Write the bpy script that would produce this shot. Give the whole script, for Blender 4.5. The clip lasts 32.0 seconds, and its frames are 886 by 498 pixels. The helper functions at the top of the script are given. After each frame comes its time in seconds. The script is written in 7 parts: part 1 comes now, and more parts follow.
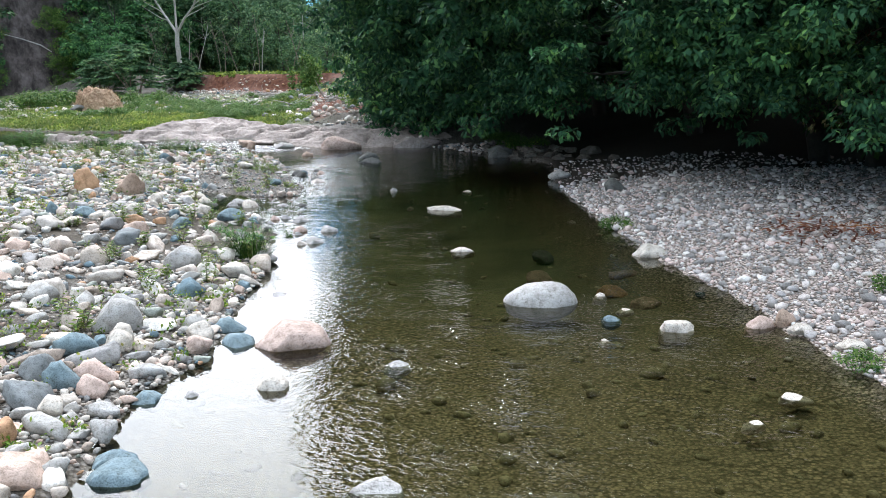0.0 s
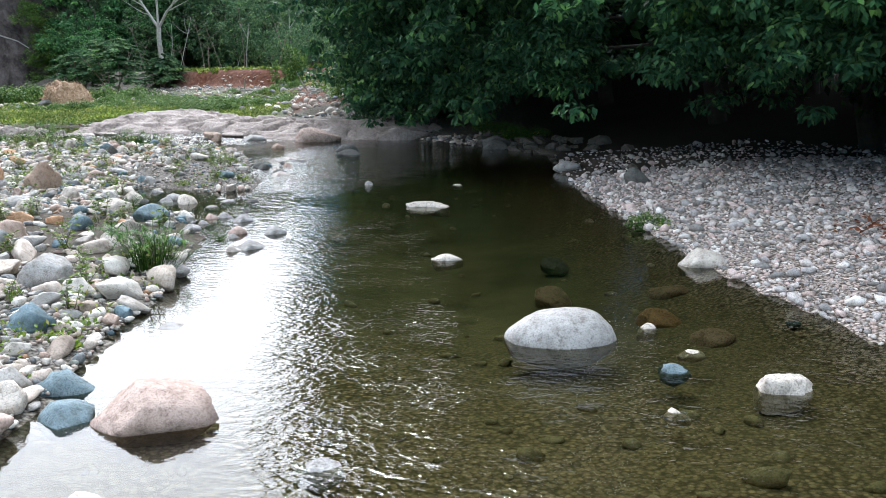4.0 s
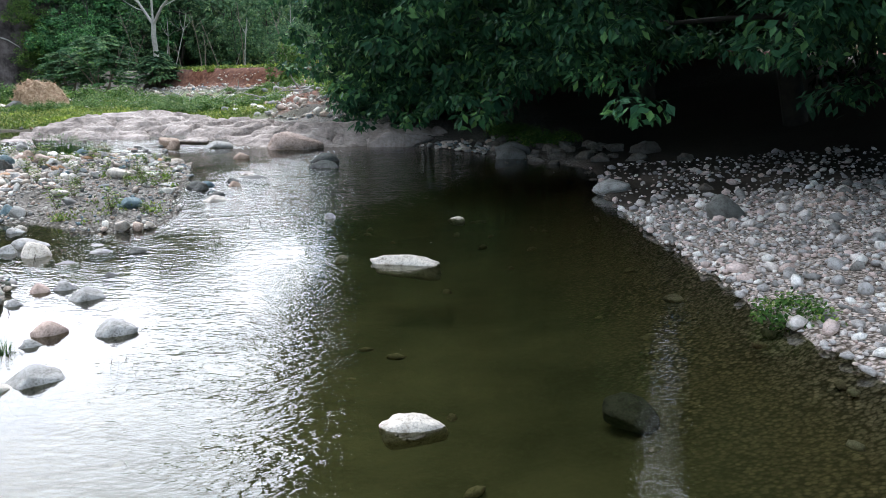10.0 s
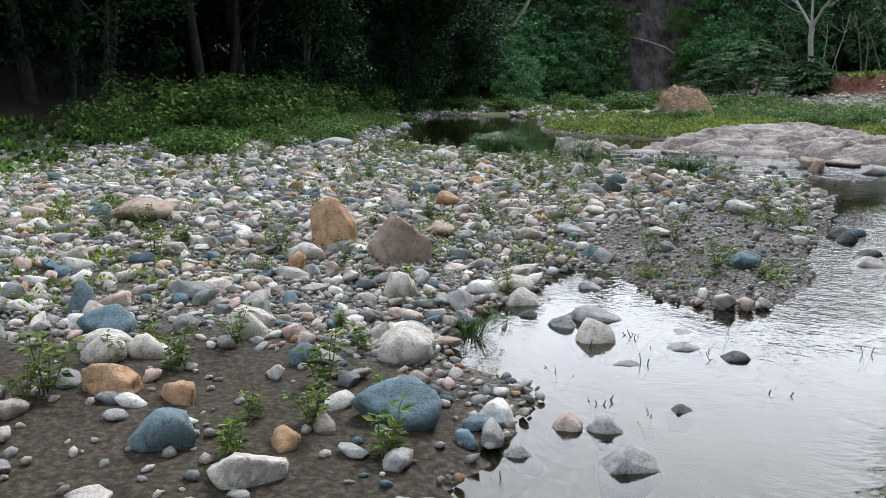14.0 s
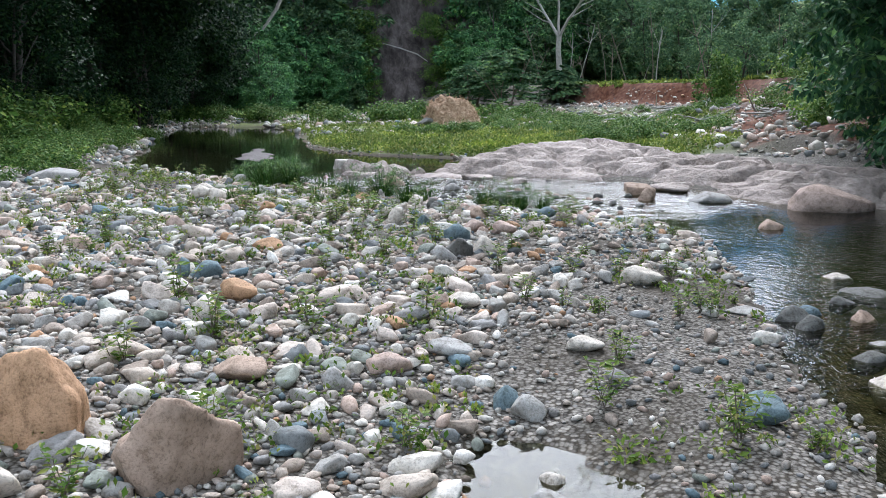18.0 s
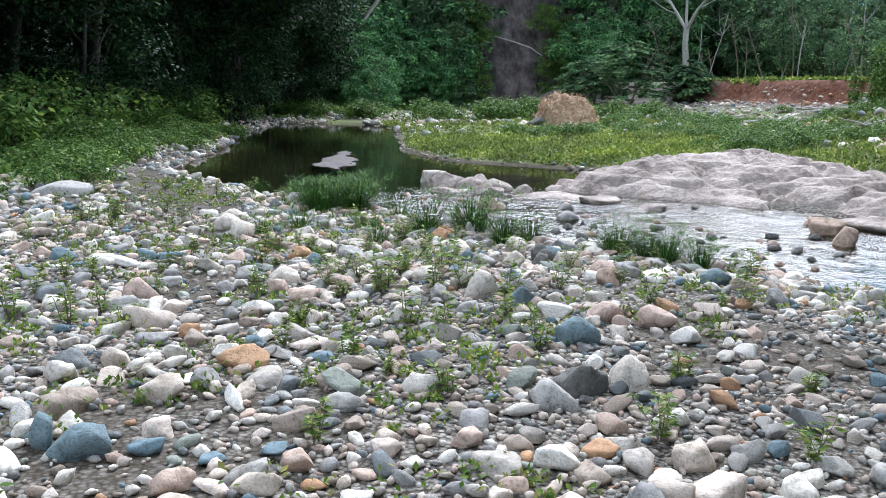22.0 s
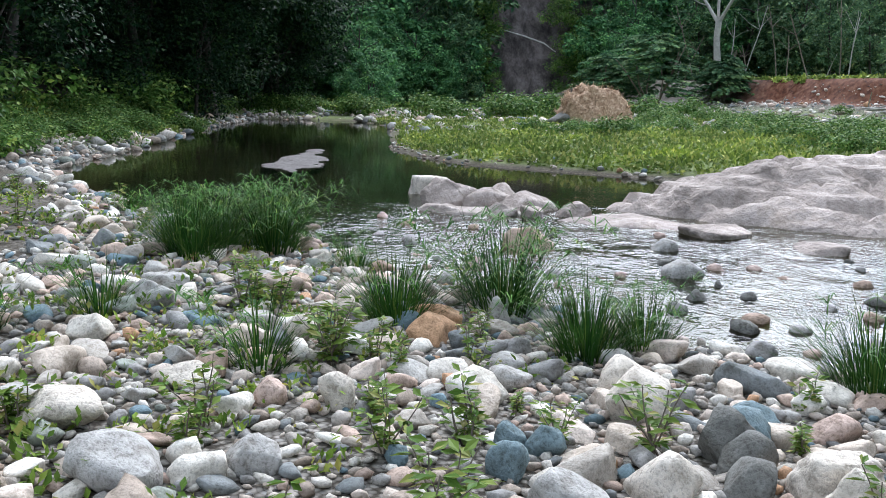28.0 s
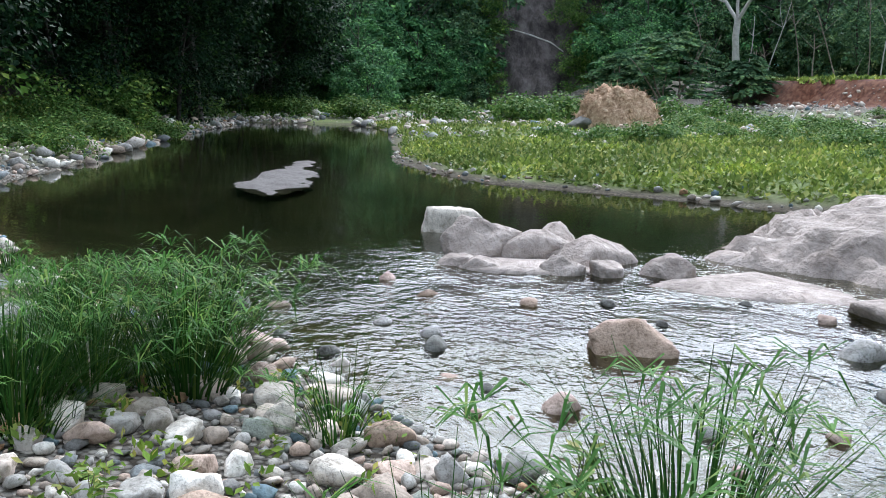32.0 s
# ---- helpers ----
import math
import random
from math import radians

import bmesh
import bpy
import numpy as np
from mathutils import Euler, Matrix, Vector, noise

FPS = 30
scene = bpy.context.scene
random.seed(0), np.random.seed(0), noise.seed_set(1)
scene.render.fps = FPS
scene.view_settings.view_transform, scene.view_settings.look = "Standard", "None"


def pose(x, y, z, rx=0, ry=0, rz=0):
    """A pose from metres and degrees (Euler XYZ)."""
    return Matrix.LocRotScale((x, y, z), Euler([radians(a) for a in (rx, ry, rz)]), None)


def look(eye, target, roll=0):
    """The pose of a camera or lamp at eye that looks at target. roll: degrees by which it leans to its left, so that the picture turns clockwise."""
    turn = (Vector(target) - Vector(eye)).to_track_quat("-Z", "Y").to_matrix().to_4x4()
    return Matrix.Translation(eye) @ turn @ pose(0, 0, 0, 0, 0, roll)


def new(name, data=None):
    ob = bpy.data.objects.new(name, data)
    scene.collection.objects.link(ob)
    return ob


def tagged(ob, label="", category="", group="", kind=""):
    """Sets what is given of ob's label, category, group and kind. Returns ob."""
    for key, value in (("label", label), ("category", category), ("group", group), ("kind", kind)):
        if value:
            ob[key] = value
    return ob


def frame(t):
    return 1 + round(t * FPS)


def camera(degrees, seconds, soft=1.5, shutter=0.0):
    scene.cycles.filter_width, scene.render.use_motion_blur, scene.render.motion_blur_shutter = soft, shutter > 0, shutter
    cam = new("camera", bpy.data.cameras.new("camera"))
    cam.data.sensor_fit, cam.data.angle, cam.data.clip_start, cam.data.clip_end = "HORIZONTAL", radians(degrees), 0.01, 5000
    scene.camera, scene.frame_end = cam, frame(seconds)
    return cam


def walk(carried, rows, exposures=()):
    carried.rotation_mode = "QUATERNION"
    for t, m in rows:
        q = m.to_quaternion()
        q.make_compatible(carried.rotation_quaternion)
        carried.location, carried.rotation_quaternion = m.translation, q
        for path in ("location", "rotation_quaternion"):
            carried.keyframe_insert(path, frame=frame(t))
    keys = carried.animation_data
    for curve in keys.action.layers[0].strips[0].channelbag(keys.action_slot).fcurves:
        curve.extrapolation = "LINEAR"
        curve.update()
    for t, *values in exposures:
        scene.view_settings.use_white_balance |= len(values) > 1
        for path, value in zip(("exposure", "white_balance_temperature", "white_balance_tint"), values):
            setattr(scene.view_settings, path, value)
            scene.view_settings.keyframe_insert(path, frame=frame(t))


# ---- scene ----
cam = camera(51.9, 32.0, soft=0.7)
PATH = [
    (0, look((3.389, -3.513, 2.048), (2.210, 6.241, 0.186), -0.37)),
    (0.5, look((3.359, -3.157, 1.984), (2.195, 6.600, 0.132), -0.37)),
    (1, look((3.340, -2.779, 1.963), (2.181, 6.978, 0.107), -0.46)),
    (1.5, look((3.318, -2.424, 1.895), (2.176, 7.337, 0.049), -0.32)),
    (2, look((3.295, -2.069, 1.842), (2.156, 7.693, -0.002), -0.32)),
    (2.5, look((3.275, -1.724, 1.796), (2.142, 8.040, -0.040), -0.30)),
    (3, look((3.253, -1.400, 1.730), (2.123, 8.366, -0.103), -0.31)),
    (3.5, look((3.231, -1.070, 1.642), (2.099, 8.695, -0.193), -0.45)),
    (5.5, look((3.151, 0.391, 1.444), (2.024, 10.159, -0.372), -0.44)),
    (6, look((3.131, 0.762, 1.453), (2.003, 10.531, -0.361), -0.44)),
    (6.5, look((3.105, 1.115, 1.456), (1.980, 10.885, -0.357), -0.42)),
    (7, look((3.072, 1.462, 1.457), (1.954, 11.233, -0.356), -0.40)),
    (7.5, look((3.046, 1.814, 1.472), (1.928, 11.583, -0.349), -0.46)),
    (8, look((3.038, 2.161, 1.496), (1.913, 11.930, -0.325), -0.51)),
    (8.5, look((3.021, 2.509, 1.505), (1.895, 12.276, -0.320), -0.64)),
    (9, look((3.000, 2.858, 1.498), (1.872, 12.625, -0.331), -0.71)),
    (9.5, look((2.968, 3.218, 1.463), (1.842, 12.984, -0.367), -0.73)),
    (10, look((2.947, 3.578, 1.411), (1.646, 13.323, -0.419), -0.78)),
    (10.5, look((2.921, 3.929, 1.362), (0.925, 13.557, -0.459), -0.83)),
    (11, look((2.887, 4.273, 1.330), (-0.041, 13.663, -0.477), -0.73)),
    (11.5, look((2.819, 4.640, 1.337), (-0.990, 13.711, -0.455), -0.48)),
    (12, look((2.702, 4.987, 1.374), (-2.009, 13.629, -0.393), -0.41)),
    (12.5, look((2.517, 5.357, 1.411), (-3.084, 13.454, -0.343), -0.34)),
    (13, look((2.311, 5.675, 1.458), (-4.069, 13.173, -0.294), -0.19)),
    (13.5, look((2.043, 5.999, 1.464), (-5.073, 12.813, -0.246), -0.28)),
    (15.5, look((0.688, 6.945, 1.478), (-6.326, 13.885, -0.148), -0.23)),
    (16, look((0.301, 7.182, 1.503), (-5.909, 14.848, -0.127), -0.24)),
    (16.5, look((-0.059, 7.430, 1.533), (-5.200, 15.848, -0.111), -0.36)),
    (17, look((-0.386, 7.754, 1.561), (-5.482, 16.201, -0.074), -0.30)),
    (17.5, look((-0.676, 8.114, 1.610), (-5.761, 16.566, -0.038), -0.29)),
    (18, look((-0.945, 8.480, 1.644), (-5.935, 16.985, -0.017), -0.25)),
    (18.5, look((-1.183, 8.874, 1.649), (-6.063, 17.443, -0.012), -0.34)),
    (19, look((-1.435, 9.276, 1.656), (-6.276, 17.866, -0.011), -0.35)),
    (19.5, look((-1.675, 9.675, 1.663), (-6.528, 18.257, -0.012), -0.33)),
    (20, look((-1.911, 10.086, 1.649), (-6.756, 18.670, -0.033), -0.43)),
    (20.5, look((-2.142, 10.502, 1.652), (-7.083, 19.030, -0.038), -0.42)),
    (21, look((-2.391, 10.929, 1.659), (-7.345, 19.447, -0.041), -0.22)),
    (21.5, look((-2.616, 11.305, 1.672), (-7.767, 19.706, -0.030), -0.04)),
    (22, look((-2.853, 11.692, 1.679), (-8.828, 19.526, -0.030), 0.27)),
    (22.5, look((-3.116, 12.104, 1.670), (-9.140, 19.901, -0.041), 0.36)),
    (23, look((-3.397, 12.503, 1.657), (-9.425, 20.296, -0.057), 0.39)),
    (23.5, look((-3.688, 12.887, 1.640), (-9.722, 20.674, -0.076), 0.36)),
    (24, look((-3.991, 13.240, 1.607), (-9.905, 21.118, -0.113), 0.90)),
    (24.5, look((-4.320, 13.619, 1.575), (-10.232, 21.501, -0.137), 1.09)),
    (25, look((-4.625, 14.198, 1.481), (-10.587, 22.050, -0.197), 1.35)),
    (25.5, look((-4.919, 14.566, 1.457), (-10.896, 22.407, -0.220), 1.31)),
    (27.5, look((-5.956, 15.853, 1.254), (-11.953, 23.679, -0.414), 1.15)),
    (28, look((-6.228, 16.175, 1.208), (-12.232, 24.000, -0.449), 1.09)),
    (28.5, look((-6.493, 16.443, 1.190), (-12.496, 24.266, -0.474), 1.11)),
    (29, look((-6.755, 16.694, 1.187), (-12.751, 24.522, -0.480), 1.20)),
    (29.5, look((-6.999, 16.954, 1.191), (-12.996, 24.779, -0.482), 1.24)),
    (30, look((-7.250, 17.235, 1.236), (-13.248, 25.059, -0.444), 1.28)),
    (30.5, look((-7.462, 17.482, 1.272), (-13.459, 25.308, -0.403), 1.26)),
    (31, look((-7.691, 17.757, 1.263), (-13.686, 25.584, -0.411), 1.34)),
    (31.5, look((-7.916, 18.027, 1.235), (-13.909, 25.855, -0.436), 1.26)),
    (32, look((-8.097, 18.240, 1.215), (-14.096, 26.071, -0.426), 1.11)),
]
walk(cam, PATH, [(0, 0.54, 6000, 13), (9, 0.45, 5950, 13), (12, 0.12, 5950, 13), (13, -0.2, 6000, 13), (16, -0.1, 5950, 14), (18, 0.2, 5900, 14), (24, 0.38, 5850, 14), (28, 0.27, 5850, 13), (32, 0.36, 5800, 12)])


# ---------- world, sun ----------
SUN_EL, SUN_AZ = radians(46), radians(-22)
world = bpy.data.worlds.new("sky")
scene.world = world
world.use_nodes = True
wn, wl_ = world.node_tree.nodes, world.node_tree.links
wn.clear()
sky = wn.new("ShaderNodeTexSky")
sky.sky_type, sky.sun_disc, sky.sun_elevation, sky.sun_rotation = "NISHITA", False, SUN_EL, SUN_AZ
sky.dust_density, sky.air_density = 0.6, 1.0
geo = wn.new("ShaderNodeTexCoord")
cloud = wn.new("ShaderNodeTexNoise")
cloud.inputs["Scale"].default_value, cloud.inputs["Detail"].default_value, cloud.inputs["Roughness"].default_value = 2.6, 6, 0.55
ramp = wn.new("ShaderNodeValToRGB")
ramp.color_ramp.elements[0].position, ramp.color_ramp.elements[1].position = 0.43, 0.53
mixc = wn.new("ShaderNodeMix")
mixc.data_type = "RGBA"
bg = wn.new("ShaderNodeBackground")
wout = wn.new("ShaderNodeOutputWorld")
bg.inputs["Strength"].default_value = 0.13
wl_.new(geo.outputs["Generated"], cloud.inputs["Vector"])
# the cloud thins out low over the valley, where blue shows
sep = wn.new("ShaderNodeSeparateXYZ")
wl_.new(geo.outputs["Generated"], sep.inputs[0])
thin = wn.new("ShaderNodeMath")
thin.operation = "MULTIPLY_ADD"
thin.inputs[1].default_value, thin.inputs[2].default_value = 1.5, -0.35
wl_.new(sep.outputs["Z"], thin.inputs[0])
cover = wn.new("ShaderNodeMath")
east = wn.new("ShaderNodeMapRange")
east.inputs["From Min"].default_value, east.inputs["From Max"].default_value = -0.62, -0.2
east.inputs["To Min"].default_value, east.inputs["To Max"].default_value = 0.12, -0.05
wl_.new(sep.outputs["X"], east.inputs["Value"])
height = wn.new("ShaderNodeMath")
wl_.new(thin.outputs[0], height.inputs[0])
wl_.new(east.outputs[0], height.inputs[1])
wl_.new(height.outputs[0], cover.inputs[0])
wl_.new(cloud.outputs["Fac"], cover.inputs[1])
wl_.new(cover.outputs[0], ramp.inputs["Fac"])
blue = wn.new("ShaderNodeVectorMath")
blue.operation = "MULTIPLY"
blue.inputs[1].default_value = (0.26, 0.6, 0.82)
wl_.new(sky.outputs["Color"], blue.inputs[0])
wl_.new(ramp.outputs["Color"], mixc.inputs[0])
wl_.new(blue.outputs[0], mixc.inputs[6])
# cloud grows brighter towards the veiled sun
dotn = wn.new("ShaderNodeVectorMath")
dotn.operation = "DOT_PRODUCT"
GLOW_EL, GLOW_AZ = radians(19), radians(-27)
dotn.inputs[1].default_value = (math.sin(GLOW_AZ) * math.cos(GLOW_EL), math.cos(GLOW_AZ) * math.cos(GLOW_EL), math.sin(GLOW_EL))
wl_.new(geo.outputs["Generated"], dotn.inputs[0])
glow = wn.new("ShaderNodeValToRGB")
glow.color_ramp.elements.new(0.72).color = (0.29, 0.318, 0.345, 1)
glow.color_ramp.elements[0].position, glow.color_ramp.elements[0].color = 0.0, (0.225, 0.245, 0.26, 1)
glow.color_ramp.elements[2].position, glow.color_ramp.elements[2].color = 0.97, (0.92, 0.94, 0.94, 1)
wl_.new(dotn.outputs["Value"], glow.inputs["Fac"])
bright = wn.new("ShaderNodeVectorMath")
bright.operation = "SCALE"
bright.inputs["Scale"].default_value = 42.0
wl_.new(glow.outputs["Color"], bright.inputs[0])
wl_.new(bright.outputs[0], mixc.inputs[7])
wl_.new(mixc.outputs[2], bg.inputs["Color"])
wl_.new(bg.outputs["Background"], wout.inputs["Surface"])

sun = new("sun", bpy.data.lights.new("sun", "SUN"))
sun.data.energy, sun.data.angle, sun.data.color = 2.7, radians(8), (1.0, 0.98, 0.95)
sun.matrix_world = look((0, 0, 0), (-math.sin(SUN_AZ) * math.cos(SUN_EL), -math.cos(SUN_AZ) * math.cos(SUN_EL), -math.sin(SUN_EL)))

rng = np.random.default_rng(7)


# ---------- materials ----------
def material(name):
    m = bpy.data.materials.new(name)
    m.use_nodes = True
    nt = m.node_tree
    b = nt.nodes["Principled BSDF"]
    return m, nt.nodes, nt.links, b


def coords(n, l, kind="Object"):
    c = n.new("ShaderNodeTexCoord")
    return c.outputs[kind]


def noise_node(n, l, vec, scale, detail=4, rough=0.55):
    t = n.new("ShaderNodeTexNoise")
    t.inputs["Scale"].default_value, t.inputs["Detail"].default_value, t.inputs["Roughness"].default_value = scale, detail, rough
    l.new(vec, t.inputs["Vector"])
    return t.outputs["Fac"]


def noise_vec(n, l, vec, scale):
    t = n.new("ShaderNodeTexNoise")
    t.inputs["Scale"].default_value = scale
    l.new(vec, t.inputs["Vector"])
    return t.outputs["Color"]


def ramp_node(n, l, fac, stops):
    r = n.new("ShaderNodeValToRGB")
    e = r.color_ramp.elements
    while len(e) < len(stops):
        e.new(0.5)
    for k, (p, c) in enumerate(stops):
        e[k].position = p
        e[k].color = (*c, 1) if len(c) == 3 else c
    l.new(fac, r.inputs["Fac"])
    return r.outputs["Color"]


def mix_node(n, l, fac, a, b, mode="MIX"):
    m = n.new("ShaderNodeMix")
    m.data_type, m.blend_type = "RGBA", mode
    for value, slot in ((fac, 0), (a, 6), (b, 7)):
        if isinstance(value, (int, float)):
            m.inputs[slot].default_value = value
        elif isinstance(value, tuple):
            m.inputs[slot].default_value = (*value, 1)
        else:
            l.new(value, m.inputs[slot])
    return m.outputs[2]


def bump_node(n, l, height, strength, distance, after=None):
    b = n.new("ShaderNodeBump")
    b.inputs["Strength"].default_value, b.inputs["Distance"].default_value = strength, distance
    l.new(height, b.inputs["Height"])
    if after is not None:
        l.new(after, b.inputs["Normal"])
    return b.outputs["Normal"]


STONE_COLOURS = [(0.0, (0.38, 0.37, 0.35)), (0.12, (0.52, 0.45, 0.385)), (0.24, (0.63, 0.595, 0.54)), (0.34, (0.27, 0.265, 0.26)), (0.43, (0.52, 0.40, 0.335)), (0.51, (0.43, 0.395, 0.355)),
                 (0.60, (0.59, 0.51, 0.45)), (0.69, (0.15, 0.215, 0.25)), (0.735, (0.20, 0.215, 0.22)), (0.79, (0.75, 0.72, 0.67)), (0.88, (0.33, 0.275, 0.23)), (0.95, (0.46, 0.28, 0.165)), (0.965, (0.26, 0.285, 0.25))]


def stone_material(name, colour=None, island=False, spread=0.1):
    """Dry river stone: speckled, stained, with a fine rough relief."""
    m, n, l, b = material(name)
    vec = coords(n, l)
    if colour is None:
        if island:
            g = n.new("ShaderNodeNewGeometry")
            rnd = g.outputs["Random Per Island"]
        else:
            g = n.new("ShaderNodeObjectInfo")
            rnd = g.outputs["Random"]
        r = n.new("ShaderNodeValToRGB")
        r.color_ramp.interpolation = "CONSTANT"
        e = r.color_ramp.elements
        while len(e) < len(STONE_COLOURS):
            e.new(0.5)
        for k, (p, c) in enumerate(STONE_COLOURS):
            e[k].position, e[k].color = p, (*c, 1)
        l.new(rnd, r.inputs["Fac"])
        base = r.outputs["Color"]
    else:
        base = mix_node(n, l, noise_node(n, l, vec, 2.0, 2), colour, tuple(c * (1 - spread) for c in colour))
    big = noise_node(n, l, vec, 9, 5, 0.6)
    fine = noise_node(n, l, vec, 90, 3, 0.7)
    wide = noise_node(n, l, vec, 22, 6, 0.7)
    col = mix_node(n, l, 0.65, base, ramp_node(n, l, big, [(0.3, (0.55, 0.52, 0.46)), (0.5, (1.0, 0.99, 0.97)), (0.7, (1.2, 1.2, 1.2))]), "MULTIPLY")
    col = mix_node(n, l, 0.55, col, ramp_node(n, l, wide, [(0.36, (0.42, 0.38, 0.31)), (0.47, (0.97, 0.96, 0.94)), (0.66, (1.2, 1.19, 1.16))]), "MULTIPLY")
    col = mix_node(n, l, 0.42, col, ramp_node(n, l, fine, [(0.38, (0.45, 0.45, 0.43)), (0.5, (1.1, 1.1, 1.1))]), "MULTIPLY")
    l.new(col, b.inputs["Base Color"])
    b.inputs["Roughness"].default_value = 0.8
    b.inputs["Specular IOR Level"].default_value = 0.2
    nrm = bump_node(n, l, big, 0.45, 0.04)
    nrm = bump_node(n, l, wide, 0.5, 0.016, nrm)
    l.new(bump_node(n, l, fine, 0.5, 0.006, nrm), b.inputs["Normal"])
    return m


def leaf_material(name, dark, light, warm=None, rough=0.5):
    """Leaves: each its own green, slightly glossy, letting a little light through."""
    m, n, l, b = material(name)
    g = n.new("ShaderNodeNewGeometry")
    vec = coords(n, l)
    stops = [(0.0, dark), (0.75, light)] + ([(0.95, warm)] if warm else [])
    col = ramp_node(n, l, g.outputs["Random Per Island"], stops)
    patch = noise_node(n, l, vec, 0.7, 5, 0.65)
    col = mix_node(n, l, 0.85, col, ramp_node(n, l, patch, [(0.32, (0.5, 0.55, 0.55)), (0.52, (1.0, 1.0, 1.0)), (0.68, (1.9, 1.8, 1.2))]), "MULTIPLY")
    l.new(col, b.inputs["Base Color"])
    b.inputs["Roughness"].default_value = rough
    b.inputs["Specular IOR Level"].default_value = 0.06
    tr = n.new("ShaderNodeBsdfTranslucent")
    l.new(col, tr.inputs["Color"])
    mx = n.new("ShaderNodeMixShader")
    mx.inputs[0].default_value = 0.25
    l.new(b.outputs[0], mx.inputs[1])
    l.new(tr.outputs[0], mx.inputs[2])
    l.new(mx.outputs[0], n["Material Output"].inputs["Surface"])
    return m


def bark_material(name, a, c):
    m, n, l, b = material(name)
    vec = coords(n, l)
    f = noise_node(n, l, vec, 6, 6, 0.65)
    l.new(ramp_node(n, l, f, [(0.3, a), (0.7, c)]), b.inputs["Base Color"])
    b.inputs["Roughness"].default_value = 0.9
    l.new(bump_node(n, l, f, 0.6, 0.04), b.inputs["Normal"])
    return m


def ground_material():
    """Gravel darker between its pebbles, mud, turf, red soil and the olive river bed, by the plan's own zones."""
    m, n, l, b = material("ground")
    vec = coords(n, l)
    vo = n.new("ShaderNodeTexVoronoi")
    vo.inputs["Scale"].default_value, vo.inputs["Randomness"].default_value = 38, 1
    l.new(vec, vo.inputs["Vector"])
    vo2 = n.new("ShaderNodeTexVoronoi")
    vo2.inputs["Scale"].default_value = 85
    l.new(vec, vo2.inputs["Vector"])
    cell = ramp_node(n, l, vo.outputs["Color"], [(0.1, (0.075, 0.069, 0.061)), (0.5, (0.20, 0.185, 0.165)), (0.75, (0.38, 0.35, 0.31)), (0.95, (0.14, 0.145, 0.15))])
    cell2 = ramp_node(n, l, vo2.outputs["Color"], [(0.2, (0.085, 0.078, 0.068)), (0.8, (0.27, 0.25, 0.22))])
    gap = ramp_node(n, l, vo.outputs["Distance"], [(0.35, (1, 1, 1)), (0.7, (0.22, 0.2, 0.17))])
    patch = noise_node(n, l, vec, 1.3, 5, 0.6)
    gravel = mix_node(n, l, 1.0, mix_node(n, l, ramp_node(n, l, patch, [(0.42, (0, 0, 0)), (0.6, (1, 1, 1))]), cell, cell2), gap, "MULTIPLY")
    small = noise_node(n, l, vec, 30, 5, 0.65)

    def zone(name):
        a = n.new("ShaderNodeAttribute")
        a.attribute_name = name
        return a.outputs["Fac"]

    mud = ramp_node(n, l, small, [(0.3, (0.018, 0.014, 0.009)), (0.5, (0.05, 0.040, 0.027)), (0.7, (0.11, 0.092, 0.066))])
    turf = ramp_node(n, l, mix_node(n, l, 0.5, small, patch), [(0.3, (0.05, 0.075, 0.02)), (0.55, (0.13, 0.17, 0.045)), (0.75, (0.22, 0.21, 0.10))])
    soil = ramp_node(n, l, noise_node(n, l, vec, 5, 6), [(0.3, (0.035, 0.013, 0.008)), (0.5, (0.11, 0.042, 0.023)), (0.7, (0.17, 0.085, 0.05))])
    # leaf litter coloured near black, with the shade under the trees included
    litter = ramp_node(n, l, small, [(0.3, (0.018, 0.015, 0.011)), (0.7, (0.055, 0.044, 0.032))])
    bed = mix_node(n, l, 0.45, mix_node(n, l, 1.0, gravel, (1.9, 1.65, 1.2), "MULTIPLY"), ramp_node(n, l, patch, [(0.3, (0.13, 0.12, 0.07)), (0.7, (0.28, 0.245, 0.145))]))
    # right bank's paler gravel, its colour multiplied up to offset the boughs' shade
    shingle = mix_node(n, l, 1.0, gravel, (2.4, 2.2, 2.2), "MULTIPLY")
    # bed darker with depth: light lost in murky water is put into its colour
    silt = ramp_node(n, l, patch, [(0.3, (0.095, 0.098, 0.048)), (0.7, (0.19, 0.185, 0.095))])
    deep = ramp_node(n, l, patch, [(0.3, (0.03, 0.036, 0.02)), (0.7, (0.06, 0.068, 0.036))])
    col = gravel
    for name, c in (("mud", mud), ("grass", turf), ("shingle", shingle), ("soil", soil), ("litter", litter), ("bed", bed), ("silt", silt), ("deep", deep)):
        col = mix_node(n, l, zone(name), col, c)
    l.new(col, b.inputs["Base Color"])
    b.inputs["Roughness"].default_value = 0.9
    b.inputs["Specular IOR Level"].default_value = 0.15
    nrm = bump_node(n, l, vo.outputs["Distance"], -0.9, 0.02)
    l.new(bump_node(n, l, small, 0.5, 0.015, nrm), b.inputs["Normal"])
    return m


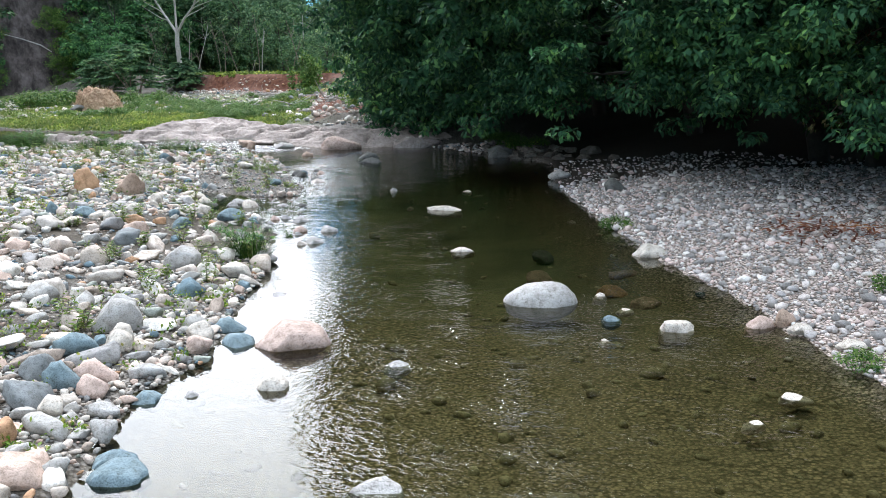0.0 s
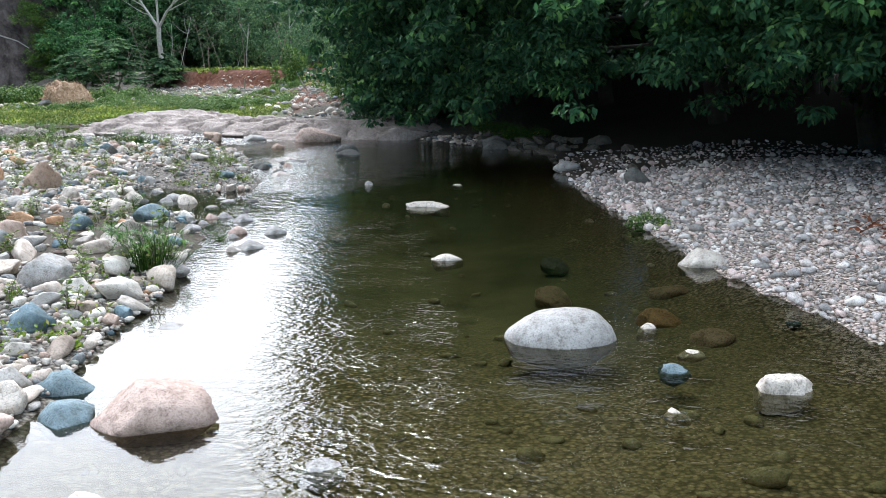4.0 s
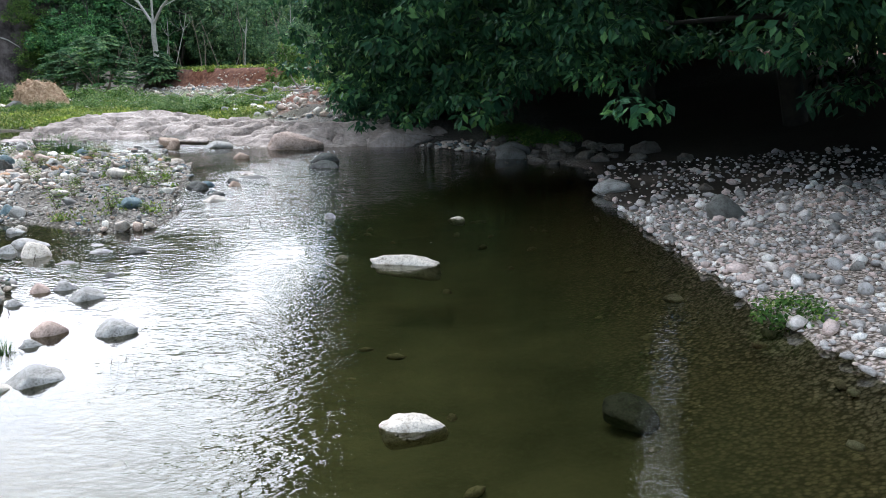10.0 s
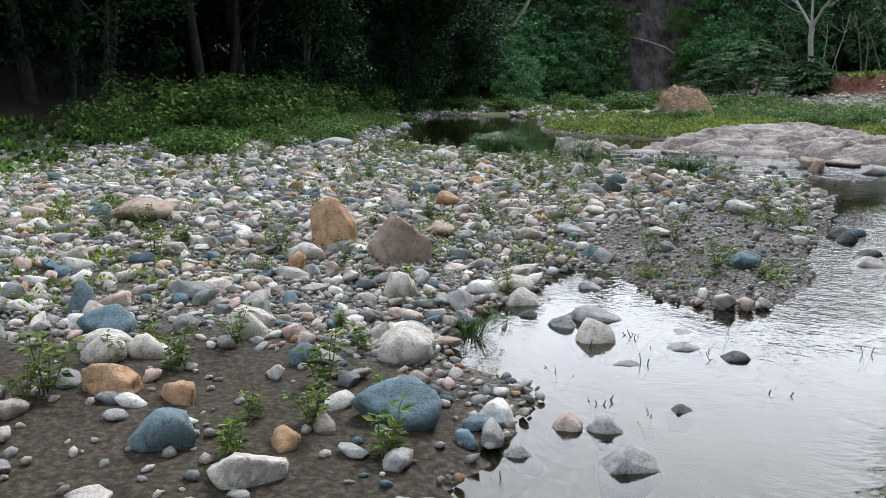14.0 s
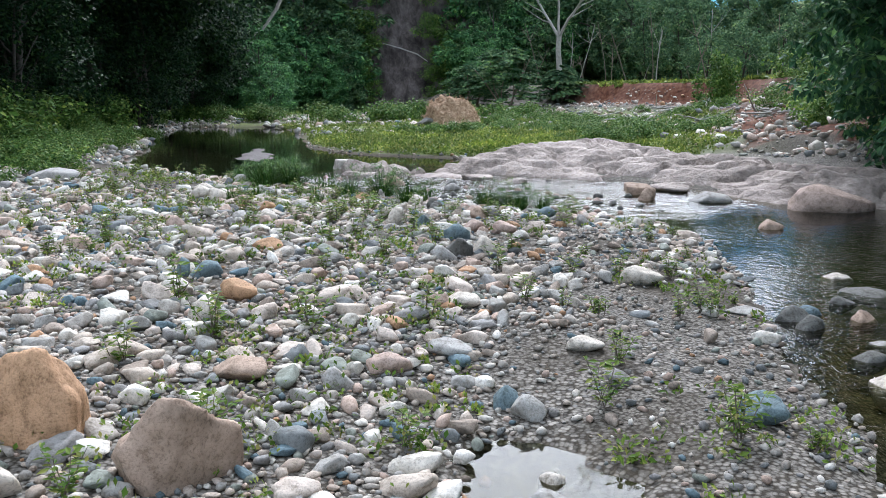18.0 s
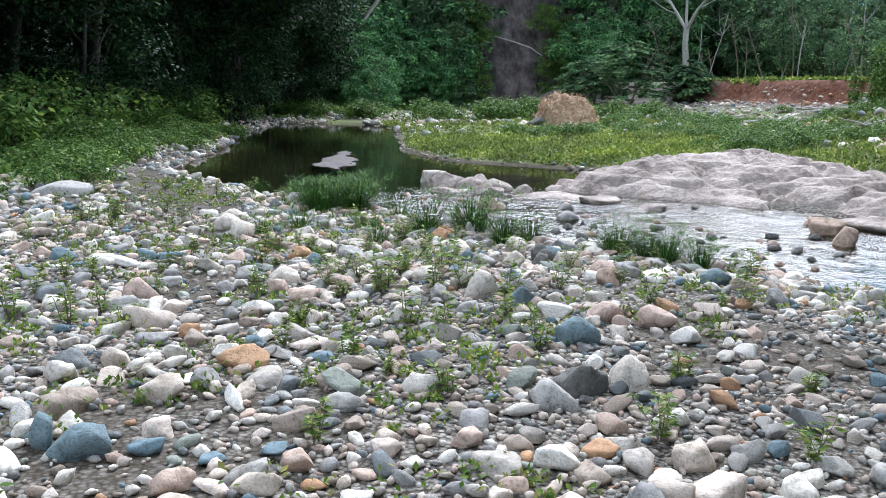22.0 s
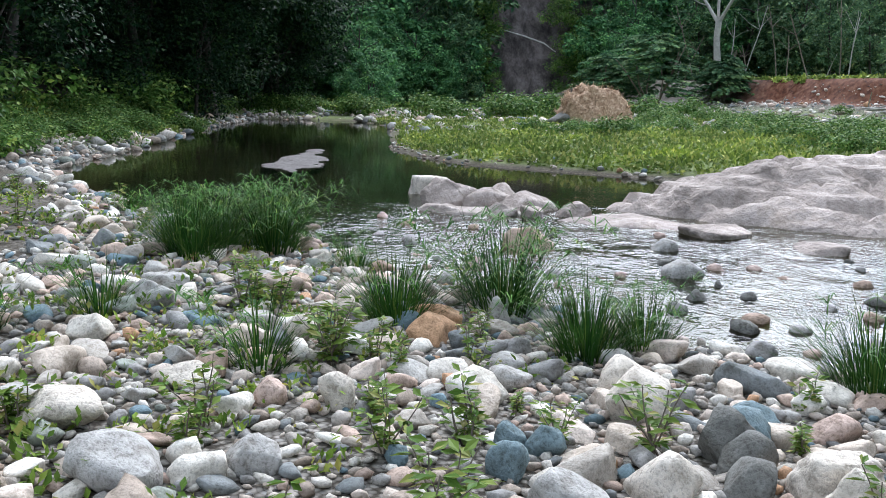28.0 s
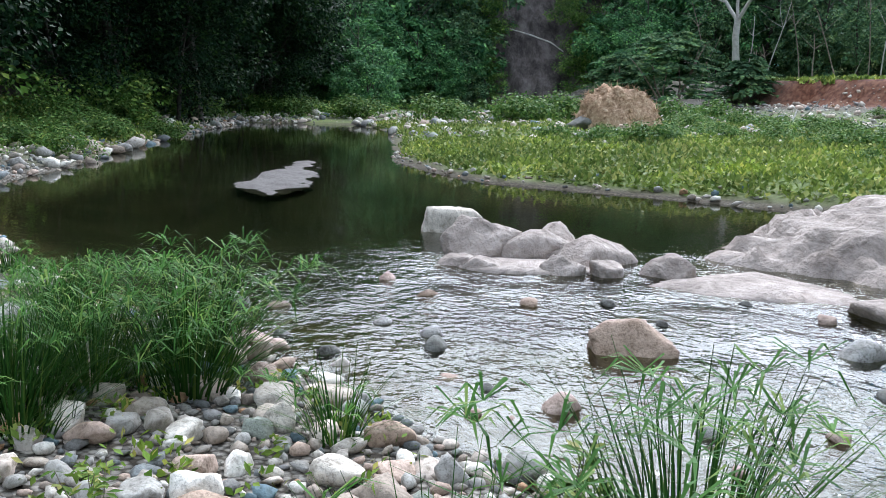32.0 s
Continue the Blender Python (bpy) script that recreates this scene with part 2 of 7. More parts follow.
def water_material():
    """Clear brownish river water: mirror by Fresnel over a tinted see-through body, with ripples."""
    m, n, l, b = material("water")
    n.remove(b)
    vec = coords(n, l)
    mp = n.new("ShaderNodeMapping")
    mp.inputs["Rotation"].default_value, mp.inputs["Scale"].default_value = (0, 0, 0.35), (1.0, 1.25, 1)
    l.new(vec, mp.inputs["Vector"])
    zone = n.new("ShaderNodeAttribute")
    zone.attribute_name = "riffle"
    w1 = noise_node(n, l, mp.outputs[0], 5.0, 3, 0.55)
    w2 = noise_node(n, l, mp.outputs[0], 17, 2, 0.5)
    big = noise_node(n, l, vec, 0.5, 2)
    add = n.new("ShaderNodeMath")
    add.operation = "MULTIPLY_ADD"
    l.new(w2, add.inputs[0])
    add.inputs[1].default_value = 0.6
    l.new(w1, add.inputs[2])
    bp = n.new("ShaderNodeBump")
    l.new(add.outputs[0], bp.inputs["Height"])
    bp.inputs["Distance"].default_value = 0.032
    calm = n.new("ShaderNodeMapRange")
    calm.inputs["From Min"].default_value, calm.inputs["From Max"].default_value = 0.35, 0.65
    calm.inputs["To Min"].default_value, calm.inputs["To Max"].default_value = 0.045, 0.13
    l.new(big, calm.inputs["Value"])
    gusts = n.new("ShaderNodeMapRange")
    gusts.inputs["From Min"].default_value, gusts.inputs["From Max"].default_value = 0.36, 0.62
    gusts.inputs["To Min"].default_value, gusts.inputs["To Max"].default_value = 0.3, 1.25
    l.new(noise_node(n, l, vec, 1.5, 3, 0.6), gusts.inputs["Value"])
    st = n.new("ShaderNodeMath")
    st.operation = "MULTIPLY_ADD"
    l.new(gusts.outputs[0], st.inputs[0])
    l.new(zone.outputs["Fac"], st.inputs[1])
    l.new(calm.outputs[0], st.inputs[2])
    floor_ = n.new("ShaderNodeMath")
    floor_.operation = "MAXIMUM"
    floor_.inputs[1].default_value = 0.025
    l.new(st.outputs[0], floor_.inputs[0])
    l.new(floor_.outputs[0], bp.inputs["Strength"])
    fr = n.new("ShaderNodeFresnel")
    fr.inputs["IOR"].default_value = 1.4
    l.new(bp.outputs[0], fr.inputs["Normal"])
    gl = n.new("ShaderNodeBsdfGlossy")
    gl.inputs["Roughness"].default_value = 0.012
    l.new(bp.outputs[0], gl.inputs["Normal"])
    tp = n.new("ShaderNodeBsdfTransparent")
    tp.inputs["Color"].default_value = (0.54, 0.55, 0.43, 1)
    mx = n.new("ShaderNodeMixShader")
    l.new(fr.outputs[0], mx.inputs[0])
    l.new(tp.outputs[0], mx.inputs[1])
    l.new(gl.outputs[0], mx.inputs[2])
    l.new(mx.outputs[0], n["Material Output"].inputs["Surface"])
    return m


def outcrop_material():
    m, n, l, b = material("bedrock")
    vec = coords(n, l)
    f = noise_node(n, l, vec, 1.2, 8, 0.65)
    g = noise_node(n, l, vec, 14, 5, 0.65)
    col = ramp_node(n, l, f, [(0.3, (0.15, 0.122, 0.105)), (0.44, (0.35, 0.295, 0.262)), (0.6, (0.48, 0.41, 0.37)), (0.75, (0.52, 0.42, 0.35))])
    col = mix_node(n, l, 0.6, col, ramp_node(n, l, g, [(0.3, (0.5, 0.48, 0.45)), (0.6, (1.08, 1.08, 1.08))]), "MULTIPLY")
    vc = n.new("ShaderNodeTexVoronoi")
    vc.feature = "DISTANCE_TO_EDGE"
    vc.inputs["Scale"].default_value = 1.2
    wob = mix_node(n, l, 0.2, vec, noise_vec(n, l, vec, 2.5))
    l.new(wob, vc.inputs["Vector"])
    crack = ramp_node(n, l, vc.outputs["Distance"], [(0.0, (0.25, 0.22, 0.2)), (0.02, (1, 1, 1))])
    col = mix_node(n, l, 0.22, col, crack, "MULTIPLY")
    l.new(col, b.inputs["Base Color"])
    b.inputs["Roughness"].default_value = 0.8
    b.inputs["Specular IOR Level"].default_value = 0.2
    nrm = bump_node(n, l, f, 0.6, 0.14)
    nrm = bump_node(n, l, crack, 0.35, 0.03, nrm)
    l.new(bump_node(n, l, g, 0.8, 0.05, nrm), b.inputs["Normal"])
    return m


M_GROUND, M_WATER, M_ROCK = ground_material(), water_material(), outcrop_material()
M_COBBLES, M_COBBLE = stone_material("cobbles", island=True), stone_material("cobble")
# cobble palette darkened for pebbles: shade of the gaps put into their colour
STONE_COLOURS[:] = [(p, tuple(0.8 * q for q in c)) for p, c in STONE_COLOURS]
M_PEBBLES = stone_material("pebbles", island=True)
# bank stones: a paler palette, brightened too against the shade of the trees
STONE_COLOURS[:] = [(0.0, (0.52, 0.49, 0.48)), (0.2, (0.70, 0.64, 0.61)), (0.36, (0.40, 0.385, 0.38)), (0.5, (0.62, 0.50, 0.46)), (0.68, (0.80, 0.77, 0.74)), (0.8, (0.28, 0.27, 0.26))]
M_LIFTED_SHINGLE = stone_material("lifted_shingle_stones", island=True)
M_WHITE = stone_material("pale_stone", (0.62, 0.565, 0.50))
M_GREY = stone_material("grey_stone", (0.40, 0.39, 0.375))
M_BLUE = stone_material("blue_stone", (0.175, 0.238, 0.265))
M_PINK = stone_material("pink_stone", (0.52, 0.40, 0.345))
M_ORANGE = stone_material("orange_stone", (0.50, 0.31, 0.185))
M_BROWN = stone_material("brown_stone", (0.44, 0.33, 0.26))
M_DARK = stone_material("dark_stone", (0.16, 0.16, 0.15))
STONES = dict(white=M_WHITE, grey=M_GREY, blue=M_BLUE, pink=M_PINK, orange=M_ORANGE, brown=M_BROWN, dark=M_DARK)
L_CANOPY = leaf_material("canopy_leaves", (0.017, 0.053, 0.029), (0.050, 0.133, 0.062), (0.12, 0.24, 0.08))
# near-black greens: the wood's shaded depth is put into the leaf colour
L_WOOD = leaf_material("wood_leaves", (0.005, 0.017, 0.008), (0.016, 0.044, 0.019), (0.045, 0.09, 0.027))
L_HILL = leaf_material("thicket_leaves", (0.025, 0.085, 0.038), (0.095, 0.23, 0.09), (0.18, 0.35, 0.12), 0.6)
# far greens kept pale and bluish: haze of distance is mixed into the colour
L_FAR = leaf_material("far_leaves", (0.042, 0.10, 0.055), (0.115, 0.20, 0.10), (0.18, 0.26, 0.12), 0.7)
L_BUSH = leaf_material("bush_leaves", (0.035, 0.09, 0.02), (0.12, 0.22, 0.05), (0.23, 0.30, 0.08))
L_SEDGE = leaf_material("sedge_blades", (0.013, 0.045, 0.009), (0.04, 0.105, 0.018), (0.11, 0.16, 0.035))
L_WEED = leaf_material("weed_leaves", (0.07, 0.14, 0.022), (0.19, 0.27, 0.05), (0.34, 0.32, 0.10))
M_DARK_BARK = bark_material("dark_bark", (0.02, 0.017, 0.013), (0.06, 0.05, 0.04))
M_BARK = bark_material("bark", (0.10, 0.08, 0.06), (0.24, 0.2, 0.16))
M_PALE_BARK = bark_material("pale_bark", (0.24, 0.23, 0.21), (0.42, 0.40, 0.37))


# ---------- mesh helpers ----------
def mesh_of(name, verts, faces, mats, smooth=False):
    me = bpy.data.meshes.new(name)
    verts, faces = np.asarray(verts, np.float32), np.asarray(faces, np.int32)
    k = faces.shape[1]
    me.vertices.add(len(verts))
    me.vertices.foreach_set("co", verts.ravel())
    me.loops.add(faces.size)
    me.loops.foreach_set("vertex_index", faces.ravel())
    me.polygons.add(len(faces))
    me.polygons.foreach_set("loop_start", np.arange(0, faces.size, k, dtype=np.int32))
    me.polygons.foreach_set("loop_total", np.full(len(faces), k, np.int32))
    me.polygons.foreach_set("use_smooth", np.full(len(faces), smooth))
    me.materials.append(mats)
    me.update(calc_edges=True)
    me.validate()
    return me


def child(name, me, parent, label=""):
    ob = new(name, me)
    ob.parent = parent
    return tagged(ob, label)


def smooth01(x, a, b):
    t = np.clip((x - a) / (b - a), 0, 1)
    return t * t * (3 - 2 * t)


_P = rng.random((64, 64))


def vnoise(x, y, scale):
    """Smooth value noise on the plan, 0 to 1."""
    x, y = np.asarray(x) * scale + 100, np.asarray(y) * scale + 100
    i, j = np.floor(x).astype(int), np.floor(y).astype(int)
    u, v = x - i, y - j
    u, v = u * u * (3 - 2 * u), v * v * (3 - 2 * v)
    p = lambda a, b: _P[a % 64, b % 64]
    return (p(i, j) * (1 - u) + p(i + 1, j) * u) * (1 - v) + (p(i, j + 1) * (1 - u) + p(i + 1, j + 1) * u) * v


def fbm(x, y, scale, octaves=4):
    return sum(vnoise(x, y, scale * 2**k) * 0.5**k for k in range(octaves)) / (2 - 0.5 ** (octaves - 1))


def signed_distance(x, y, poly):
    """Distance to a closed outline on the plan: negative inside."""
    x, y = np.asarray(x, float), np.asarray(y, float)
    best, inside = np.full(x.shape, 1e9), np.zeros(x.shape, bool)
    for (ax, ay), (bx, by) in zip(poly, poly[1:] + poly[:1]):
        dx, dy = bx - ax, by - ay
        t = np.clip(((x - ax) * dx + (y - ay) * dy) / (dx * dx + dy * dy), 0, 1)
        best = np.minimum(best, np.hypot(x - ax - t * dx, y - ay - t * dy))
        if ay != by:
            inside ^= ((ay > y) != (by > y)) & (x < dx * (y - ay) / dy + ax)
    return np.where(inside, -best, best)


# ---------- the plan ----------
RIVER = [(1.6, -14), (1.2, -3), (1.05, 0.5), (0.7, 1.9), (0.9, 2.5), (0.65, 3.8), (0.35, 5.8), (0.0, 7.0), (-0.2, 8.1), (-0.55, 8.6), (-0.8, 9.2), (-1.0, 9.6),
         (-1.6, 9.6), (-2.1, 10.0), (-2.35, 10.7), (-2.55, 11.4), (-2.9, 12.0), (-2.75, 12.35), (-2.35, 12.15), (-1.75, 11.75), (-1.3, 11.7), (-1.05, 12.0), (-1.2, 13.0),
         (-1.8, 14.2), (-2.25, 15.7), (-2.8, 17.0), (-3.35, 18.4), (-4.4, 19.8), (-5.8, 20.15), (-7.2, 20.2), (-8.6, 20.4), (-9.7, 20.5), (-10.6, 20.7), (-11.4, 20.8), (-12.2, 20.85), (-13.4, 21.0),
         (-15.0, 21.6), (-16.7, 22.1), (-18.2, 22.8), (-20.4, 25.4), (-24.4, 29.3), (-29.9, 35.1), (-36, 42), (-33, 44.5), (-27.4, 40.5), (-19.4, 31.4)]
RIVER += [(-18.4, 30.2), (-16.5, 28.9), (-14.9, 28.1), (-12.6, 28.1), (-10.8, 27.9), (-9.8, 28.6), (-8.5, 27), (-9.4, 25.2), (-7.7, 24.6), (-5.9, 24.0), (-4.3, 23.5),
          (-3.2, 22.8), (-2.0, 23.2), (-0.8, 23.6), (0.3, 22.4), (1.9, 20.3), (3.2, 18.4), (3.5, 17), (3.4, 14.7), (3.75, 11.8), (4.1, 9.3), (4.4, 7.8),
          (4.6, 6.6), (5.1, 5.0), (5.35, 3.7), (5.6, 2.4), (6.0, -1), (6.8, -14)]
OUTCROP = [(-10.7, 24.25), (-9.3, 23.95), (-7.7, 24.1), (-5.9, 23.5), (-4.3, 23.0), (-3.2, 22.3), (-1.5, 22.9), (-0.2, 23.4), (0.9, 23.8), (1.2, 25.2), (-0.6, 26.0), (-2.6, 26.4),
           (-4.2, 27.6), (-6.0, 29.6), (-9.0, 30.6), (-10.4, 28.6), (-11.0, 26.2)]
BANK = [(-60, 90), (-34, 66), (-22, 60.5), (-17.5, 58), (-12.5, 55), (-8.5, 47), (-4.5, 38), (-0.5, 30), (1.5, 25.5), (3.8, 20.5), (5.5, 18.2), (8, 15.5), (12, 14.2), (20, 12), (30, -14), (200, -14), (200, 200), (-60, 200)]
WOOD_LEFT = [(-9, -14), (-12, 2), (-16.5, 12), (-20.5, 19), (-24, 25), (-29, 32), (-36, 40), (-47, 50), (-56, 62), (-60, 90), (-60, 200), (-200, 200), (-200, -14)]


SHELF = [(-15.8, 25.1), (-16.6, 25.35), (-17.3, 25.95), (-18.3, 27.3), (-19.8, 29.7), (-18.6, 28.6), (-17.05, 26.95), (-16.2, 26.0)]


def water_level(x, y):
    return 0.11 * smooth01(-0.6 * np.asarray(x) + 0.8 * np.asarray(y), 18.5, 24.0)


def ground_zones(x, y):
    d, b, w = signed_distance(x, y, RIVER), signed_distance(x, y, BANK), signed_distance(x, y, WOOD_LEFT)
    b = b + 1.6 * (fbm(x, y, 0.3) - 0.5) * smooth01(y, 26, 34)
    level = water_level(x, y)
    n = fbm(x, y, 0.6)
    dry = 0.015 + 0.32 * (1 - np.exp(-np.maximum(d, 0) / 2.6)) + 0.10 * (n - 0.5) * smooth01(d, 0.2, 1.5)
    bed = -0.03 - (0.13 + 0.3 * smooth01(y, 3, 8)) * (1 - np.exp(np.minimum(d, 0) / 1.0)) + 0.06 * (n - 0.5)
    z = level + np.where(d > 0, dry, bed)
    z = z + (1.1 * smooth01(b, 0.2, -0.9) + 0.8 * smooth01(b, 5, 0)) * smooth01(y, 22, 34) + 1.2 * smooth01(b, 0, -7) * (1 - smooth01(y, 22, 34))
    shelf = signed_distance(x, y, SHELF)
    z = np.maximum(z, np.where(shelf < 2, level - 0.06 - 0.4 * np.maximum(shelf, 0), -9))
    far = np.hypot(x - 1, y - 5)
    z = z + np.minimum(np.maximum(0, -b - 20) * 0.4, np.maximum(0, 0.10 * far - 2.0)) * smooth01(y, 40, 70) * smooth01(far, 400, 300)
    z = z + smooth01(w, 0.5, -5) * 0.9 + np.minimum(np.maximum(0, -w - 4), 80) * 0.35
    z = z + 0.35 * (fbm(x, y, 0.08) - 0.5) * smooth01(d, 3, 10)
    z = z + (0.7 * (fbm(x + 5, y, 0.55) - 0.42) + 0.2 * (fbm(x, y + 8, 1.8) - 0.5)) * smooth01(b, 6, 3) * smooth01(b, -0.8, 0.2) * smooth01(d, 0.3, 2) * smooth01(y, 26, 30) * (1 - smooth01(y, 50, 58))
    flood = (d > 0) * smooth01(y, 24, 27.5) * smooth01(-x, 4, 9) * smooth01(b, 1.0, 4)
    grass = flood * smooth01(d, 0.1, 0.5) * (0.6 + 0.4 * smooth01(fbm(x, y, 0.35), 0.30, 0.42))
    grass = np.maximum(grass, smooth01(b, -1.0, -2.2) * smooth01(y, 25, 35))
    grass = np.maximum(grass, 0.75 * smooth01(w, 2.5, 0.2) * smooth01(fbm(x, y, 0.5), 0.3, 0.5))
    soil = smooth01(b, 1.4, 0.4) * smooth01(b, -2.0, -1.0) * smooth01(y, 26, 33) * (0.7 + 0.3 * smooth01(y, 46, 54))
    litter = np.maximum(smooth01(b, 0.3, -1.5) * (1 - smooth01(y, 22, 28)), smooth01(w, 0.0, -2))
    # bank below the boughs: their shade is painted as dark litter colour
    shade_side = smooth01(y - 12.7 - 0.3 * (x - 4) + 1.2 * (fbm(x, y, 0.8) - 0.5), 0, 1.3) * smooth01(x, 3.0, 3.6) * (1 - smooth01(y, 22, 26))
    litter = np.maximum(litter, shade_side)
    soil = np.maximum(soil, (d > 0.3) * smooth01(fbm(x + 11, y, 0.45), 0.41, 0.5) * smooth01(b, 6.5, 3.0) * smooth01(y, 25, 29) * smooth01(x, -13, -7) * (1 - smooth01(y, 44, 50)))
    soil = soil * smooth01(x, -24, -20.5)
    grass = grass * (1 - 0.8 * soil)
    mud = smooth01(np.hypot((x + 1.6) / 2.3, (y - 7.7) / 1.9) + 0.5 * (fbm(x, y, 0.9) - 0.5), 1.1, 0.7)
    mud = np.maximum(mud, flood * smooth01(d, 1.1, 0.5))
    mud = np.maximum(mud, 0.6 * (d > 0) * smooth01(fbm(x + 40, y, 0.7), 0.55, 0.66) * (1 - grass))
    # the deep zones tint the bed where murky water would swallow the light
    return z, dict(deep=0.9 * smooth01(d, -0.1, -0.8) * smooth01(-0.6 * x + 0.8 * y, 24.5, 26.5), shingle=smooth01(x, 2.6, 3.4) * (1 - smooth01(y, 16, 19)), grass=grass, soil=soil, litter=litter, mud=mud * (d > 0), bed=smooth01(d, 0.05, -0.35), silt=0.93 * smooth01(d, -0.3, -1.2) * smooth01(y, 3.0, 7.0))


def ground_at(x, y):
    return ground_zones(np.atleast_1d(np.asarray(x, float)), np.atleast_1d(np.asarray(y, float)))[0]


def steps(a, b, c, d, fine, coarse):
    """Grid lines: fine between b and c, widening towards a and d."""
    mid = np.arange(b, c + fine / 2, fine)
    lo, hi, s = [b], [c], fine
    while lo[-1] > a:
        s = min(s * 1.18, coarse)
        lo.append(lo[-1] - s)
    s = fine
    while hi[-1] < d:
        s = min(s * 1.12, 0.4 if hi[-1] < 75 else coarse)
        hi.append(hi[-1] + s)
    return np.concatenate([lo[:0:-1], mid, hi[1:]])


def grid_mesh(name, xs, ys, height, mat, keep=None):
    gx, gy = np.meshgrid(xs, ys)
    gx, gy = gx.ravel(), gy.ravel()
    gz, zones = height(gx, gy)
    nx, ny = len(xs), len(ys)
    i = (np.arange(ny - 1)[:, None] * nx + np.arange(nx - 1)[None]).ravel()
    faces = np.stack([i, i + 1, i + nx + 1, i + nx], 1)
    if keep is not None:
        ok = keep(gx, gy)
        faces = faces[ok[faces].any(1)]
        used = np.unique(faces)
        remap = np.zeros(len(gx), int)
        remap[used] = np.arange(len(used))
        faces, gx, gy, gz = remap[faces], gx[used], gy[used], gz[used]
        zones = {k: v[used] for k, v in zones.items()}
    me = mesh_of(name, np.stack([gx, gy, gz], 1), faces, mat, True)
    for key, v in zones.items():
        me.attributes.new(key, "FLOAT", "POINT").data.foreach_set("value", np.asarray(v, np.float32))
    return me


ground = tagged(new("ground", grid_mesh("ground", steps(-900, -20, 8, 900, 0.17, 60), steps(-400, -4, 31, 1200, 0.17, 60), ground_zones, M_GROUND)),
                "grey gravel river bar with mud, turf and red soil banks", "ground", kind="structure")


def water_surface(x, y):
    s = -0.6 * x + 0.8 * y
    riffle = smooth01(s, 18.3, 20.5) * (1 - smooth01(s, 24.5, 27)) * smooth01(-x, 3, 5.5)
    wave = 0.028 * (fbm(x + 0.6 * y, y - 0.3 * x, 3.2, 3) - 0.5)
    return water_level(x, y) + riffle * wave, dict(riffle=np.maximum(0.55 * riffle, 0.36 * smooth01(np.abs(x - 3.1 + 0.22 * y), 0.95, 0.3) * smooth01(y, 11, 8) + 0.5 * smooth01(x - 2.6 + 0.22 * y, 0, 1) * smooth01(y, 6.5, 3.5) + 0.6 * smooth01(np.hypot(x + 0.6, (y - 17.0) / 2.8), 2.6, 1.0)) - 0.12 * smooth01(s, 25.5, 28) - 0.06 * smooth01(np.hypot(x + 1.9, y - 11.2), 1.6, 0.9))


water = tagged(new("water", grid_mesh("water", np.r_[np.arange(-38, -15, 0.2), np.arange(-15, -3, 0.06), np.arange(-3, 8, 0.15)], np.r_[np.arange(-14, 17, 0.15), np.arange(17, 27, 0.06), np.arange(27, 46, 0.2)], water_surface, M_WATER, lambda x, y: signed_distance(x, y, RIVER) < 0.5)),
               "clear olive river water mirroring sky and trees", "river", kind="structure")


# ---------- bedrock ----------
def outcrop_height(x, y):
    d = -signed_distance(x, y, OUTCROP)
    top = 0.10 + 0.12 * smooth01(d, 0.05, 0.6) * smooth01(-x, 7, 9) + 0.55 * smooth01(d, -0.1, 2.2) * (0.5 + 0.6 * fbm(x, y, 0.35)) + 0.20 * (fbm(x + 9, y * 1.5, 1.1) - 0.5)
    top = top - 0.14 * np.maximum(0, 0.09 - np.abs(fbm(x * 0.6 + 3, y * 1.5 + 7, 1.4) - 0.5)) / 0.09 + 0.14 * (fbm(x + 5, y + y, 3.5) - 0.5)
    top = top - 0.09 * np.maximum(0, 0.05 - np.abs(fbm(0.8 * x + 0.5 * y, 0.9 * y - 0.4 * x + 3, 1.1) - 0.5)) / 0.05 + 0.03 * (vnoise(x * 1.2, y * 2.2, 5.0) - 0.5)
    step = top / 0.1 + 0.7 * vnoise(x, y, 1.2)
    top = top * 0.5 + 0.05 * (np.floor(step) + smooth01(step - np.floor(step), 0.7, 1.0))
    return np.where(d > 0, top * smooth01(d, -0.05, 0.35), -0.25) - 0.02, {}


outcrop = tagged(new("rock_outcrop", grid_mesh("rock_outcrop", np.arange(-11.4, 1.6, 0.06), np.arange(22, 31.2, 0.06), outcrop_height, M_ROCK, lambda x, y: signed_distance(x, y, OUTCROP) < 0.05)),
                 "wide pinkish grey bedrock hump beside the river", "rock")


# ---------- stones ----------
def ico(level):
    bm = bmesh.new()
    bmesh.ops.create_icosphere(bm, subdivisions=level, radius=1)
    v = np.array([p.co for p in bm.verts])
    f = np.array([[p.index for p in q.verts] for q in bm.faces])
    bm.free()
    return v, f


def stone_shape(level, seed, rough=0.34, angular=0.0):
    """A unit river stone: uneven, flattened by a few worn facets."""
    v, f = ico(level)
    r = np.random.default_rng(seed)
    off = Vector(r.random(3) * 50)
    out = v.copy()
    for k, p in enumerate(v):
        s = 1 + rough * noise.noise(Vector(p) * 1.1 + off) + rough * 0.45 * noise.noise(Vector(p) * 2.6 + off)
        out[k] = p * s
    if level > 3:
        out *= np.array([1 + 0.05 * noise.noise(Vector(p) * 6 + off) + 0.03 * noise.noise(Vector(p) * 13 + off) for p in v])[:, None]
    for _ in range(9 + int(angular * 8)):
        a = r.normal(size=3)
        a /= np.linalg.norm(a)
        cut = 0.56 + 0.30 * r.random() - 0.06 * angular
        over = np.maximum(out @ a - cut, 0)
        out -= over[:, None] * a * (0.92 + 0.06 * angular)
    return out, f


SMALL = [stone_shape(1, s, 0.45) for s in range(14)]
ROUND = [stone_shape(2, 20 + s, 0.42, 0.4) for s in range(20)]
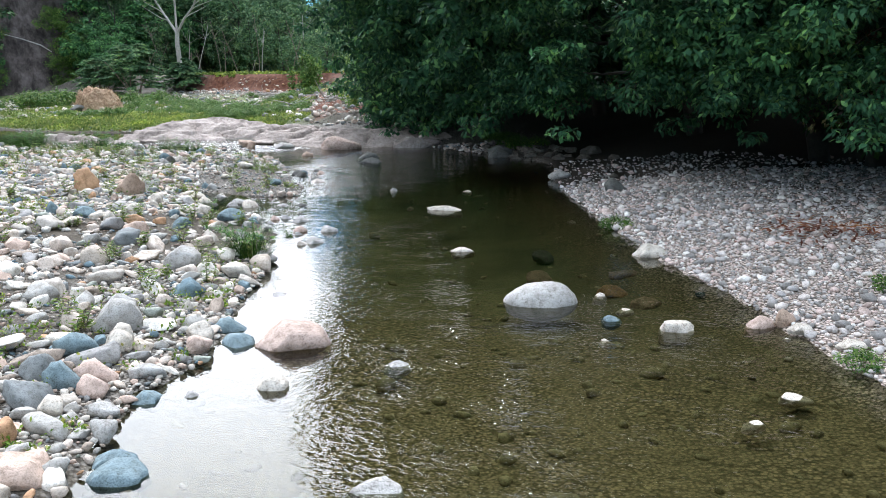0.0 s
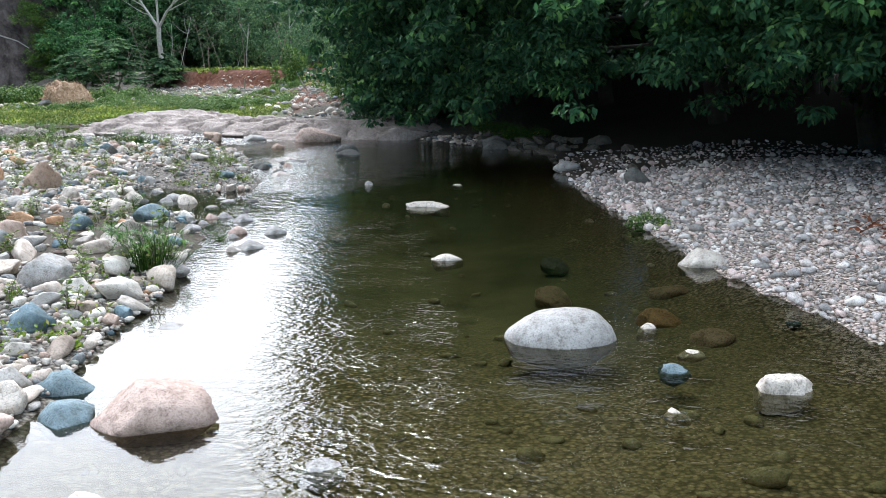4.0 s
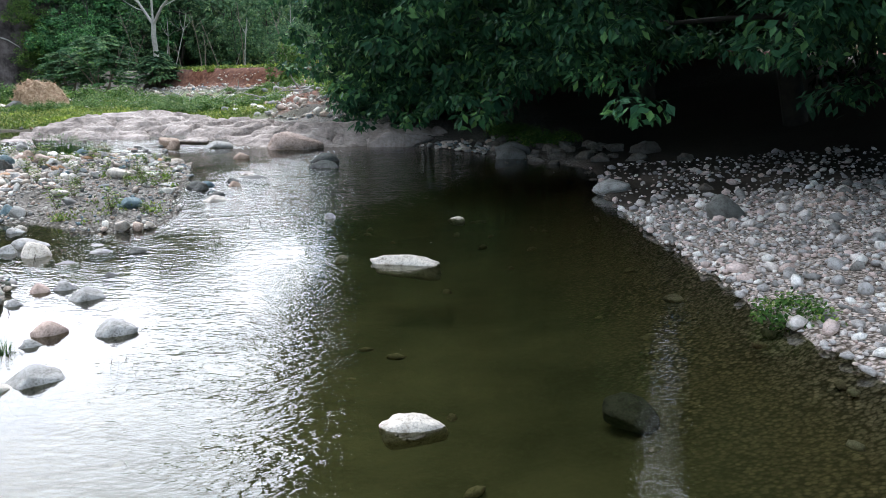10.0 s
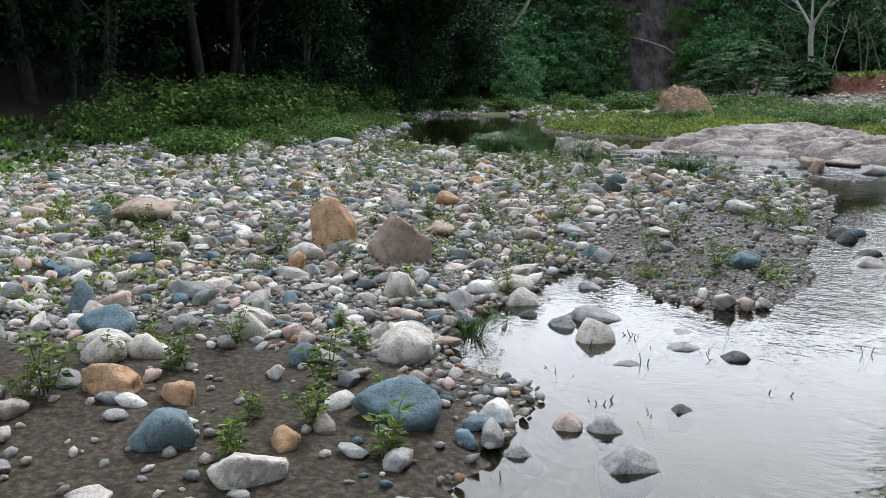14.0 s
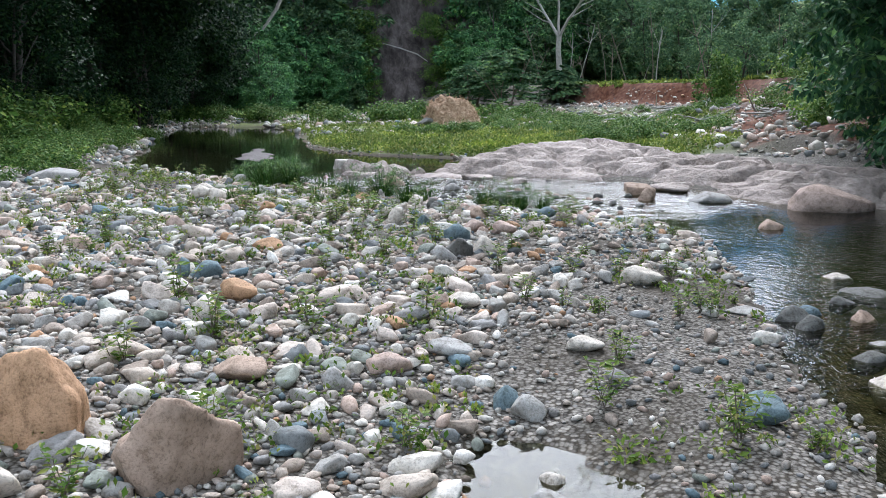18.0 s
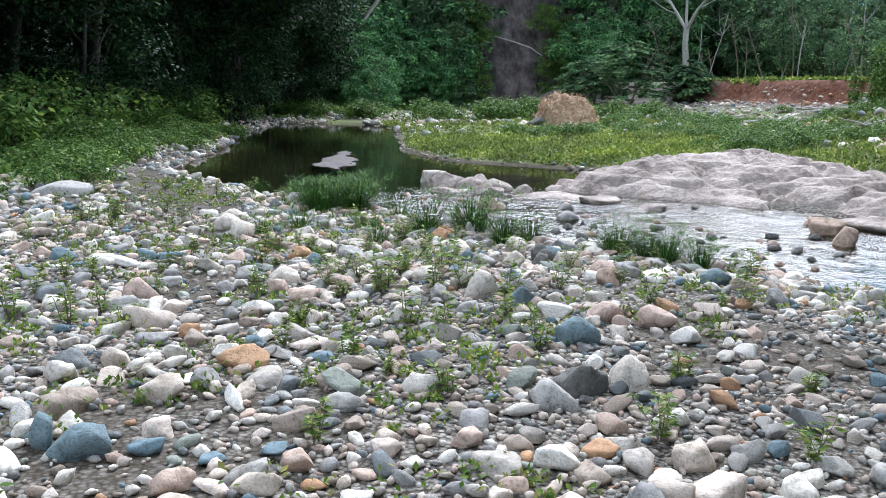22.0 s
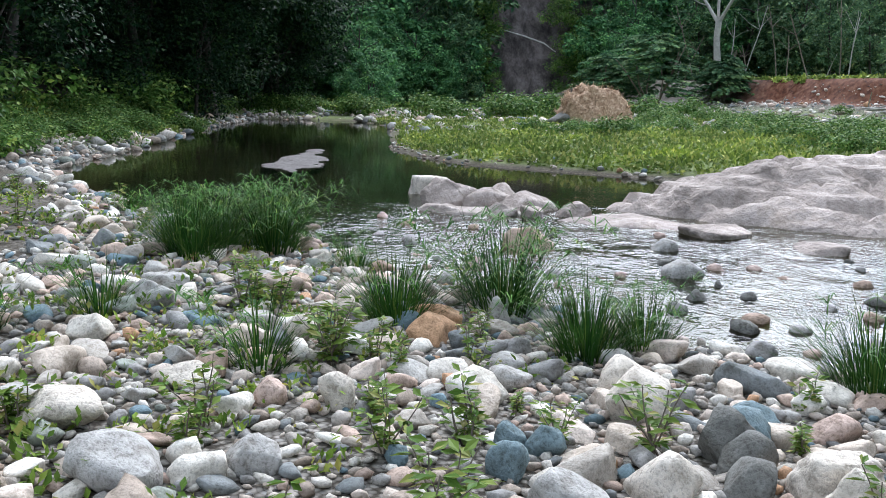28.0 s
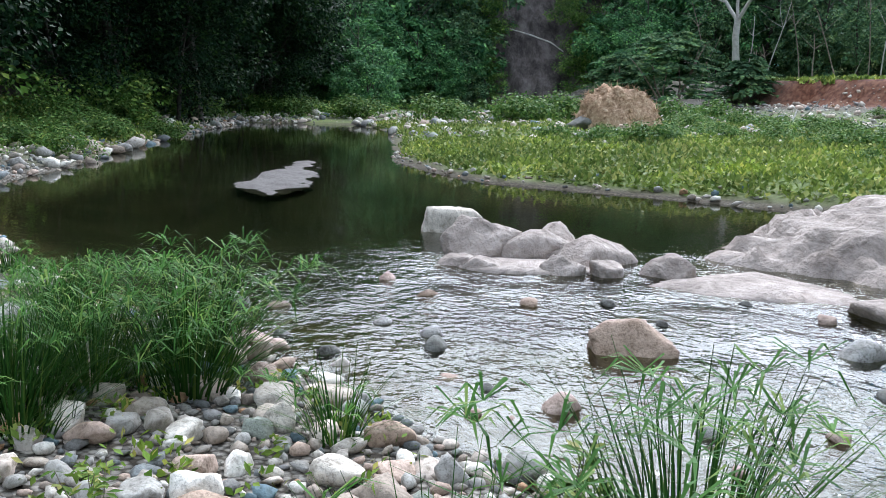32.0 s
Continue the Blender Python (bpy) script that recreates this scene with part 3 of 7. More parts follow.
FINER = [stone_shape(3, 120 + s, 0.42, 0.5) for s in range(20)]


def block_shape(level, seed, faces=8, edge=24):
    """A broken rock: a few flat faces in any direction, with worn edges and a rough skin."""
    v, f = ico(level)
    r = np.random.default_rng(seed)
    a = unit_rows(r.normal(size=(faces * 2, 3)))
    keep = [0]
    for k in range(1, len(a)):
        if len(keep) < faces and max(a[k] @ a[j] for j in keep) < 0.72:
            keep.append(k)
    a, far = a[keep], r.uniform(0.62, 1.0, len(keep))
    a, far = np.concatenate([a, np.eye(3), -np.eye(3)]), np.r_[far, r.uniform(0.85, 1.1, 6)]
    rad = (np.maximum(v @ a.T, 0) / far) ** edge
    rad = rad.sum(1) ** (-1 / edge)
    off = Vector(r.random(3) * 50)
    skin = np.array([1 + 0.12 * noise.noise(Vector(p) * 2.2 + off) + 0.05 * noise.noise(Vector(p) * 5 + off) + 0.025 * noise.noise(Vector(p) * 12 + off) for p in v])
    return v * (rad * skin)[:, None], f


def unit_rows(a):
    return a / np.linalg.norm(a, axis=1, keepdims=True)


ANGULAR = [block_shape(4, 60 + s) for s in range(6)]
ROUND += [block_shape(2, 160 + s, 8, 12) for s in range(14)]
FINER += [block_shape(3, 190 + s, 8, 14) for s in range(16)]
SMOOTH = [stone_shape(3, 90 + s, 0.32, 0.3) for s in range(8)]


def stones_mesh(name, xs, ys, zs, radius, shapes, mat, r, flat=(0.38, 0.8), tilt=0.45):
    allv, allf, base = [], [], 0
    pick = r.integers(0, len(shapes), len(xs))
    for k, (sv, sf) in enumerate(shapes):
        on = np.where(pick == k)[0]
        if not len(on):
            continue
        m = len(on)
        sc = np.stack([radius[on] * r.uniform(0.9, 1.45, m), radius[on] * r.uniform(0.62, 1.0, m), radius[on] * r.uniform(*flat, m)], 1)
        v = sv[None] * sc[:, None]
        a, t = r.uniform(0, 6.283, m), r.uniform(-tilt, tilt, m)
        c, s = np.cos(t)[:, None], np.sin(t)[:, None]
        v = np.stack([v[..., 0] * c + v[..., 2] * s, v[..., 1], -v[..., 0] * s + v[..., 2] * c], -1)
        c, s = np.cos(a)[:, None], np.sin(a)[:, None]
        v = np.stack([v[..., 0] * c - v[..., 1] * s, v[..., 0] * s + v[..., 1] * c, v[..., 2]], -1)
        v += np.stack([xs[on], ys[on], zs[on] + sc[:, 2] * 0.45], 1)[:, None]
        allv.append(v.reshape(-1, 3))
        allf.append((sf[None] + base + np.arange(m)[:, None, None] * len(sv)).reshape(-1, 3))
        base += m * len(sv)
    return mesh_of(name, np.concatenate(allv), np.concatenate(allf), mat, True)


class Scatter:
    """Places discs on the plan with no two overlapping."""

    def __init__(self, cell=0.4):
        self.cell, self.bins = cell, {}

    def free(self, x, y, r, gap):
        i, j = int(x // self.cell), int(y // self.cell)
        for a in (i - 1, i, i + 1):
            for b in (j - 1, j, j + 1):
                for (px, py, pr) in self.bins.get((a, b), ()):
                    if (px - x) ** 2 + (py - y) ** 2 < (gap * (r + pr)) ** 2:
                        return False
        return True

    def put(self, x, y, r):
        self.bins.setdefault((int(x // self.cell), int(y // self.cell)), []).append((x, y, r))


SCATTER = Scatter()


def boulder(name, label, x, y, w, h, kind="white", shape=0, rz=0, aspect=0.75, sink=0.3, angular=False, base=None):
    """One stone that stands out: w across, h above what it lies in."""
    sv, sf = (ANGULAR if angular else SMOOTH)[shape % (6 if angular else 8)]
    half = h / (2 - 2 * sink)
    lo, hi = sv.min(0), sv.max(0)
    v = (sv - (lo + hi) / 2) / ((hi - lo) / 2) * (w / 2, w / 2 * aspect, half)
    me = mesh_of(name, v, sf, STONES[kind], True)
    ob = tagged(new(name, me), label, "rock")
    g = max(float(ground_at(x, y)[0]), float(water_level(x, y)) - 0.04) if base is None else base
    ob.matrix_basis = pose(x, y, g + half * (1 - 2 * sink), 0, 0, rz)
    SCATTER.put(x, y, w * 0.42)
    return ob


def dome_stone():
    """The big smooth stone in the shallows: a low dome, steeper towards one end."""
    v, f = ico(4)
    v = v.copy()
    for k, p in enumerate(v):
        q = Vector(p)
        r = 1 + 0.07 * noise.noise(q * 1.6 + Vector((4, 2, 7))) + 0.035 * noise.noise(q * 3.7) + 0.012 * noise.noise(q * 11)
        up = max(p[2], 0.0)
        flare = 1 - 0.16 * up ** 2
        v[k] = (p[0] * 0.335 * r * flare + 0.05 * up, p[1] * 0.26 * r * flare, (0.205 * up ** 0.85 if p[2] > 0 else 0.16 * p[2]) * r)
    ob = tagged(new("boulder", mesh_of("boulder", v, f, M_GREY, True)), "large speckled grey rounded stone in the river shallows", "rock")
    ob.matrix_basis = pose(3.29, 4.71, -0.02, 0, 0, 5)
    SCATTER.put(3.29, 4.71, 0.3)


dome_stone()
boulder("stone", "pale cream rounded stone in the river shallows", 4.51, 7.00, 0.38, 0.18, "white", 2, 5, sink=0.42, angular=False)
boulder("stone", "pale cream rounded stone in the river shallows", 2.34, 7.14, 0.29, 0.09, "white", 3, 5, sink=0.42, angular=False)
boulder("stone", "pale cream rounded stone in the river shallows", 1.73, 10.48, 0.56, 0.11, "white", 4, 3, aspect=0.5, sink=0.42, angular=True)
boulder("stone", "small pale cream rounded stone in the river shallows", 1.14, 10.79, 0.11, 0.04, "white", 6, 3, sink=0.42, angular=False)
boulder("stone", "small pale cream rounded stone in the river shallows", 1.86, 12.82, 0.19, 0.06, "white", 7, 2, sink=0.42, angular=False)
boulder("stone", "small pale cream rounded stone in the river shallows", 3.85, 4.99, 0.14, 0.07, "white", 8, 5, sink=0.42, angular=False)
boulder("stone", "small blue-green rounded stone in the river shallows", 3.91, 4.12, 0.17, 0.08, "blue", 9, 5, sink=0.42, angular=False)
boulder("stone", "small pale cream rounded stone in the river shallows", 4.05, 4.48, 0.16, 0.05, "white", 10, 5, sink=0.42, angular=False)
boulder("boulder", "large pinkish cream rugged stone in the river shallows", 1.39, 3.14, 0.56, 0.24, "pink", 10, 30, sink=0.42, angular=False)
boulder("stone", "blue-green rounded stone in the river shallows", 0.78, 3.53, 0.34, 0.13, "blue", 12, 6, sink=0.42, angular=False)
boulder("stone", "pale cream rounded stone in the river shallows", 1.54, 2.16, 0.24, 0.14, "white", 13, 6, sink=0.42, angular=False)
boulder("stone", "small speckled grey rounded stone in the river shallows", 2.30, 2.72, 0.20, 0.07, "grey", 14, 6, sink=0.42, angular=False)
boulder("stone", "pale cream angular stone in the river shallows", 4.42, 3.87, 0.29, 0.12, "white", 15, 6, sink=0.42, angular=True)
boulder("stone", "pinkish rounded stone in the river shallows", 5.11, 4.04, 0.28, 0.13, "pink", 16, 6, sink=0.42, angular=False)
boulder("stone", "small tan brown rounded stone at the waterline", 5.31, 4.02, 0.16, 0.14, "brown", 17, 6, sink=0.3, angular=False)
boulder("stone", "small pale cream rounded stone at the waterline", 5.37, 3.79, 0.19, 0.08, "white", 18, 6, sink=0.3, angular=False)
boulder("stone", "small blue-green rounded stone in the river shallows", 3.91, 4.20, 0.18, 0.06, "blue", 19, 6, sink=0.42, angular=False)
boulder("stone", "small pale cream rounded stone in the river shallows", 3.84, 3.50, 0.14, 0.05, "white", 20, 6, sink=0.42, angular=False)
boulder("stone", "blue-green flat stone in the river shallows", 1.15, 0.71, 0.35, 0.12, "blue", 21, 6, sink=0.42, angular=False)
boulder("stone", "blue-green rounded stone in the river shallows", 1.05, 0.90, 0.30, 0.10, "blue", 22, 6, sink=0.42, angular=False)
boulder("stone", "speckled grey rounded stone in the river shallows", 2.53, 0.71, 0.29, 0.09, "grey", 23, 6, sink=0.42, angular=False)
boulder("stone", "small pale cream rounded stone in the river shallows", 4.61, 1.84, 0.16, 0.05, "white", 24, 6, sink=0.42, angular=False)
boulder("stone", "pale cream rounded stone in the river shallows", 4.97, 2.32, 0.22, 0.06, "white", 25, 6, sink=0.42, angular=False)
boulder("stone", "pale cream rounded stone at the waterline", 5.61, 3.30, 0.21, 0.08, "white", 26, 6, sink=0.3, angular=False)
boulder("stone", "blue-green rounded stone on the gravel bar", 0.00, 2.47, 0.33, 0.16, "blue", 27, 6, sink=0.3, angular=False)
boulder("stone", "pinkish rounded stone at the waterline", 0.37, 2.04, 0.30, 0.14, "pink", 28, 6, sink=0.3, angular=False)
boulder("boulder", "large speckled grey rounded stone on the gravel bar", -0.44, 5.44, 0.41, 0.23, "grey", 29, 5, sink=0.3, angular=False)
boulder("stone", "speckled grey rounded stone on the gravel bar", -0.11, 3.36, 0.32, 0.21, "grey", 30, 5, sink=0.3, angular=False)
boulder("stone", "pale cream rounded stone at the waterline", 0.65, 3.14, 0.22, 0.14, "white", 31, 6, sink=0.3, angular=False)
boulder("stone", "pale cream rounded stone on the gravel bar", 0.18, 2.77, 0.21, 0.16, "white", 32, 5, sink=0.3, angular=False)
boulder("stone", "speckled grey rounded stone at the waterline", 0.70, 1.47, 0.21, 0.09, "grey", 33, 6, sink=0.3, angular=False)
boulder("stone", "small pale cream rounded stone on the gravel bar", 0.42, 1.36, 0.18, 0.13, "white", 34, 6, sink=0.3, angular=False)
boulder("stone", "speckled grey rounded stone at the waterline", 0.64, 2.22, 0.26, 0.09, "grey", 35, 6, sink=0.3, angular=False)
boulder("stone", "blue-green rounded stone on the gravel bar", 0.23, 1.86, 0.26, 0.17, "blue", 36, 6, sink=0.3, angular=False)
boulder("stone", "speckled grey flat stone in the river shallows", 0.80, 4.74, 0.24, 0.06, "grey", 37, 5, sink=0.42, angular=False)
boulder("stone", "pale cream rounded stone at the waterline", -1.95, 9.54, 0.33, 0.15, "white", 38, 40, sink=0.3, angular=False)
boulder("boulder", "large blue-green rounded stone on the gravel bar", -1.12, 8.74, 0.40, 0.18, "blue", 39, 40, sink=0.3, angular=False)
boulder("stone", "blue-green rounded stone on the gravel bar", -1.45, 7.82, 0.27, 0.15, "blue", 40, 40, sink=0.3, angular=False)
boulder("stone", "pale cream angular stone on the gravel bar", -0.99, 7.90, 0.29, 0.12, "white", 41, 40, sink=0.3, angular=True)
boulder("stone", "small speckled grey rounded stone at the waterline", -0.42, 8.15, 0.19, 0.09, "grey", 42, 40, sink=0.3, angular=False)
boulder("stone", "pinkish rounded stone in the river shallows", 0.01, 8.33, 0.22, 0.12, "pink", 43, 40, sink=0.42, angular=False)
boulder("stone", "small speckled grey rounded stone in the river shallows", 0.06, 8.09, 0.17, 0.08, "grey", 44, 40, sink=0.42, angular=False)
boulder("stone", "speckled grey rounded stone in the river shallows", 0.39, 8.37, 0.27, 0.12, "grey", 45, 40, sink=0.42, angular=False)
boulder("stone", "speckled grey rounded stone in the river shallows", -0.21, 9.16, 0.25, 0.12, "grey", 46, 40, sink=0.42, angular=False)
boulder("stone", "speckled grey flat stone in the river shallows", -1.01, 10.28, 0.21, 0.06, "grey", 47, 40, sink=0.42, angular=False)
boulder("stone", "dark wet grey rounded stone in the river shallows", -0.67, 10.81, 0.22, 0.08, "dark", 48, 39, sink=0.42, angular=False)
boulder("stone", "speckled grey rounded stone in the river shallows", -1.76, 11.00, 0.35, 0.12, "grey", 49, 39, sink=0.42, angular=False)
boulder("stone", "pale cream rounded stone at the waterline", -2.56, 11.12, 0.28, 0.13, "white", 50, 39, sink=0.3, angular=False)
boulder("stone", "small blue-green flat stone at the waterline", -0.85, 9.00, 0.19, 0.06, "blue", 51, 40, sink=0.3, angular=False)
boulder("stone", "small speckled grey rounded stone in the river shallows", -0.59, 8.96, 0.17, 0.08, "grey", 52, 40, sink=0.42, angular=False)
boulder("stone", "speckled grey flat stone in the river shallows", -1.16, 11.09, 0.26, 0.05, "grey", 53, 40, sink=0.42, angular=False)
boulder("stone", "small dark wet grey rounded stone in the river shallows", -0.41, 9.86, 0.13, 0.07, "dark", 54, 40, sink=0.42, angular=False)
boulder("stone", "dark wet grey rounded stone in the river shallows", -2.04, 15.44, 0.29, 0.14, "dark", 55, 39, sink=0.42, angular=False)
boulder("stone", "dark wet grey rounded stone in the river shallows", -1.44, 14.61, 0.29, 0.09, "dark", 56, 39, sink=0.42, angular=False)
boulder("stone", "dark wet grey rounded stone in the river shallows", -1.79, 16.22, 0.23, 0.09, "dark", 57, 39, sink=0.42, angular=False)
boulder("stone", "rusty orange angular stone on the gravel bar", -2.13, 7.91, 0.26, 0.12, "orange", 58, 40, sink=0.3, angular=True)
boulder("stone", "pale cream rounded stone on the gravel bar", -2.76, 8.19, 0.31, 0.11, "white", 59, 40, sink=0.3, angular=False)
boulder("stone", "pale cream angular stone on the gravel bar", -2.72, 9.02, 0.26, 0.14, "white", 60, 40, sink=0.3, angular=True)
boulder("stone", "small pale cream rounded stone on the gravel bar", -0.58, 7.15, 0.16, 0.05, "white", 61, 40, sink=0.3, angular=False)
boulder("stone", "blue-green rounded stone at the waterline", -0.33, 7.44, 0.22, 0.08, "blue", 62, 40, sink=0.3, angular=False)
boulder("stone", "small pale cream rounded stone on the gravel bar", -1.16, 7.40, 0.16, 0.05, "white", 63, 40, sink=0.3, angular=False)
boulder("stone", "rusty orange angular stone on the gravel bar", -4.34, 10.83, 0.40, 0.40, "orange", 64, 38, sink=0.3, angular=True)
boulder("boulder", "large tan brown angular stone on the gravel bar", -3.62, 10.92, 0.52, 0.38, "brown", 65, 38, sink=0.3, angular=True)
boulder("stone", "blue-green rounded stone on the gravel bar", -1.75, 12.90, 0.24, 0.12, "blue", 66, 38, sink=0.3, angular=False)
boulder("stone", "pale cream rounded stone on the gravel bar", -4.08, 10.38, 0.30, 0.14, "white", 67, 38, sink=0.3, angular=False)
boulder("stone", "pale cream rounded stone on the gravel bar", -2.60, 8.92, 0.26, 0.16, "white", 68, 38, sink=0.3, angular=False)
boulder("stone", "pale cream rounded stone at the waterline", -1.79, 9.38, 0.31, 0.17, "white", 69, 45, sink=0.3, angular=False)
boulder("stone", "pale cream rounded stone in the river shallows", -2.37, 10.98, 0.26, 0.15, "white", 70, 38, sink=0.42, angular=False)
boulder("stone", "small dark wet grey rounded stone in the river shallows", -2.10, 10.73, 0.14, 0.08, "dark", 71, 38, sink=0.42, angular=False)
boulder("stone", "small speckled grey rounded stone in the river shallows", -1.89, 10.93, 0.17, 0.07, "grey", 72, 38, sink=0.42, angular=False)
boulder("stone", "small speckled grey rounded stone in the river shallows", -2.35, 11.73, 0.20, 0.09, "grey", 73, 38, sink=0.42, angular=False)
boulder("boulder", "large tan brown rounded stone on the gravel bar", -6.36, 10.11, 0.67, 0.21, "brown", 74, 44, sink=0.3, angular=False)
boulder("stone", "small blue-green rounded stone on the gravel bar", -2.00, 8.89, 0.18, 0.11, "blue", 75, 45, sink=0.3, angular=False)
boulder("stone", "pale cream rounded stone on the gravel bar", -2.52, 8.30, 0.24, 0.11, "white", 76, 45, sink=0.3, angular=False)
boulder("stone", "pale cream rounded stone on the gravel bar", -2.55, 8.07, 0.22, 0.13, "white", 77, 45, sink=0.3, angular=False)
boulder("stone", "small blue-green rounded stone on the gravel bar", -3.57, 8.39, 0.16, 0.19, "blue", 78, 44, sink=0.3, angular=False)
boulder("stone", "blue-green flat stone on the gravel bar", -3.06, 8.31, 0.32, 0.16, "blue", 79, 45, sink=0.3, angular=False)
boulder("stone", "dark wet grey rounded stone in the river shallows", -1.89, 15.23, 0.24, 0.14, "dark", 80, 38, sink=0.42, angular=False)
boulder("stone", "rusty orange rounded stone on the gravel bar", -5.32, 13.12, 0.28, 0.15, "orange", 81, 28, sink=0.3, angular=False)
boulder("stone", "tan brown rounded stone on the gravel bar", -4.26, 11.98, 0.32, 0.11, "brown", 82, 29, sink=0.3, angular=False)
boulder("stone", "pinkish rounded stone on the gravel bar", -3.70, 12.58, 0.26, 0.11, "pink", 83, 29, sink=0.3, angular=False)
boulder("stone", "small speckled grey rounded stone on the gravel bar", -3.78, 12.21, 0.18, 0.11, "grey", 84, 29, sink=0.3, angular=False)
boulder("stone", "small pale cream rounded stone on the gravel bar", -5.13, 12.59, 0.20, 0.15, "white", 85, 28, sink=0.3, angular=False)
boulder("stone", "small blue-green rounded stone at the waterline", -2.96, 12.56, 0.14, 0.11, "blue", 86, 29, sink=0.3, angular=False)
boulder("stone", "blue-green rounded stone on the gravel bar", -1.79, 13.03, 0.25, 0.11, "blue", 87, 29, sink=0.3, angular=False)
boulder("stone", "blue-green rounded stone in the river shallows", -1.99, 15.67, 0.27, 0.11, "blue", 88, 28, sink=0.42, angular=False)
boulder("stone", "pale cream rounded stone on the gravel bar", -2.89, 13.48, 0.23, 0.08, "white", 89, 28, sink=0.3, angular=False)
boulder("stone", "pale cream rounded stone on the gravel bar", -3.98, 13.91, 0.27, 0.10, "white", 90, 28, sink=0.3, angular=False)
boulder("stone", "blue-green rounded stone on the gravel bar", -5.35, 16.27, 0.27, 0.17, "blue", 91, 28, sink=0.3, angular=False)
boulder("stone", "speckled grey rounded stone on the gravel bar", -4.90, 15.24, 0.24, 0.13, "grey", 92, 28, sink=0.3, angular=False)
boulder("stone", "tan brown rounded stone in the river shallows", -3.10, 20.19, 0.34, 0.15, "brown", 93, 27, sink=0.42, angular=False)
boulder("stone", "pale cream flat stone in the river shallows", -1.97, 17.30, 0.28, 0.08, "white", 94, 28, sink=0.42, angular=False)
boulder("stone", "speckled grey flat stone at the waterline", -2.36, 15.28, 0.30, 0.05, "grey", 95, 28, sink=0.3, angular=False)
boulder("stone", "blue-green rounded stone on the gravel bar", -6.02, 13.52, 0.26, 0.13, "blue", 96, 30, sink=0.3, angular=False)
boulder("stone", "pale cream rounded stone on the gravel bar", -3.27, 15.67, 0.36, 0.15, "white", 97, 30, sink=0.3, angular=False)
boulder("stone", "small blue-green rounded stone on the gravel bar", -6.21, 13.46, 0.12, 0.15, "blue", 98, 29, sink=0.3, angular=False)
boulder("stone", "pale cream rounded stone on the gravel bar", -10.59, 18.11, 0.34, 0.18, "white", 99, 29, sink=0.3, angular=False)
boulder("stone", "pale cream rounded stone on the gravel bar", -6.38, 15.94, 0.20, 0.12, "white", 100, 39, sink=0.3, angular=False)
boulder("stone", "dark wet grey angular stone on the gravel bar", -4.91, 15.50, 0.30, 0.17, "dark", 101, 39, sink=0.3, angular=True)
boulder("stone", "small pale cream rounded stone on the gravel bar", -4.77, 15.75, 0.20, 0.17, "white", 102, 38, sink=0.3, angular=False)
boulder("stone", "rusty orange rounded stone on the gravel bar", -6.39, 14.65, 0.28, 0.11, "orange", 103, 39, sink=0.3, angular=False)
boulder("stone", "pinkish rounded stone on the gravel bar", -5.50, 16.87, 0.27, 0.13, "pink", 104, 39, sink=0.3, angular=False)
boulder("stone", "pinkish rounded stone on the gravel bar", -5.19, 16.98, 0.27, 0.14, "pink", 105, 39, sink=0.3, angular=False)
boulder("stone", "pale cream rounded stone on the gravel bar", -6.72, 17.07, 0.27, 0.17, "white", 106, 39, sink=0.3, angular=False)
boulder("stone", "blue-green rounded stone on the gravel bar", -5.44, 18.66, 0.27, 0.15, "blue", 107, 39, sink=0.3, angular=False)
boulder("stone", "pinkish rounded stone on the gravel bar", -8.18, 15.29, 0.25, 0.16, "pink", 108, 39, sink=0.3, angular=False)
boulder("stone", "pale cream rounded stone on the gravel bar", -10.40, 17.84, 0.31, 0.17, "white", 109, 40, sink=0.3, angular=False)
boulder("boulder", "large speckled grey flat stone on the gravel bar", -13.79, 18.03, 0.80, 0.17, "grey", 110, 41, sink=0.3, angular=False)
boulder("stone", "pale cream angular stone on the gravel bar", -6.78, 18.65, 0.25, 0.14, "white", 111, 42, sink=0.3, angular=True)
boulder("stone", "pale cream rounded stone on the gravel bar", -6.49, 16.90, 0.24, 0.20, "white", 112, 41, sink=0.3, angular=False)
boulder("stone", "blue-green angular stone on the gravel bar", -6.15, 16.90, 0.21, 0.14, "blue", 113, 41, sink=0.3, angular=True)
boulder("stone", "pinkish rounded stone on the gravel bar", -6.33, 18.43, 0.23, 0.13, "pink", 114, 42, sink=0.3, angular=False)
boulder("stone", "small tan brown rounded stone on the gravel bar", -6.12, 18.22, 0.17, 0.10, "brown", 115, 41, sink=0.3, angular=False)
boulder("stone", "dark wet grey rounded stone on the gravel bar", -7.11, 18.78, 0.23, 0.17, "dark", 116, 43, sink=0.3, angular=False)
boulder("stone", "pale cream rounded stone on the gravel bar", -7.67, 19.17, 0.22, 0.16, "white", 117, 43, sink=0.3, angular=False)
boulder("stone", "rusty orange angular stone on the gravel bar", -8.82, 19.50, 0.27, 0.10, "orange", 118, 42, sink=0.3, angular=True)
boulder("stone", "blue-green rounded stone on the gravel bar", -7.19, 19.12, 0.21, 0.10, "blue", 119, 40, sink=0.3, angular=False)
boulder("stone", "small dark wet grey rounded stone on the gravel bar", -7.04, 18.68, 0.19, 0.13, "dark", 120, 40, sink=0.3, angular=False)
boulder("stone", "small blue-green rounded stone on the gravel bar", -7.64, 18.36, 0.10, 0.09, "blue", 121, 40, sink=0.3, angular=False)
boulder("stone", "small blue-green rounded stone on the gravel bar", -7.54, 18.40, 0.12, 0.09, "blue", 122, 40, sink=0.3, angular=False)
boulder("stone", "speckled grey angular stone on the gravel bar", -10.08, 18.91, 0.23, 0.10, "grey", 123, 43, sink=0.3, angular=True)
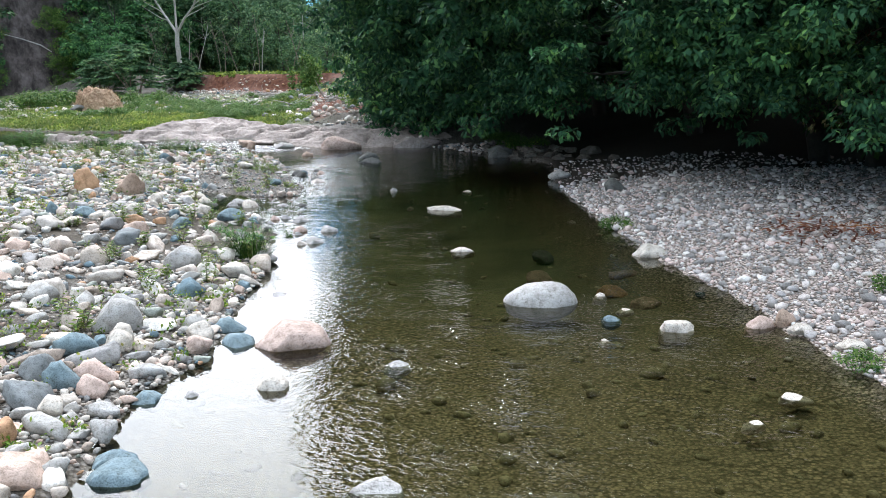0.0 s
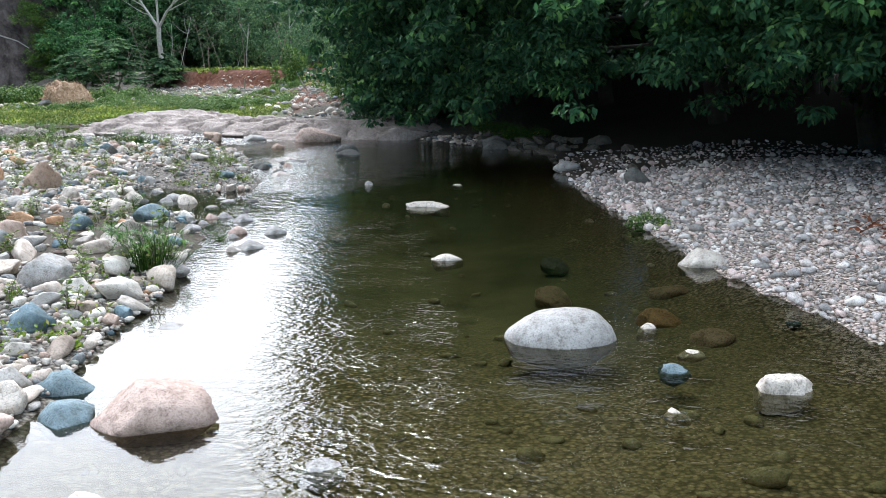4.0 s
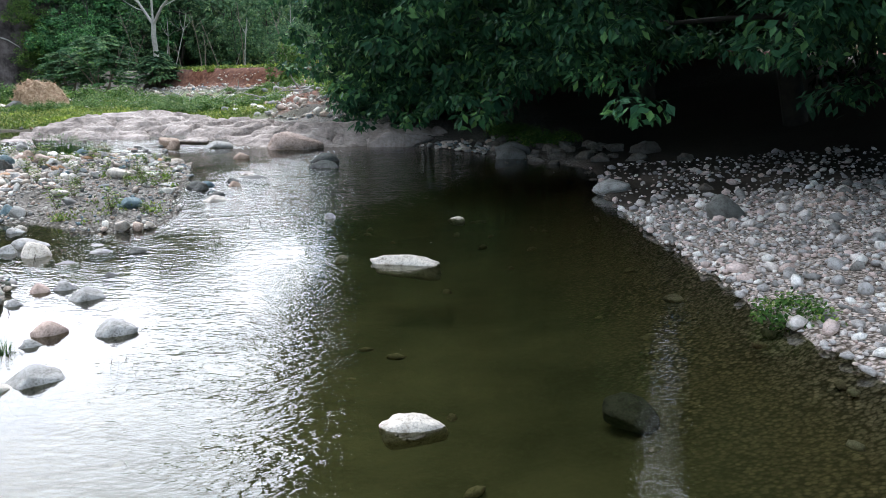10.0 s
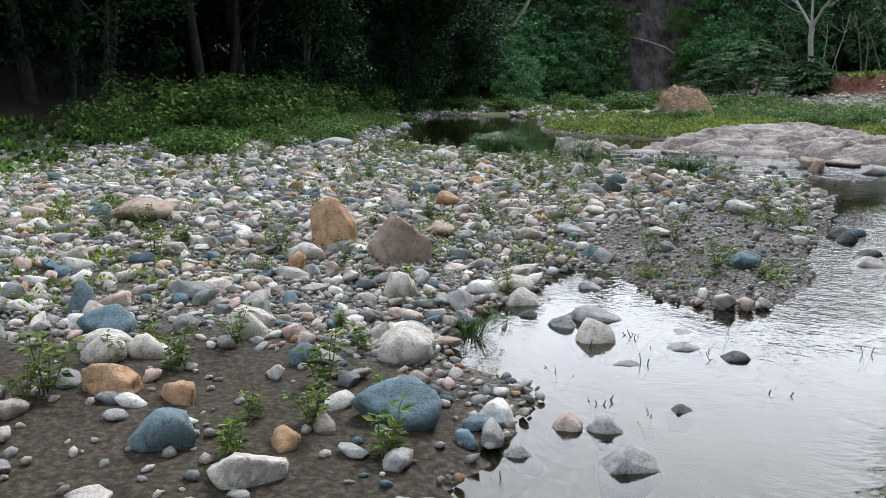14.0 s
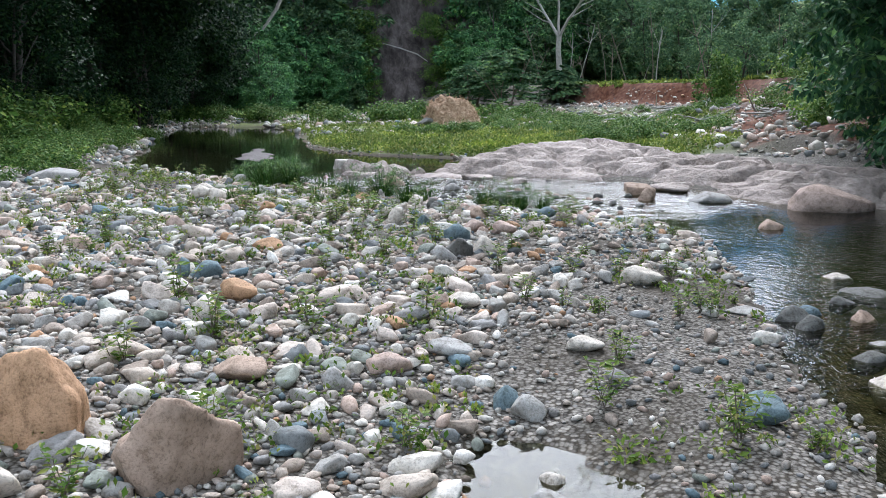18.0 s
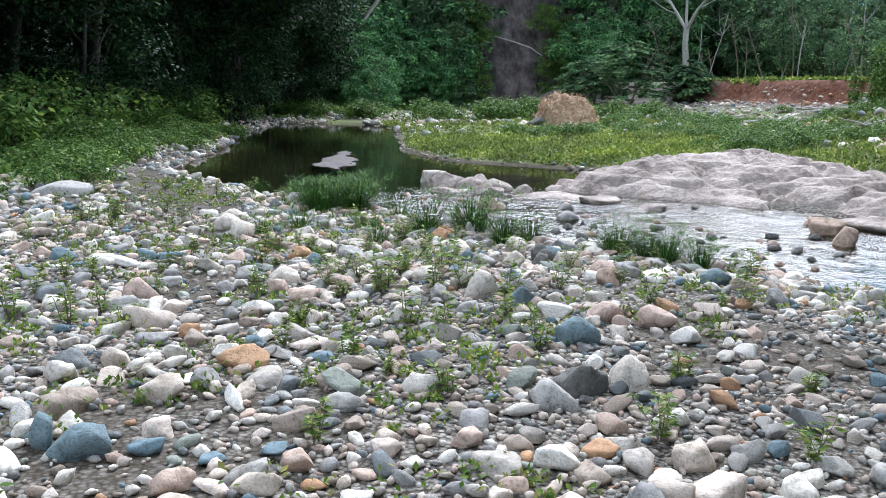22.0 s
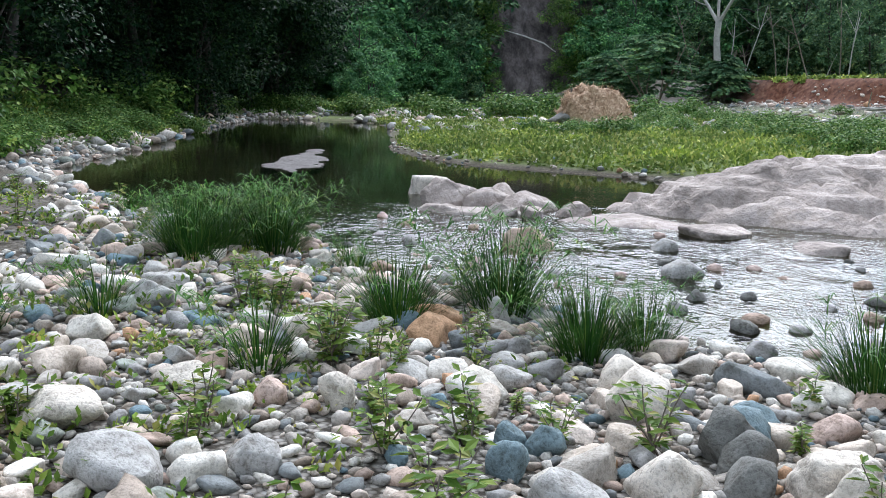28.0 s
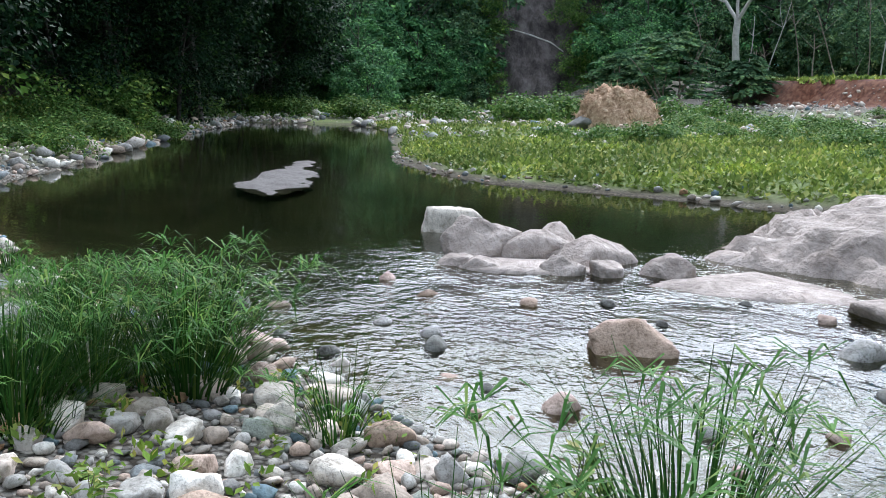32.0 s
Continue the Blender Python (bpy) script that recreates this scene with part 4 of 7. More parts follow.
boulder("stone", "small pale cream rounded stone on the gravel bar", -11.01, 19.76, 0.19, 0.10, "white", 124, 44, sink=0.3, angular=False)
boulder("stone", "small pinkish rounded stone on the gravel bar", -8.43, 18.12, 0.12, 0.09, "pink", 125, 41, sink=0.3, angular=False)
boulder("stone", "small speckled grey rounded stone on the gravel bar", -8.03, 17.71, 0.16, 0.10, "grey", 126, 40, sink=0.3, angular=False)
boulder("stone", "pale cream rounded stone on the gravel bar", -8.77, 18.04, 0.23, 0.08, "white", 127, 41, sink=0.3, angular=False)
boulder("stone", "small pinkish rounded stone on the gravel bar", -6.94, 19.24, 0.19, 0.09, "pink", 128, 40, sink=0.3, angular=False)
boulder("stone", "speckled grey rounded stone on the gravel bar", -7.27, 18.06, 0.21, 0.12, "grey", 129, 40, sink=0.3, angular=False)
boulder("stone", "small speckled grey rounded stone on the gravel bar", -8.78, 19.95, 0.13, 0.12, "grey", 130, 43, sink=0.3, angular=False)
boulder("stone", "small pale cream rounded stone on the gravel bar", -8.98, 18.79, 0.16, 0.12, "white", 131, 42, sink=0.3, angular=False)
boulder("stone", "pale cream angular stone on the gravel bar", -6.68, 18.53, 0.23, 0.16, "white", 132, 40, sink=0.3, angular=True)
boulder("stone", "small speckled grey rounded stone on the gravel bar", -8.18, 19.15, 0.17, 0.07, "grey", 133, 41, sink=0.3, angular=False)
boulder("stone", "small dark wet grey rounded stone in the river shallows", -8.20, 21.17, 0.14, 0.10, "dark", 134, 42, sink=0.42, angular=False)
boulder("boulder", "large rusty brown rugged stone in the river shallows", -9.84, 21.93, 0.4, 0.19, "brown", 4, 41, sink=0.42, angular=True)
boulder("stone", "small pinkish rounded stone in the river shallows", -9.71, 21.07, 0.18, 0.10, "pink", 136, 41, sink=0.42, angular=False)
boulder("stone", "small pale cream rounded stone on the gravel bar", -9.79, 19.98, 0.17, 0.08, "white", 137, 40, sink=0.3, angular=False)
boulder("stone", "small pinkish rounded stone at the waterline", -10.62, 20.43, 0.14, 0.09, "pink", 138, 41, sink=0.3, angular=False)
boulder("stone", "small tan brown rounded stone at the waterline", -9.91, 20.35, 0.17, 0.08, "brown", 139, 40, sink=0.3, angular=False)
boulder("stone", "small speckled grey rounded stone at the waterline", -9.57, 20.23, 0.11, 0.09, "grey", 140, 40, sink=0.3, angular=False)
boulder("stone", "small speckled grey rounded stone at the waterline", -9.48, 20.47, 0.15, 0.08, "grey", 141, 40, sink=0.3, angular=False)
boulder("stone", "small tan brown rounded stone in the river shallows", -9.33, 20.53, 0.09, 0.04, "brown", 142, 40, sink=0.42, angular=False)
boulder("stone", "small pale cream rounded stone on the gravel bar", -10.21, 20.15, 0.11, 0.09, "white", 143, 40, sink=0.3, angular=False)
boulder("stone", "small pinkish rounded stone at the waterline", -11.08, 20.90, 0.17, 0.08, "pink", 144, 42, sink=0.3, angular=False)
boulder("stone", "small pinkish rounded stone at the waterline", -11.25, 20.94, 0.18, 0.08, "pink", 145, 42, sink=0.3, angular=False)
boulder("stone", "small tan brown rounded stone in the river shallows", -10.24, 21.08, 0.15, 0.05, "brown", 146, 41, sink=0.42, angular=False)
boulder("stone", "small dark wet grey rounded stone in the river shallows", -10.04, 21.08, 0.11, 0.06, "dark", 147, 41, sink=0.42, angular=False)
boulder("stone", "small speckled grey rounded stone in the river shallows", -9.34, 21.80, 0.19, 0.06, "grey", 148, 41, sink=0.42, angular=False)
boulder("stone", "small dark wet grey rounded stone in the river shallows", -9.19, 21.49, 0.14, 0.04, "dark", 149, 41, sink=0.42, angular=False)
boulder("stone", "small tan brown rounded stone in the river shallows", -9.78, 20.86, 0.07, 0.05, "brown", 150, 40, sink=0.42, angular=False)
boulder("stone", "small pale cream rounded stone in the river shallows", -10.67, 20.91, 0.10, 0.07, "white", 151, 41, sink=0.42, angular=False)
boulder("stone", "speckled grey rounded stone in the river shallows", -9.01, 22.50, 0.25, 0.13, "grey", 152, 41, sink=0.42, angular=False)
boulder("stone", "small dark wet grey rounded stone at the waterline", -11.22, 21.09, 0.10, 0.06, "dark", 153, 42, sink=0.3, angular=False)
boulder("stone", "small speckled grey rounded stone in the river shallows", -10.26, 20.72, 0.10, 0.05, "grey", 154, 41, sink=0.42, angular=False)
boulder("stone", "speckled grey rounded stone in the river shallows", -8.54, 21.75, 0.31, 0.15, "grey", 155, 42, sink=0.42, angular=False)
boulder("stone", "small speckled grey rounded stone on the gravel bar", -8.59, 19.71, 0.12, 0.15, "grey", 156, 41, sink=0.3, angular=False)
boulder("stone", "speckled grey angular stone on the gravel bar", -9.88, 18.68, 0.24, 0.13, "grey", 157, 41, sink=0.3, angular=True)
boulder("stone", "tan brown rounded stone on the gravel bar", -9.83, 19.54, 0.20, 0.08, "brown", 158, 42, sink=0.3, angular=False)
boulder("stone", "small pale cream rounded stone on the gravel bar", -10.89, 19.60, 0.18, 0.09, "white", 159, 43, sink=0.3, angular=False)
boulder("boulder", "large pinkish rounded stone on the bedrock hump", -2.74, 22.49, 1.19, 0.40, "pink", 161, 27, sink=0.42, angular=False)
boulder("boulder", "large speckled grey rounded stone in the river shallows", -4.43, 22.46, 0.63, 0.19, "grey", 162, 27, sink=0.42, angular=False)
boulder("boulder", "large dark wet grey rounded stone at the waterline", 2.03, 20.33, 0.66, 0.26, "dark", 163, 1, sink=0.3, angular=False)
boulder("stone", "dark wet grey rounded stone on the shaded gravel bank", 4.47, 12.32, 0.39, 0.23, "dark", 164, 2, sink=0.3, angular=False)
boulder("boulder", "large speckled grey rounded stone at the waterline", 3.54, 14.87, 0.49, 0.15, "grey", 165, 1, sink=0.3, angular=False)
boulder("boulder", "large dark wet grey rounded stone in the river shallows", 2.03, 20.01, 0.60, 0.26, "dark", 166, -2, sink=0.42, angular=False)
boulder("stone", "small pale cream rounded stone in the river shallows", 3.67, 9.57, 0.14, 0.04, "white", 167, 3, sink=0.42, angular=False)
boulder("boulder", "large dark wet grey rounded stone in the river shallows", -1.31, 19.50, 0.59, 0.19, "dark", 168, -1, sink=0.42, angular=False)
boulder("stone", "speckled grey rounded stone on the gravel bar", -3.55, 13.00, 0.30, 0.09, "grey", 169, 11, sink=0.3, angular=False)
boulder("boulder", "large tan brown angular stone in the river shallows", -5.67, 22.78, 0.45, 0.22, "brown", 170, 38, sink=0.42, angular=True)
boulder("boulder", "large pale cream angular stone in the river shallows", -12.69, 24.35, 0.54, 0.25, "white", 171, 41, sink=0.42, angular=True)


boulder("stone", "speckled grey rounded stone in the river shallows", 0.42, 7.51, 0.29, 0.12, "grey", 6, 40, sink=0.45)
boulder("stone", "pale cream rounded stone in the river shallows", 0.30, 7.36, 0.16, 0.10, "white", 1, 53, sink=0.42)
boulder("stone", "speckled grey rounded stone in the river shallows", 0.52, 12.79, 0.17, 0.10, "grey", 2, 106, sink=0.42)
boulder("stone", "speckled grey rounded stone in the river shallows", -0.50, 9.44, 0.21, 0.10, "grey", 4, 32, sink=0.42)
boulder("stone", "speckled grey rounded stone on the gravel bar", -0.41, 7.18, 0.22, 0.14, "grey", 5, 85, sink=0.3)
boulder("stone", "pale cream worn stone in the river shallows", -1.48, 10.61, 0.33, 0.16, "white", 6, 138, sink=0.42)
boulder("stone", "speckled grey rounded stone in the river shallows", -1.78, 10.69, 0.19, 0.11, "grey", 7, 11, sink=0.42)
boulder("stone", "pale cream worn stone in the river shallows", -2.43, 11.94, 0.16, 0.08, "white", 9, 117, sink=0.42)
boulder("stone", "speckled grey rounded stone on the gravel bar", -2.41, 10.41, 0.22, 0.15, "grey", 10, 170, sink=0.3)
boulder("stone", "speckled grey rounded stone in the river shallows", -0.98, 10.81, 0.25, 0.07, "grey", 11, 43, sink=0.42)
boulder("stone", "pale cream worn stone on the gravel bar", -2.88, 10.31, 0.28, 0.17, "white", 12, 96, sink=0.3)
boulder("stone", "pale cream rounded stone on the gravel bar", -2.78, 9.94, 0.13, 0.09, "white", 13, 149, sink=0.3)
boulder("stone", "pale cream rounded stone in the river shallows", -1.24, 14.12, 0.30, 0.11, "white", 14, 22, sink=0.42)
boulder("stone", "tan brown worn stone in the river shallows", -1.58, 15.68, 0.24, 0.11, "brown", 15, 75, sink=0.42)
boulder("stone", "dark wet grey rounded stone in the river shallows", -1.65, 16.67, 0.60, 0.07, "dark", 16, 128, sink=0.42)
boulder("stone", "speckled grey rounded stone in the river shallows", -1.37, 15.04, 0.27, 0.05, "grey", 17, 1, sink=0.42)
boulder("stone", "rusty orange rounded stone on the gravel bar", -3.90, 10.16, 0.16, 0.13, "orange", 19, 107, sink=0.3)
boulder("stone", "pinkish rounded stone on the gravel bar", -3.58, 10.23, 0.14, 0.11, "pink", 20, 160, sink=0.3)
boulder("stone", "pinkish worn stone in the river shallows", -0.65, 9.32, 0.16, 0.10, "pink", 21, 33, sink=0.42)
boulder("stone", "blue-green rounded stone in the river shallows", 0.80, 1.85, 0.26, 0.10, "blue", 22, 86, sink=0.42)
boulder("stone", "pinkish rounded stone on the gravel bar", 0.48, 1.79, 0.29, 0.14, "pink", 23, 139, sink=0.3)
boulder("stone", "speckled grey worn stone on the gravel bar", 0.00, 3.09, 0.40, 0.25, "grey", 24, 12, sink=0.3)
boulder("stone", "pinkish rounded stone on the gravel bar", 0.76, 2.83, 0.23, 0.13, "pink", 25, 65, sink=0.3)
boulder("stone", "blue-green rounded stone in the river shallows", 0.96, 3.14, 0.34, 0.12, "blue", 26, 118, sink=0.42)
boulder("stone", "pale cream worn stone on the gravel bar", 0.22, 2.63, 0.22, 0.15, "white", 27, 171, sink=0.3)
boulder("stone", "speckled grey rounded stone in the river shallows", 1.07, 1.96, 0.15, 0.07, "grey", 28, 44, sink=0.42)
boulder("stone", "speckled grey rounded stone on the gravel bar", 0.84, 1.17, 0.21, 0.11, "grey", 29, 97, sink=0.3)
boulder("stone", "dark wet grey rounded stone in the river shallows", -1.02, 18.35, 0.50, 0.16, "dark", 31, 23, sink=0.42)
boulder("stone", "tan brown rounded stone in the river shallows", -5.33, 22.19, 0.40, 0.24, "brown", 32, 76, sink=0.42)
boulder("stone", "pale cream rounded stone on the gravel bar", -7.49, 18.91, 0.26, 0.20, "white", 34, 2, sink=0.3)
boulder("stone", "blue-green worn stone on the gravel bar", -7.15, 18.94, 0.26, 0.14, "blue", 36, 108, sink=0.3)
boulder("stone", "pale cream rounded stone on the gravel bar", -8.25, 18.25, 0.15, 0.13, "white", 37, 161, sink=0.3)
boulder("stone", "speckled grey rounded stone on the gravel bar", -8.20, 17.40, 0.28, 0.13, "grey", 41, 13, sink=0.3)
boulder("stone", "pale cream worn stone on the gravel bar", -8.69, 17.52, 0.26, 0.12, "white", 42, 66, sink=0.3)
boulder("stone", "pale cream rounded stone on the gravel bar", -7.15, 18.33, 0.22, 0.14, "white", 44, 172, sink=0.3)
boulder("stone", "rusty orange rounded stone on the gravel bar", -8.67, 19.29, 0.27, 0.12, "orange", 46, 98, sink=0.3)
boulder("stone", "speckled grey rounded stone on the gravel bar", -8.00, 18.89, 0.20, 0.10, "grey", 49, 77, sink=0.3)
boulder("stone", "pale cream rounded stone on the gravel bar", -9.82, 17.53, 0.32, 0.20, "white", 53, 109, sink=0.3)
boulder("stone", "dark wet grey rounded stone on the gravel bar", -6.96, 18.48, 0.20, 0.12, "dark", 56, 88, sink=0.3)
boulder("stone", "blue-green worn stone on the gravel bar", -7.53, 18.18, 0.15, 0.11, "blue", 57, 141, sink=0.3)
boulder("stone", "pinkish rounded stone on the gravel bar", -9.17, 17.33, 0.24, 0.16, "pink", 59, 67, sink=0.3)
boulder("stone", "pinkish worn stone on the gravel bar", -7.61, 16.01, 0.20, 0.10, "pink", 60, 120, sink=0.3)
boulder("stone", "pinkish rounded stone on the gravel bar", -7.42, 16.44, 0.24, 0.09, "pink", 61, 173, sink=0.3)
boulder("stone", "pale cream rounded stone on the gravel bar", -7.79, 16.23, 0.24, 0.14, "white", 62, 46, sink=0.3)
boulder("stone", "speckled grey worn stone on the gravel bar", -6.68, 16.66, 0.16, 0.12, "grey", 63, 99, sink=0.3)
boulder("stone", "tan brown rounded stone on the gravel bar", -6.07, 18.03, 0.22, 0.13, "brown", 64, 152, sink=0.3)
boulder("stone", "pinkish rounded stone on the gravel bar", -7.24, 17.38, 0.22, 0.13, "pink", 65, 25, sink=0.3)
boulder("stone", "rusty orange worn stone on the gravel bar", -8.51, 17.07, 0.20, 0.12, "orange", 66, 78, sink=0.3)
boulder("stone", "pale cream rounded stone on the gravel bar", -7.17, 17.11, 0.30, 0.12, "white", 67, 131, sink=0.3)
boulder("stone", "blue-green rounded stone on the gravel bar", -6.63, 17.58, 0.17, 0.10, "blue", 68, 4, sink=0.3)
for x, y, w, h, tone in ((3.25, 6.68, 0.36, 0.16, "brown"), (4.03, 5.78, 0.36, 0.13, "orange"), (4.19, 6.53, 0.34, 0.1, "brown"), (3.27, 7.92, 0.32, 0.12, "grey"), (4.3, 5.2, 0.3, 0.12, "brown")):
    boulder("sunken_stone", "olive brown rounded stone lying under the clear water", x, y, w, h, "dark" if tone == "grey" else tone, int(10 * x), 40 * x, sink=0.3, base=float(ground_at(x, y)[0]) - 0.02 + max(0.0, -0.11 - h - float(ground_at(x, y)[0])))


# ---------- plants ----------
def leaf_quads(centre, normal, along, length, width, fold=0.12):
    """Pointed leaves: two triangles each, folded along the midrib."""
    side = np.cross(normal, along)
    side /= np.linalg.norm(side, axis=1, keepdims=True) + 1e-9
    L, W = length[:, None], width[:, None]
    v = np.stack([centre - along * L * 0.5, centre + side * W * 0.5 + normal * W * fold, centre + along * L * 0.5, centre - side * W * 0.5 + normal * W * fold], 1)
    i = np.arange(len(centre))[:, None] * 4
    return v.reshape(-1, 3), np.concatenate([i + [0, 1, 2], i + [0, 2, 3]], 1).reshape(-1, 3)


def unit(v):
    return v / (np.linalg.norm(v, axis=1, keepdims=True) + 1e-9)


def clump_leaves(r, centres, radius, per, length, droop=0.5, squash=0.7):
    """Leaves on sprays round the given centres, mostly on the outside, facing out and up."""
    n = len(centres) * per
    c = np.repeat(centres, per, 0)
    rad = np.repeat(radius, per)[:, None]
    d = unit(r.normal(size=(n, 3)))
    pos = c + d * rad * (0.45 + 0.6 * r.random((n, 1)) ** 0.5) * (1, 1, squash)
    nrm = unit(d * 0.6 + r.normal(size=(n, 3)) * 0.35 + (0, 0, 0.9))
    al = unit(np.cross(nrm, r.normal(size=(n, 3))) + d * 0.7 - (0, 0, droop))
    ln = length * r.uniform(0.7, 1.3, n)
    return leaf_quads(pos, nrm, al, ln, ln * r.uniform(0.42, 0.6, n))


def tube(path, radii, sides=8):
    """A tapered limb along a bent path."""
    path = np.asarray(path, float)
    v, f = [], []
    for k, p in enumerate(path):
        d = unit((path[min(k + 1, len(path) - 1)] - path[max(k - 1, 0)])[None])[0]
        a = np.cross(d, (0.31, 0.87, 0.11))
        a /= np.linalg.norm(a)
        b = np.cross(d, a)
        for s in range(sides):
            t = 2 * math.pi * s / sides
            v.append(p + radii[k] * (math.cos(t) * a + math.sin(t) * b))
        if k:
            o = (k - 1) * sides
            f += [(o + s, o + (s + 1) % sides, o + sides + (s + 1) % sides, o + sides + s) for s in range(sides)]
    return np.array(v), np.array(f)


def join(parts):
    base, vs, fs = 0, [], []
    for v, f in parts:
        vs.append(v)
        fs.append(f + base)
        base += len(v)
    return np.concatenate(vs), np.concatenate(fs)


def limb_path(r, start, direction, length, bend=0.25, n=6):
    p, d, out = np.array(start, float), np.array(direction, float), []
    d /= np.linalg.norm(d)
    for k in range(n):
        out.append(p.copy())
        d = d + r.normal(size=3) * bend * 0.5
        d /= np.linalg.norm(d)
        p = p + d * length / (n - 1)
    return out


def crown_mesh(name, seed, height, spread, clumps, per, leaf, mat, low=0.25, tight=1.0):
    """A crown of many sprays with gaps and an uneven outline; its foot is at the origin."""
    r = np.random.default_rng(seed)
    d = unit(r.normal(size=(clumps, 3)))
    rad = 0.45 + 0.6 * r.random((clumps, 1))
    c = d * rad * (spread, spread, height * (1 - low) / 2) + (0, 0, height * (1 + low) / 2)
    c[:, :2] *= 1.15 - 0.5 * np.abs(c[:, 2:] / height - 0.45)
    v, f = clump_leaves(r, c, spread * tight * r.uniform(0.22, 0.42, clumps), per, leaf)
    return mesh_of(name, v, f, mat)


def trunk_mesh(name, seed, height, radius, mat, limbs=5):
    r = np.random.default_rng(seed)
    main = limb_path(r, (0, 0, -0.5), (r.normal() * 0.1, r.normal() * 0.1, 1), height, 0.12, 8)
    parts = [tube(main, np.linspace(radius, radius * 0.35, 8))]
    for k in range(limbs):
        at = main[2 + k % 5]
        a = r.uniform(0, 6.283)
        parts.append(tube(limb_path(r, at, (math.cos(a), math.sin(a), 0.9), height * 0.4, 0.3), np.linspace(radius * 0.45, radius * 0.1, 6), 6))
    v, f = join(parts)
    return mesh_of(name, v, f, mat, True)


TREE_KINDS = [(trunk_mesh("trunk", 10 + k, h * 0.8, 0.12 + 0.02 * k, M_DARK_BARK), crown_mesh("crown", 40 + k, h, s, int(c * 1.2), 42, lf, L_FAR, low, 0.6))
              for k, (h, s, c, lf, low) in enumerate([(9, 3.2, 85, 0.38, -0.02), (12, 3.6, 100, 0.42, 0.0), (8, 3.4, 80, 0.36, -0.05), (14, 3.8, 110, 0.45, 0.1), (10, 2.8, 80, 0.36, 0.0)])]
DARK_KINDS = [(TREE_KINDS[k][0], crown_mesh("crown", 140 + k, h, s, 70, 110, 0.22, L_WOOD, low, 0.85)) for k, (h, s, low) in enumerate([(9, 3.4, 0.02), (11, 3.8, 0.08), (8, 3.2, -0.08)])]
BUSH_KINDS = [crown_mesh("foliage", 80 + k, h, s, 30, 40, lf, L_BUSH, -0.1) for k, (h, s, lf) in enumerate([(1.6, 1.3, 0.16), (2.4, 1.7, 0.2), (0.7, 0.9, 0.12), (3.6, 2.2, 0.24)])]
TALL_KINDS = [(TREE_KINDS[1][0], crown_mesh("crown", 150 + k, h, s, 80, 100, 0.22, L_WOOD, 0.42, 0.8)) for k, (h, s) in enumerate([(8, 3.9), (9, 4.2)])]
HILL_KINDS = [(TREE_KINDS[k][0], crown_mesh("crown", 170 + k, h, s, 75, 70, 0.34, L_HILL, -0.08, 0.55)) for k, (h, s) in enumerate([(7, 3.6), (9, 3.8), (8, 3.3)])]
SLIDE = (-39.5, 69.0)


def before_slide(x, y):
    """The open ground in front of the landslip."""
    ux, uy = -0.55, 0.835
    px, py = SLIDE[0] - x, SLIDE[1] - y
    ahead, aside = px * ux + py * uy, abs(px * uy - py * ux)
    return -10 < ahead < 60 and aside < 4.6 - 0.03 * max(ahead, 0) or 50 < y < 68 and abs(x + 26 - (66.8 - y) * 0.41) < 3.4


def forest_tree(x, y, kind, scale, rz, label, kinds=None, name="tree"):
    if before_slide(x, y):
        return None
    z = float(ground_at(x, y)[0])
    far = math.hypot(x - 1, y - 5)
    if y > 40 and x < 30:
        scale = min(scale, (2.0 + (0.16 if x < -30 else 0.125 if x < -21 else 0.092) * far - z) / 12.0)
    if scale < 0.2:
        return None
    tr, cr = (kinds or TREE_KINDS)[kind % len(kinds or TREE_KINDS)]
    root = tagged(new(name), label, "tree", "trees of the wood")
    root.matrix_basis = pose(x, y, z, 0, 0, rz) @ Matrix.Scale(scale, 4)
    child("trunk", tr, root)
    child("crown", cr, root)
    return root


def along(line, n, r, spread):
    """n places along a line on the plan, strewn to its side."""
    line = np.array(line, float)
    seg = np.hypot(*np.diff(line, axis=0).T)
    t = np.sort(r.random(n)) * seg.sum()
    cum = np.r_[0, np.cumsum(seg)]
    k = np.clip(np.searchsorted(cum, t) - 1, 0, len(seg) - 1)
    u = ((t - cum[k]) / seg[k])[:, None]
    return line[k] * (1 - u) + line[k + 1] * u + r.normal(size=(n, 2)) * spread


rt, rleft = np.random.default_rng(3), np.random.default_rng(31)
# the wood on the far left bank: a broken front, a roof of tall crowns, and the close ranks behind
for depth, n, sc in ((1.6, 11, 0.55), (4.2, 20, 1.25), (9.5, 26, 1.1), (15.0, 26, 1.4), (21.0, 24, 1.7), (29.0, 22, 2.0)):
    edge = [(-12 - depth, 0), (-16.5 - depth, 12), (-20.5 - depth, 19), (-24 - depth, 25 + depth * .3), (-29 - depth * .8, 32 + depth * .6), (-36 - depth * .7, 41 + depth * .7), (-42 - depth * .5, 50 + depth * .8)]
    for x, y in along(edge, n, rleft, 0.7):
        if math.atan2(x + 8, y - 18) > radians(-46.5):
            continue
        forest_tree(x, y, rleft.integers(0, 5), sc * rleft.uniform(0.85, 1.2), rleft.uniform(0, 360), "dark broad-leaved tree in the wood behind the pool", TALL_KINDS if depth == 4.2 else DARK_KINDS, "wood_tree")
